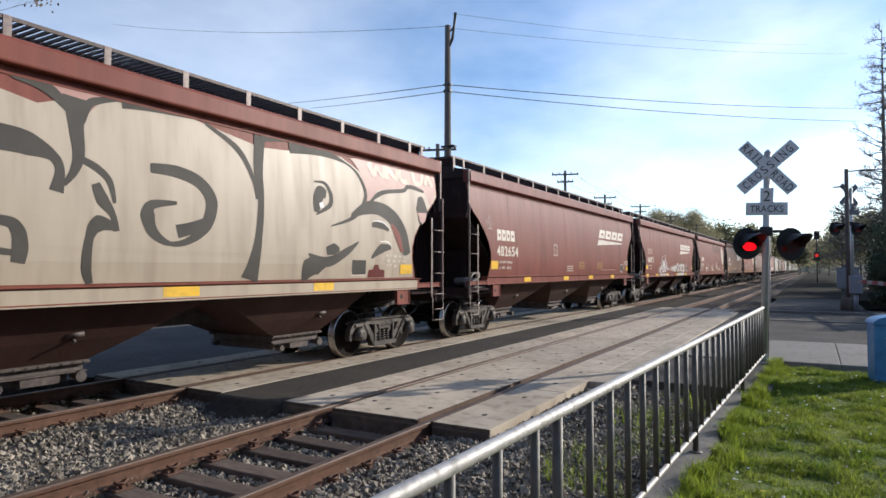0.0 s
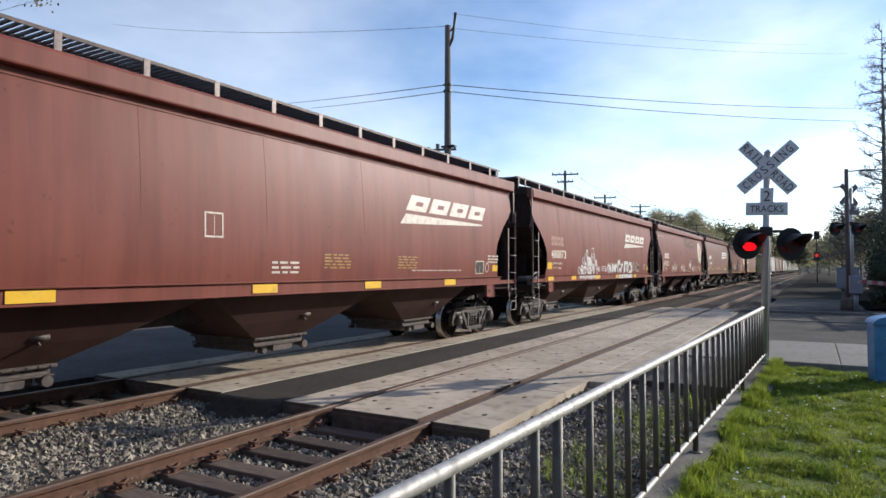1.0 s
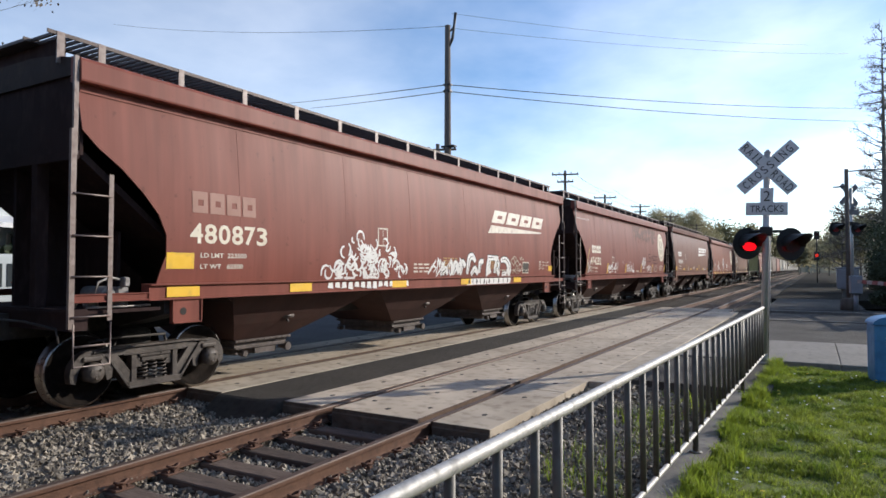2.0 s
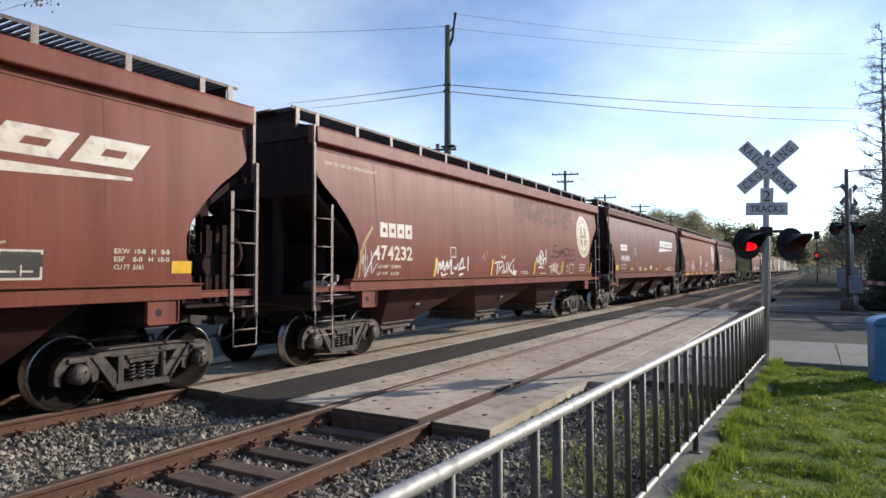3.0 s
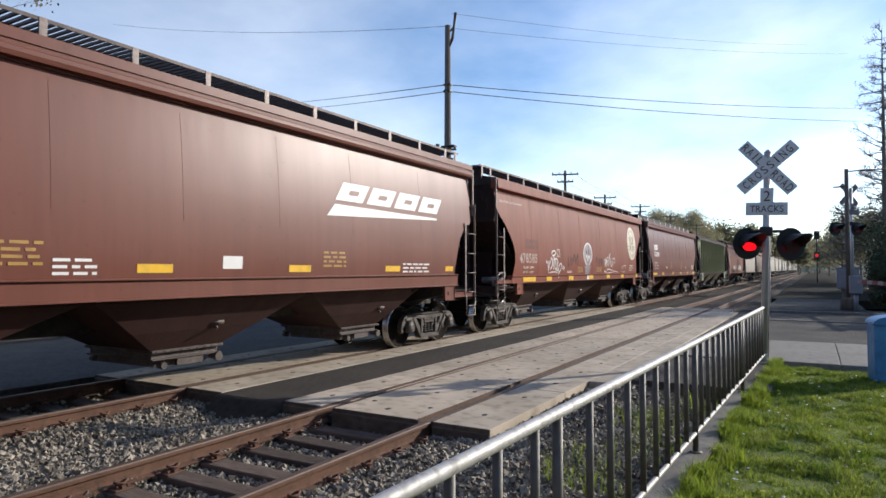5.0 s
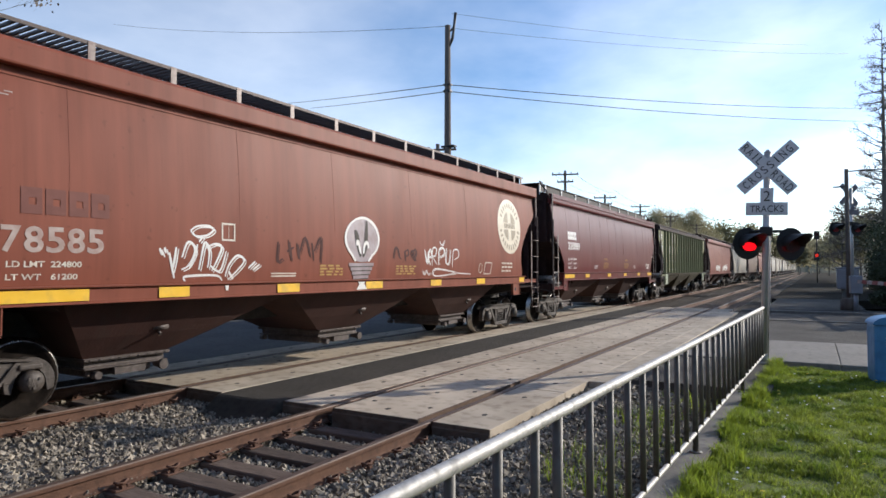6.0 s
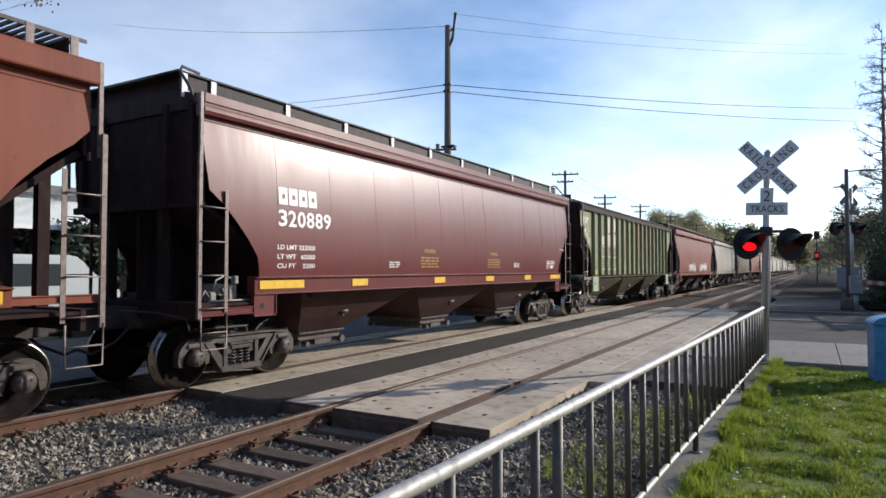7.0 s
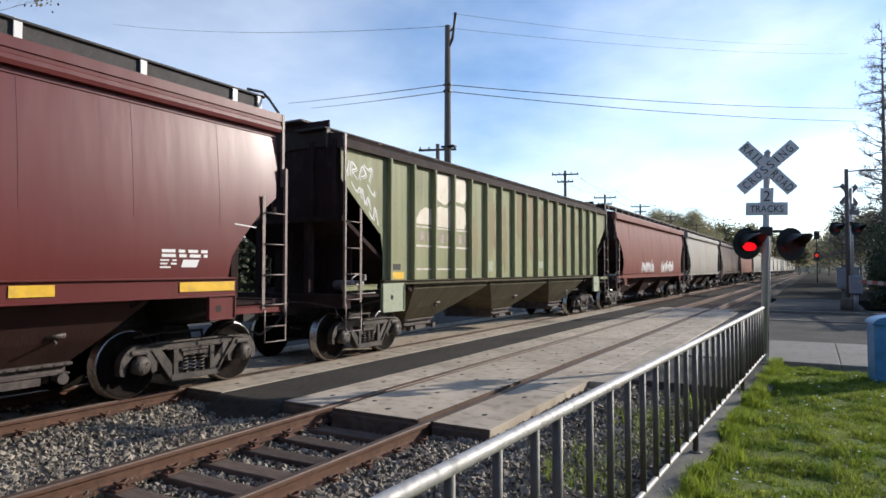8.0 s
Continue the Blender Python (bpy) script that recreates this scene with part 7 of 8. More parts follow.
flat_part("bulb_shape", [tuple(p) for p in spline(bulb, True, 3)], M["bulb_grey"], car_f, L, "silver spray-painted bulb", 0.006)
stroke("bulb_outline", bulb, [0.022, 0.030, 0.020, 0.032, 0.026, 0.020], M["white_spray"], car_f, L, "white spray outline of the bulb", 0.010)
stroke("bulb_shade", [(7.50, 2.42), (7.54, 2.30), (7.58, 2.14), (7.64, 1.94)], [0.02, 0.06, 0.05, 0.02], M["charcoal"], car_f, L, "dark spray mark", 0.012)
stroke("bulb_shade", [(7.84, 2.60), (7.82, 2.36), (7.78, 2.10), (7.72, 1.94)], [0.02, 0.045, 0.05, 0.02], M["charcoal"], car_f, L, "dark spray mark", 0.012)
for pts in ([(7.52, 2.14), (7.55, 2.22), (7.60, 2.14), (7.64, 2.0)], [(7.72, 2.0), (7.76, 2.16), (7.84, 2.20), (7.88, 2.1)]):
    stroke("bulb_filament", pts, [0.02, 0.035, 0.02], M["white_spray"], car_f, L, "white spray filament", 0.014)
for i in range(4):
    stroke("bulb_cap", [(7.32 + 0.045 * i, 1.795 - 0.075 * i), (8.04 - 0.045 * i, 1.805 - 0.075 * i)], [0.030, 0.030], M["bulb_grey"], car_f, L, "silver spray bar", 0.010)
    stroke("bulb_line", [(7.34 + 0.045 * i, 1.758 - 0.075 * i), (8.02 - 0.045 * i, 1.768 - 0.075 * i)], [0.008, 0.010], M["charcoal"], car_f, L, "thin dark spray line", 0.013)
flat_part("bulb_foot", [(7.52, 1.35), (7.84, 1.35), (7.74, 1.45), (7.78, 1.49), (7.56, 1.49), (7.60, 1.45)], M["white_spray"], car_f, L, "white spray foot on the sill", 0.004, SILL_X)
small_print(8.80, 1.76, 0.72, 4, M["yellow_dim"], car_f, L, 0.030, 0.05)
small_print(6.56, 1.76, 0.6, 4, M["yellow_dim"], car_f, L, 0.030, 0.05)
boxed_panel(4.51, 2.11, 0.24, 0.25, M["white_mark"], car_f, L)

# plain lettered cars
L = SHORT
brand_blocks(1.82, 2.52, 1.12, 0.27, 0.0, M["white_new"], car_e, L, False)
marking("490490", 1.81, 2.06, 0.26, 1.50, M["white_new"], car_e, L, label="painted car number")
marking("LD LMT  225000", 1.83, 1.87, 0.075, 0.82, M["white_new"], car_e, L)
marking("LT WT   61000", 1.83, 1.72, 0.075, 0.80, M["white_new"], car_e, L)
brand_blocks(L - 5.2, 2.92, 3.55, 0.33, 0.25, M["white_new"], car_e, L, True)
for u, ln in ((0.98, 0.43), (3.50, 0.47), (6.1, 0.5), (8.7, 0.5), (11.3, 0.5), (13.6, 0.35)):
    flat_part("yellow_patch", [(u, 1.67), (u + ln, 1.67), (u + ln, 1.78 if u > 2 else 1.90), (u, 1.78 if u > 2 else 1.90)], M["yellow"], car_e, L, "yellow reflective patch")
small_print(4.4, 1.98, 0.6, 4, M["yellow_dim"], car_e, L)
small_print(9.5, 1.98, 0.6, 4, M["yellow_dim"], car_e, L)
boxed_panel(4.25, 2.35, 0.25, 0.3, M["white_new"], car_e, L)
small_print(5.1, 1.80, 0.5, 3, M["white_new"], car_e, L)
flat_part("pale_label", [(7.4, 1.72), (7.75, 1.72), (7.75, 1.9), (7.4, 1.9)], M["white_new"], car_e, L, "small white label")
small_print(11.9, 1.8, 1.0, 3, M["white_new"], car_e, L)

brand_blocks(1.47, 2.72, 0.90, 0.27, 0.0, M["white_new"], car_g, L, False)
marking("320889", 1.47, 2.38, 0.26, 1.25, M["white_new"], car_g, L, label="painted car number")
for i, w in enumerate(("LD LMT 223500", "LT WT   62500", "CU FT    5200")):
    marking(w, 1.44, 2.02 - 0.145 * i, 0.075, 0.85, M["white_new"], car_g, L)
for u in (5.58, 8.75):
    marking("WARNING", u + 0.12, 2.06, 0.085, 0.46, M["yellow_dim"], car_g, L, label="yellow painted warning")
    small_print(u, 1.94, 0.72, 4, M["yellow_dim"], car_g, L, 0.03, 0.062)
small_print(4.42, 1.84, 0.38, 3, M["white_new"], car_g, L, 0.022, 0.045)
small_print(10.35, 1.86, 0.36, 3, M["white_new"], car_g, L, 0.022, 0.045)
small_print(12.83, 1.93, 0.70, 2, M["white_new"], car_g, L, 0.04, 0.06)
small_print(12.81, 1.82, 0.24, 3, M["white_new"], car_g, L, 0.022, 0.045)
flat_part("pale_label", [(13.12, 1.74), (13.36, 1.74), (13.40, 1.84), (13.15, 1.84)], M["white_new"], car_g, L, "small white label")
stroke("panel_line", [(14.0, 2.36), (14.40, 2.33)], [0.008, 0.008], M["white_new"], car_g, L, "thin painted line", 0.008, 2)
marking("JACK HERE", 1.10, 1.50, 0.03, 0.24, M["white_new"], car_e, L, lift=0.03)
for car, k in ((car_e, 0), (car_g, 1)):
    for u in ((1.46, 2.72, 4.02, 5.38, 6.45, 7.55, 8.65, 11.15, 12.45, 13.75) if k else (1.72, 3.38, 5.08, 6.76, 8.5, 10.3, 12.6)):
        put("weld_seam", shared("weld_seam", weld_seam), M["brown_e" if k == 0 else "maroon"], car, "", pose(0, u - SHORT / 2, 0))

# green car: worn pale patches between the ribs
L = 16.5
step = (L - 2.9) / 16


def rib_patch(pts, material, label, lift=0.004):
    flat_part("paint_patch", pts, material, car_h, L, label, lift, RIB_X)


def rib_rect(u0, u1, z0, z1, material, label, lift=0.004):
    rib_patch([(u0, z0), (u1, z0), (u1, z1), (u0, z1)], material, label, lift)


first = 1.45
bays_h = [(first + step * k + 0.045, first + step * (k + 1) - 0.045) for k in range(16)]
# a large worn emblem as plain pale shapes over three bays, with three thin lines below
c0, c1 = bays_h[1]
rib_patch([(c0 + 0.05, 2.68), (c1, 2.68), (c1, 3.02), (c0 + 0.5, 3.05), (c0 + 0.3, 2.96)], M["cream_logo"], "worn pale emblem shape")
c0, c1 = bays_h[2]
rib_patch([(c0, 2.66), (c1, 2.66), (c1, 3.22), (c1 - 0.15, 3.10), (c0 + 0.30, 3.12), (c0, 3.05)], M["cream_logo"], "worn pale emblem shape")
rib_patch([(c0, 3.85), (c0, 3.30), (c0 + 0.25, 3.22), (c0 + 0.5, 3.16), (c1, 3.30), (c1, 3.85)], M["cream_logo"], "worn pale emblem shape")
c0, c1 = bays_h[3]
rib_patch([(c0, 2.66), (c1 - 0.20, 2.66), (c1 - 0.10, 2.80), (c1 - 0.10, 3.02), (c1 - 0.22, 3.18), (c0, 3.20)], M["cream_logo"], "worn pale emblem shape")
rib_patch([(c0, 3.30), (c1 - 0.22, 3.26), (c1 - 0.06, 3.40), (c1 - 0.06, 3.70), (c1 - 0.2, 3.85), (c0, 3.85)], M["cream_logo"], "worn pale emblem shape")
for c0, c1 in bays_h[1:4]:
    for z, h in ((2.60, 0.035), (2.19, 0.045), (1.70, 0.035)):
        rib_rect(c0, c1, z, z + h, M["white_mark"], "worn white line", 0.005)
    for k in range(3):
        a = c0 + 0.06 + 0.24 * k
        rib_rect(a, a + 0.15, 2.30, 2.52, M["dim_white" if k % 2 else "olive_logo"], "faded stencil bar", 0.005)
rp = random.Random(31)
for k in (4, 5, 6, 7, 8, 9, 10, 11, 12, 13):
    c0, c1 = bays_h[k]
    for j in range(3 if k in (6, 7, 8, 11) else 2):
        u, z = rp.uniform(c0 + 0.15, c1 - 0.15), rp.uniform(2.2, 3.6)
        ru, rz = rp.uniform(0.14, 0.30), rp.uniform(0.25, 0.75)
        pts = []
        for i in range(16):
            t = 2 * math.pi * i / 16
            q = max(0.3, 1 + 0.8 * noise.noise((math.cos(t) * 1.6 + k, math.sin(t) * 1.6, j)))
            pts.append((min(c1, max(c0, u + ru * q * math.cos(t))), min(3.85, max(1.6, z + rz * q * math.sin(t)))))
        flat_part("paint_patch", pts, M["rust_wash"], car_h, L, "rusty worn patch between the ribs", 0.003 + 0.0004 * j, RIB_X)
rib_rect(bays_h[5][0] + 0.05, bays_h[5][0] + 0.45, 1.66, 1.92, M["dim_green"], "pale scuffed notice")
rib_rect(bays_h[9][0] + 0.15, bays_h[9][0] + 0.6, 1.75, 1.95, M["dim_green"], "pale scuffed notice")
rib_rect(1.58, 2.02, 1.52, 1.66, M["yellow"], "yellow reflective patch")
rib_rect(1.60, 1.90, 1.70, 1.82, M["charcoal"], "small dark notice")
for k, pts in enumerate(([(0.10, 3.66), (0.16, 3.42), (0.24, 3.68)], [(0.28, 3.40), (0.30, 3.66), (0.44, 3.56), (0.32, 3.50), (0.46, 3.38)], [(0.52, 3.36), (0.62, 3.62), (0.72, 3.48), (0.60, 3.42)],
                         [(0.66, 3.66), (0.80, 3.58), (0.92, 3.62), (0.84, 3.36)], [(0.30, 3.30), (0.46, 3.14), (0.56, 3.22), (0.60, 3.02)], [(0.62, 3.22), (0.72, 2.92), (0.80, 3.06), (0.88, 2.84)],
                         [(0.78, 3.30), (0.96, 3.12), (1.02, 3.20)], [(0.84, 2.80), (0.96, 2.66), (1.02, 2.90), (1.12, 2.56)])):
    stroke("scrawl", pts, [0.010, 0.017, 0.010], M["white_spray"], car_h, L, "white spray-painted scrawl", 0.004, 4, RIB_X)
    stroke("scrawl", [(u + 0.04, z - 0.03) for u, z in pts], [0.004, 0.009, 0.004], M["white_spray"], car_h, L, "white spray-painted scrawl", 0.0035, 4, RIB_X)
tag(4.5, 1.56, 2.6, 0.6, 61, M["white_spray"], car_i, LONG, 0.05)
tag(9.0, 1.56, 3.4, 0.65, 62, M["white_spray"], car_i, LONG, 0.06)

# ---------------------------------------------------------------- poles and wires


def utility_pole(m, height, arms, label):
    p = thing("utility_pole", label, "utility pole", "utility poles", m)
    bm = bmesh.new()
    tube(bm, [(0, 0, -0.6), (0, 0, height * 0.5), (0, 0, height)], [0.17, 0.14, 0.11], 12)
    part("shaft", bm, M["wood_pole"], p)
    for z, half in arms:
        bm = bmesh.new()
        rounded_box(bm, -half, half, -0.16, -0.04, z - 0.06, z + 0.06, 0.01)
        arm = part("crossarm", bm, M["wood_pole"], p)
        for k in (-0.92, -0.45, 0.45, 0.92):
            bm = bmesh.new()
            lathe(bm, [(z + 0.055, 0.02), (z + 0.09, 0.045), (z + 0.13, 0.03), (z + 0.17, 0.045), (z + 0.2, 0.02)], 8, "z")
            part("insulator", bm, M["black"], arm, "", pose(k * half, -0.1, 0))
    return p


main_pole = utility_pole(pose(-12.5, 21.9, 0), 11.45, (), "tall weathered wooden utility pole behind the train")
bm = bmesh.new()
tube(bm, [(0.10, 0, 10.6), (0.22, 0, 10.9), (0.30, 0, 11.4), (0.36, 0, 11.9)], [0.03, 0.06, 0.05, 0.06], 8)
tube(bm, [(0.12, 0, 11.2), (0.28, 0, 11.35)], 0.03, 8)
part("bracket", bm, M["black"], main_pole, "dark metal bracket at the top")
bm = bmesh.new()
rounded_box(bm, -0.16, 0.16, -0.12, 0.12, 8.75, 8.85, 0.02)
rounded_box(bm, -0.16, 0.16, -0.12, 0.12, 9.02, 9.10, 0.02)
rounded_box(bm, -0.25, 0.35, -0.14, 0.14, 6.55, 6.62, 0.02)
part("clamps", bm, M["black"], main_pole, "wire clamps")
for yy, hh in ((31.6, 8.95), (53.5, 10.35), (65.8, 9.5), (81.5, 9.9), (101, 10.0), (126, 10.2)):
    utility_pole(pose(-18.7, yy, 0, 0, 0, 20), hh, ((hh - 0.35, 1.15), (hh - 1.0, 0.7)) if yy != 31.6 else ((hh - 0.35, 1.1),), "wooden utility pole with crossarms beyond the train")


def wire(a, b, sag, r=0.012, label="dark cable strung between utility poles"):
    a, b = Vector(a), Vector(b)
    bm = bmesh.new()
    tube(bm, [a.lerp(b, t) - Vector((0, 0, sag * 4 * t * (1 - t))) for t in (k / 16 for k in range(17))], r, 6)
    tagged(part("overhead_wire", bm, M["wire"]), label, "wire", "overhead wires")


wire((-12.5, 21.9, 9.07), (3.06, 50, 12.31), 0.25, 0.016)
wire((-12.5, 21.9, 8.80), (3.05, 50, 11.45), 0.25, 0.016)
wire((-12.5, 21.9, 9.07), (-40, 41.6, 16.4), 0.05, 0.018)
wire((-12.5, 21.9, 8.80), (-40, 44.5, 16.6), 0.05, 0.018)
wire((-12.3, 21.9, 11.3), (2.19, 50, 16.1), 0.3, 0.006, "thin dark wire strung between poles")
wire((-12.3, 21.9, 11.9), (-0.1, 50, 17.1), 0.3, 0.006, "thin dark wire strung between poles")
wire((-12.3, 21.9, 11.4), (-40, 25.3, 18.0), 0.4, 0.008, "thin dark wire strung between poles")
for a, b in ((53.5, 65.8), (65.8, 81.5), (81.5, 101)):
    for k in (-0.9, 0.9):
        wire((-18.7 + k, a, 10.0), (-18.7 + k, b, 9.6), 0.3, 0.01)


# ---------------------------------------------------------------- trees and hedges
def branches(bm, start, way, length, r, depth, rnd, tips, spread=0.55):
    pts, rs = [start], [r]
    d = way.normalized()
    p = start
    for k in range(4):
        d = (d + Vector((rnd.uniform(-1, 1), rnd.uniform(-1, 1), rnd.uniform(-0.4, 0.7))) * 0.16).normalized()
        p = p + d * length / 4
        pts.append(p)
        rs.append(r * (1 - 0.17 * (k + 1)))
    tube(bm, pts, rs, 6 if depth > 1 else 4, False)
    if depth == 0:
        tips.append(p)
        return
    for k in range(rnd.choice((3, 4)) + (1 if depth > 2 else 0)):
        t = rnd.uniform(0.35, 1.0)
        i = min(int(t * 4), 3)
        q = pts[i].lerp(pts[i + 1], t * 4 - i)
        w = (d + Vector((rnd.uniform(-1, 1), rnd.uniform(-1, 1), rnd.uniform(-0.3, 0.6))) * spread * 1.5).normalized()
        branches(bm, q, w, length * rnd.uniform(0.5, 0.75), rs[i] * 0.55, depth - 1, rnd, tips, spread)
    tips.append(p)


def leaf_cloud(centres, per, spread, size, seed):
    r = np.random.default_rng(seed)
    c = np.repeat(np.array([tuple(p) for p in centres]), per, axis=0)
    n = len(c)
    c = c + r.normal(0, spread, (n, 3))
    a = r.normal(size=(n, 3))
    a /= np.linalg.norm(a, axis=1)[:, None]
    b = np.cross(a, r.normal(size=(n, 3)))
    b /= np.linalg.norm(b, axis=1)[:, None]
    s = r.uniform(*size, (n, 1))
    vs = np.stack([c - a * s, c + b * s * 0.55, c + a * s, c - b * s * 0.55], 1).reshape(-1, 3)
    return vs.tolist(), (4 * np.arange(n)[:, None] + np.array([[0, 1, 2, 3]])).tolist()


def tree(m, height, seed, leaf, label, depth=3, per=14, spread=0.5, size=(0.10, 0.22), trunk=0.03, wide=0.55):
    rnd = random.Random(seed)
    t = thing("tree", label, "tree", "trees", m)
    bm = bmesh.new()
    tips = []
    base = Vector((0, 0, -0.6))
    top = Vector((rnd.uniform(-0.3, 0.3), rnd.uniform(-0.3, 0.3), height * 0.4))
    tube(bm, [base, base.lerp(top, 0.5), top], [height * trunk, height * trunk * 0.75, height * trunk * 0.6], 9)
    for k in range(5):
        a = 2 * math.pi * k / 5 + rnd.random()
        branches(bm, base.lerp(top, rnd.uniform(0.65, 1.0)), Vector((math.cos(a) * wide * 1.1, math.sin(a) * wide * 1.1, rnd.uniform(0.6, 1.2))), height * rnd.uniform(0.25, 0.38), height * trunk * 0.42, depth - 1, rnd, tips, wide)
    branches(bm, top, Vector((0, 0, 1)), height * 0.35, height * trunk * 0.5, depth, rnd, tips, wide)
    part("trunk", bm, M["bark"], t, "bark-covered trunk and limbs")
    if leaf:
        me = bpy.data.meshes.new("crown")
        data = leaf_cloud(tips, per, spread, size, seed)
        me.from_pydata(data[0], [], data[1])
        put("crown", me, M[leaf], t, "loose crown of small leaves")
    return t


def shrub(m, w, d, h, seed, leaf, label, count=9000, size=(0.07, 0.16)):
    """A dense bush: stems and leaves thick near an uneven outer surface."""
    t = thing("shrub", label, "shrub", "shrubs", m)
    rnd = random.Random(seed)
    r = np.random.default_rng(seed)
    bm = bmesh.new()
    for k in range(7):
        tube(bm, [(rnd.uniform(-0.2, 0.2) * w, rnd.uniform(-0.2, 0.2) * d, -0.6), (rnd.uniform(-0.3, 0.3) * w, rnd.uniform(-0.3, 0.3) * d, h * 0.6)], [0.08, 0.03], 6)
    part("stems", bm, M["bark"], t)
    lumps = [(rnd.uniform(-0.38, 0.38) * w, rnd.uniform(-0.38, 0.38) * d, rnd.uniform(0.1, 0.8) * h, rnd.uniform(0.18, 0.32)) for k in range(16)]
    pts = []
    for k in range(count):
        lx, ly, lz, lr = lumps[k % len(lumps)]
        q = r.normal(size=3)
        q /= np.linalg.norm(q)
        q *= r.uniform(0.6, 1.05)
        pts.append((lx + q[0] * lr * w, ly + q[1] * lr * d, max(-0.5, lz + q[2] * lr * h)))
    data = leaf_cloud(pts, 1, 0.05, size, seed)
    me = bpy.data.meshes.new("foliage")
    me.from_pydata(data[0], [], data[1])
    put("foliage", me, M[leaf], t, "dense small leaves")
    return t


def sparse_tree(m, height, reach, seed, label, count=80, stout=1.0):
    """A tall bare tree: one straight trunk, short spreading limbs with many twigs and tufts of buds."""
    rnd = random.Random(seed)
    t = thing("tree", label, "tree", "trees", m)
    bm = bmesh.new()
    tips = []
    tube(bm, [(0, 0, -0.6), (0.05, 0, height * 0.45), (0.1, 0.05, height)], [height * 0.012, height * 0.008, 0.03], 8)
    for k in range(count):
        f = rnd.uniform(0.22, 0.99)
        a = rnd.uniform(0, 2 * math.pi)
        ln = reach * (1.15 - f) * rnd.uniform(0.5, 1.25)
        p = Vector((0.1 * f, 0, height * f))
        pts = [p]
        d = Vector((math.cos(a), math.sin(a), rnd.uniform(-0.1, 0.5)))
        for j in range(5):
            d = (d + Vector((rnd.uniform(-1, 1), rnd.uniform(-1, 1), rnd.uniform(-0.6, 0.9))) * 0.28).normalized()
            p = p + d * ln / 5
            pts.append(p)
        tube(bm, pts, [stout * q for q in (0.045, 0.036, 0.028, 0.022, 0.016, 0.010)], 5, False)
        for j in range(9):
            q = pts[rnd.randrange(1, 5)].lerp(pts[-1], rnd.random())
            w = (d + Vector((rnd.uniform(-1, 1), rnd.uniform(-1, 1), rnd.uniform(-0.7, 0.8)))).normalized()
            e = q + w * rnd.uniform(0.25, 0.75) * stout
            tube(bm, [q, q.lerp(e, 0.5) + Vector((0, 0, rnd.uniform(-0.06, 0.06))), e], [0.014 * stout, 0.010 * stout, 0.006 * stout], 4, False)
            if rnd.random() < 0.45:
                tips += [e, q.lerp(e, 0.6)]
    part("trunk", bm, M["bark"], t, "bare trunk and limbs")
    data = leaf_cloud(tips, 7, 0.09 * stout, (0.025 * stout, 0.055 * stout), seed)
    me = bpy.data.meshes.new("crown")
    me.from_pydata(data[0], [], data[1])
    put("crown", me, M["bud"], t, "tufts of buds on the twigs")
    return t


sparse_tree(pose(7.25, 90, 0), 30.0, 5.6, 3, "tall bare tree with tufted twigs beside the railway", 80, 1.8)
sparse_tree(pose(9.0, 98, 0), 25.0, 5.4, 5, "tall bare tree with tufted twigs beside the railway", 70, 1.8)
sparse_tree(pose(2.0, 62, 0), 6.6, 2.2, 6, "small bare tree with fine twigs beside the track", 45, 1.2)
tree(pose(-17.2, 4.9, 0), 10.9, 8, "bud", "budding tree beyond the tracks", 4, 22, 0.12, (0.03, 0.065), 0.016)
for i, (x, yy, w, d, h) in enumerate(((6.9, 47, 5, 6, 5.2), (9.5, 50, 6, 6, 6.0), (5.6, 58, 3.4, 8, 4.4), (8.0, 62, 7, 7, 7.0), (13, 46, 6, 6, 5.5), (4.3, 36.2, 3.6, 2.6, 1.9), (7.4, 37.0, 4.0, 2.8, 2.2))):
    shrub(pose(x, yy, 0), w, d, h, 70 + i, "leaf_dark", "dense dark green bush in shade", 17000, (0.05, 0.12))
for i, (x, yy, h, lf) in enumerate(((-34, 176, 15.5, "leaf_light"), (-33, 192, 17.5, "leaf_light"), (-30, 205, 16.5, "leaf_light"), (-32, 228, 16.5, "leaf_olive"),
                                    (-28, 250, 16.5, "leaf_olive"), (-24, 275, 17, "leaf_olive"), (-20, 300, 17, "leaf_light"), (-16, 325, 16, "leaf_olive"), (-12, 350, 14, "leaf_light"),
                                    (6.5, 120, 9, "leaf_light"), (10.5, 105, 10, "leaf_dark"), (5, 140, 9, "leaf_light"), (-8, 380, 13, "leaf_light"), (-4.0, 235, 10, "leaf_light"), (-1.5, 285, 12, "leaf_light"), (2.0, 300, 12, "leaf_olive"), (3.5, 200, 9, "leaf_light"), (-5, 330, 13, "leaf_light"))):
    tree(pose(x, yy, -0.3), h, 100 + i, lf, "leafy spring tree beside the railway" if lf != "leaf_dark" else "dark leafy tree beside the railway", 3, 18 if yy > 215 else 85, 1.1, (0.30, 0.7) if yy > 215 else (0.11, 0.26), 0.02)
# mostly out of view: hedges added to cast shade over gate and cabinet
for i, (x, yy, w, d, h) in enumerate(((9.0, 43, 6, 5, 8.5), (13, 39, 6, 5, 8.0), (10, 56, 6, 6, 9.0), (12, 72, 8, 9, 9.0), (9, 88, 6, 9, 8.0))):
    shrub(pose(x, yy, 0), w, d, h, 90 + i, "leaf_dark", "tall dark hedge, mostly out of view, added to shade the gate", 14000, (0.08, 0.18))
bm = bmesh.new()
n = 40
prev = None
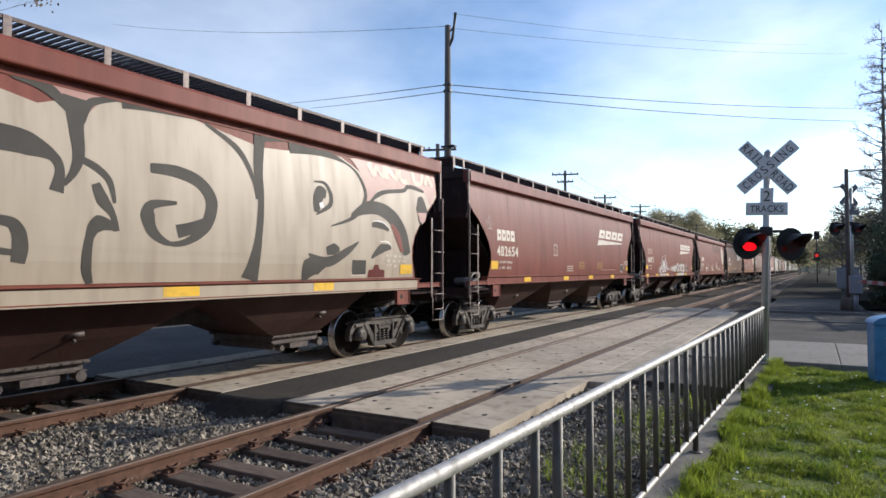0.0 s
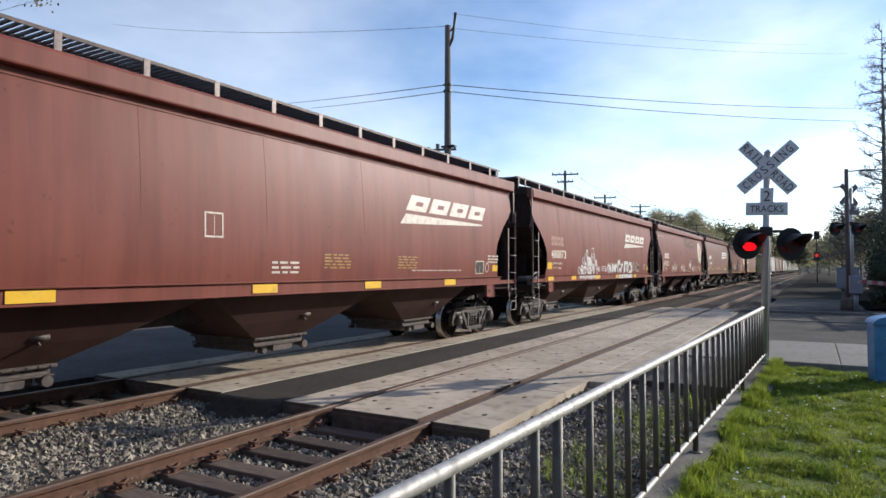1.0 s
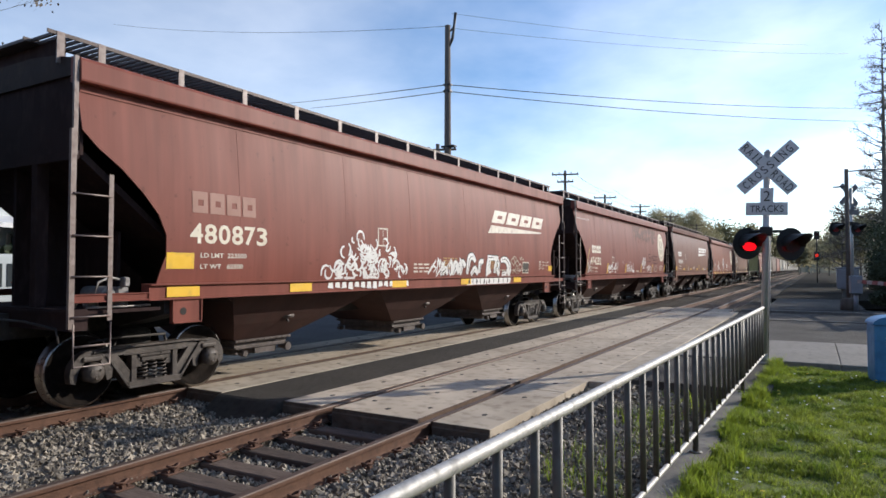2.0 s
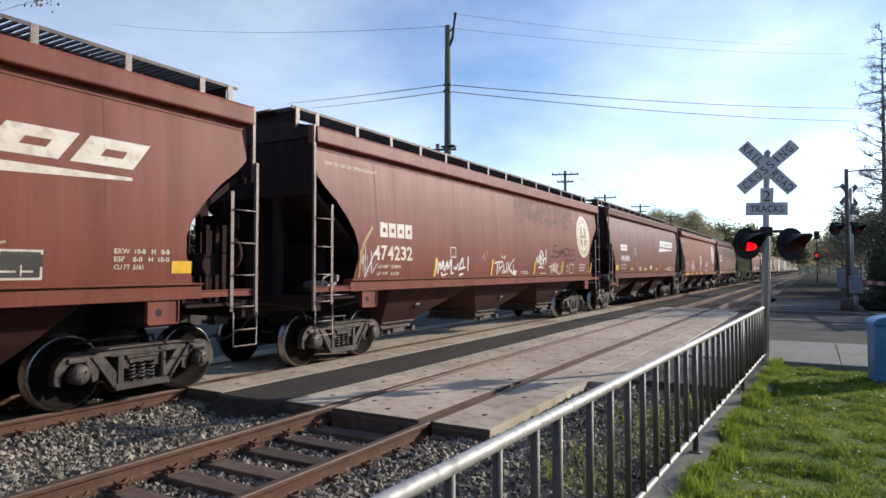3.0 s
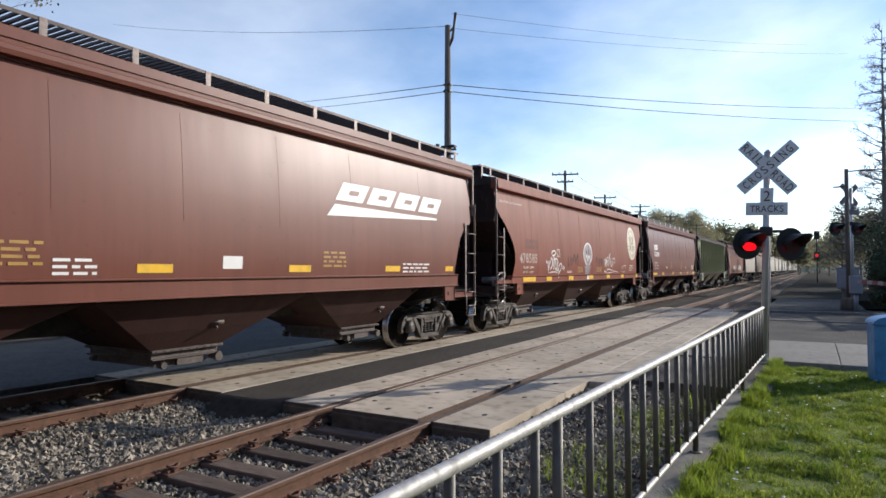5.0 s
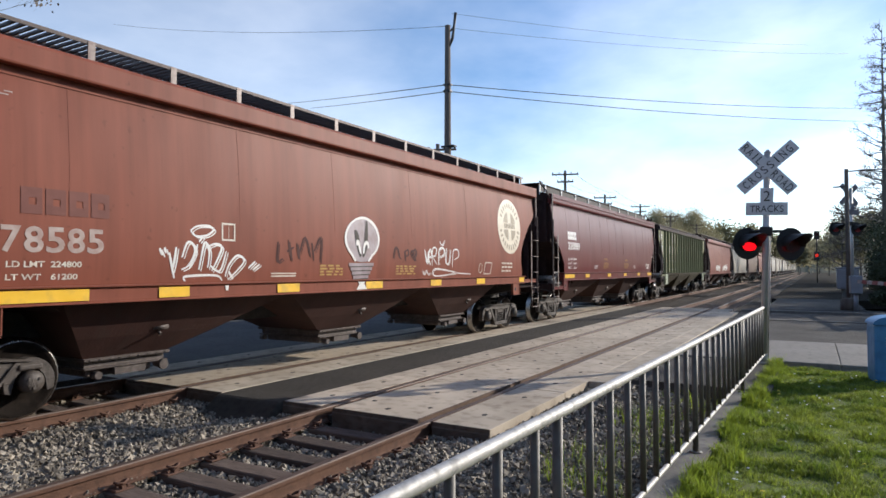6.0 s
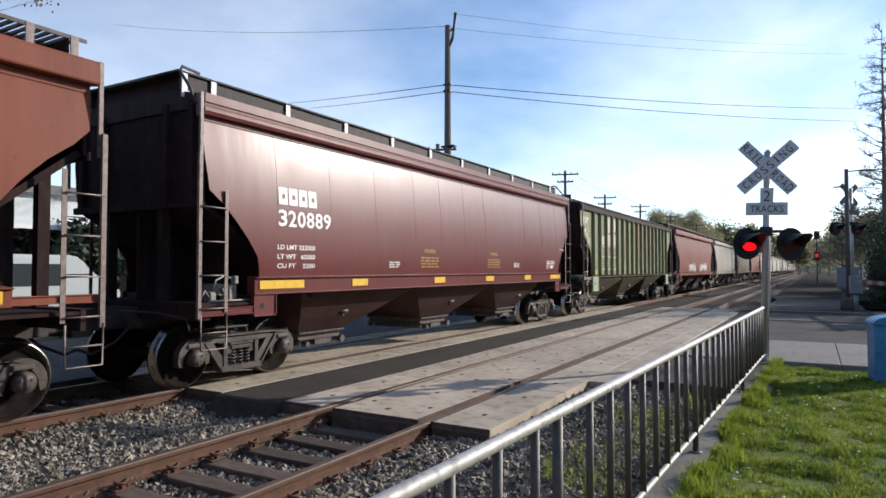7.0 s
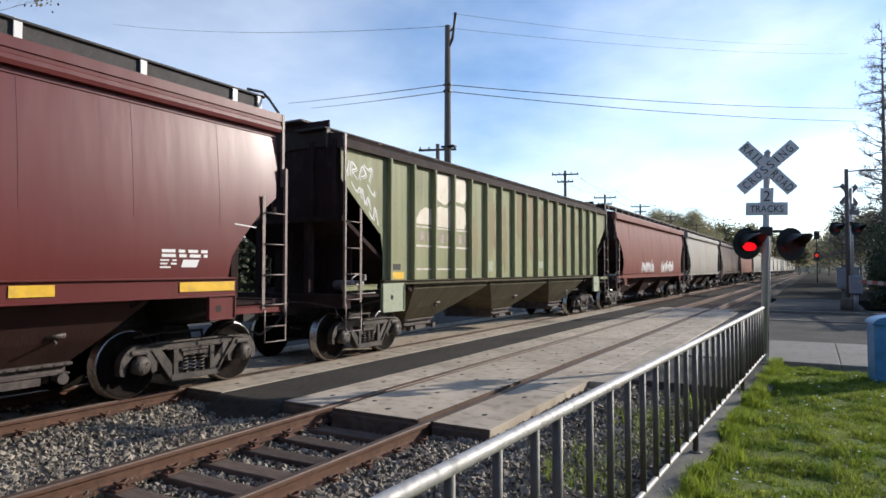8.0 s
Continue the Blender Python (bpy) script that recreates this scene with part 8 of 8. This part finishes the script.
for k in range(n + 1):
    x = -260 + 320 * k / n
    hgt = 20 + 9 * math.sin(k * 0.4) + 5 * noise.noise((k * 0.5, 0, 0)) - 0.22 * max(0, x + 40)
    cur = [bm.verts.new((x, 420 + 0.2 * abs(x), -1)), bm.verts.new((x, 470 + 0.2 * abs(x), max(3, hgt) * 0.8)), bm.verts.new((x, 560, max(3, hgt)))]
    if prev:
        for a in range(2):
            bm.faces.new((prev[a], cur[a], cur[a + 1], prev[a + 1]))
    prev = cur
tagged(part("wooded_hill", bm, M["hill"]), "low wooded hill in the distance", "hill", kind="structure")

# ---------------------------------------------------------------- behind the camera
# unseen building, added to cut skylight on faces turned to the camera
back_block = thing("unseen_brick_block", "long plain brick block added behind the camera to cut skylight", "building", m=pose(0, -16, 0))
bm = bmesh.new()
box(bm, -45, 45, -12, 0, -0.6, 8.4)
part("wall", bm, M["back_block"], back_block)
bm = bmesh.new()
prism(bm, [(-12.6, 8.4), (0.6, 8.4), (0.6, 8.7), (-6, 10.4), (-12.6, 8.7)], -45.4, 45.4, "x")
part("roof", bm, M["roofing"], back_block)
# unseen trees, added to darken low reflections in the car sides
for i in range(9):
    tree(pose(27 + 2.5 * (i % 2), 14 + 8 * i, 0), 10.0 + (i % 3), 140 + i, "leaf_dark", "dark leafy tree out of view, added to darken car-side reflections", 3, 60, 0.9, (0.15, 0.34), 0.022)
# unseen hedges, added to hold off skylight from the right
for i in range(5):
    shrub(pose(16 + 1.5 * (i % 2), -10 + 7 * i, 0), 7, 7, 6.0, 120 + i, "leaf_dark", "tall dark hedge out of view, added to block skylight", 7000, (0.12, 0.26))

# ---------------------------------------------------------------- beyond the train
# made-up hedge, added so the view through the car gaps is dark
for i in range(6):
    shrub(pose(-20.6 - 0.5 * (i % 2), 9.0 + 5.0 * i, 0), 3.0, 5.4, 3.3 + 0.4 * (i % 2), 170 + i, "leaf_dark", "dense dark hedge added to darken the gaps between cars", 9000, (0.08, 0.17))
shop = thing("shop_building", "low pale shop building across the tracks", "building", m=pose(-23, 0, 0))
bm = bmesh.new()
box(bm, -10, -0.02, -12, 34, -0.6, 4.3)
part("core_wall", bm, M["shop_wall"], shop, "pale painted wall")
wins = [(-9, 2.6), (-5, 2.6), (-1, 2.6), (3.5, 2.6), (7.5, 2.2), (11, 2.6), (15, 2.6), (19.5, 2.6), (24, 2.6), (28.5, 2.6)]
for yy, w in wins:
    bm = bmesh.new()
    for a in (yy, yy + w):
        box(bm, 0.0, 0.07, a - 0.05, a + 0.05, 0.5, 2.9)
    box(bm, 0.0, 0.07, yy + 0.05, yy + w - 0.05, 2.8, 2.9)
    box(bm, 0.0, 0.07, yy + 0.05, yy + w - 0.05, 0.5, 0.6)
    win = part("window", bm, M["shop_trim"], shop, "white window frame")
    bm = bmesh.new()
    box(bm, 0.005, 0.03, yy + 0.05, yy + w - 0.05, 0.6, 2.8)
    part("pane", bm, M["glass"], win)
bm = bmesh.new()
prism(bm, [(0.0, 3.5), (1.6, 3.15), (1.6, 3.0), (0.0, 3.1)], -12, 34, "y")
part("awning", bm, M["shop_trim"], shop, "white awning over the pavement")
for yy in range(-10, 34, 4):
    bm = bmesh.new()
    tube(bm, [(1.45, yy, -0.05), (1.45, yy, 3.05)], 0.06, 10)
    part("awning_post", bm, M["shop_trim"], shop)
bm = bmesh.new()
box(bm, -10.2, 0.25, -12.2, 34.2, 4.3, 4.62)
part("roof", bm, M["roofing"], shop, "flat grey roof")


def van(m, paint, label):
    car = thing("parked_van", label, "van", "parked vans", m)
    bm = bmesh.new()
    prism(bm, [(-2.4, 0.35), (2.3, 0.35), (2.4, 0.8), (2.25, 1.15), (1.75, 1.25), (1.1, 2.0), (0.9, 2.08), (-2.3, 2.08), (-2.42, 1.9)], -0.95, 0.95, "x")
    bmesh.ops.bevel(bm, geom=bm.edges[:], offset=0.07, segments=2, affect="EDGES")
    part("van_body", bm, M[paint], car)
    for s in (-1, 1):
        for a, b in ((-2.1, -0.8), (-0.7, 0.55)):
            bm = bmesh.new()
            rounded_box(bm, s * 0.955 - 0.01, s * 0.955 + 0.01, a, b, 1.3, 1.85, 0.006)
            part("side_window", bm, M["glass"], car)
        for yy in (-1.5, 1.45):
            bm = bmesh.new()
            lathe(bm, [(s * 0.78, 0.33), (s * 0.98, 0.34), (s * 0.99, 0.2), (s * 0.97, 0.05)], 20, "x")
            part("wheel", bm, M["tyre"], car, "black tyre", pose(0, yy, 0.31))
    return car


van(pose(-17.5, 8.6, 0), "van", "pale grey van parked across the tracks")


# ---------------------------------------------------------------- what moves
def motions():
    # the train rolls towards the camera at an even speed
    for car, L in CARS:
        walk(car, [(0.5 * k, pose(FAR_TRACK, car["front"] + L / 2 - SPEED * 0.5 * k, 0)) for k in range(17)])
    # wheels turn with it
    turn = math.degrees(SPEED / 0.457)
    for w, yy in WHEELS[:44]:
        walk(w, [(k / FPS, pose(0, yy, 0.457, turn * k / FPS)) for k in range(241)])
    # the two lamps flash in turn: each shows its lit face, then its dark back
    changes = (0.46, 0.96, 1.44, 1.94, 2.45, 2.97, 3.44, 3.93, 4.43, 4.92, 5.42, 5.91, 6.34, 6.90, 7.35, 7.86)
    for i, lamp in enumerate(LAMPS):
        angle = 0.0 if i == 0 else 180.0
        rows = [(0.0, pose(0, -0.05, -0.06, 0, 0, angle))]
        for t in changes:
            for k in range(4):
                rows.append((t - 0.05 + k / FPS, pose(0, -0.05, -0.06, 0, 0, angle + 60 * k)))
            angle += 180
        rows.append((8.0, pose(0, -0.05, -0.06, 0, 0, angle)))
        walk(lamp, rows)


motions()
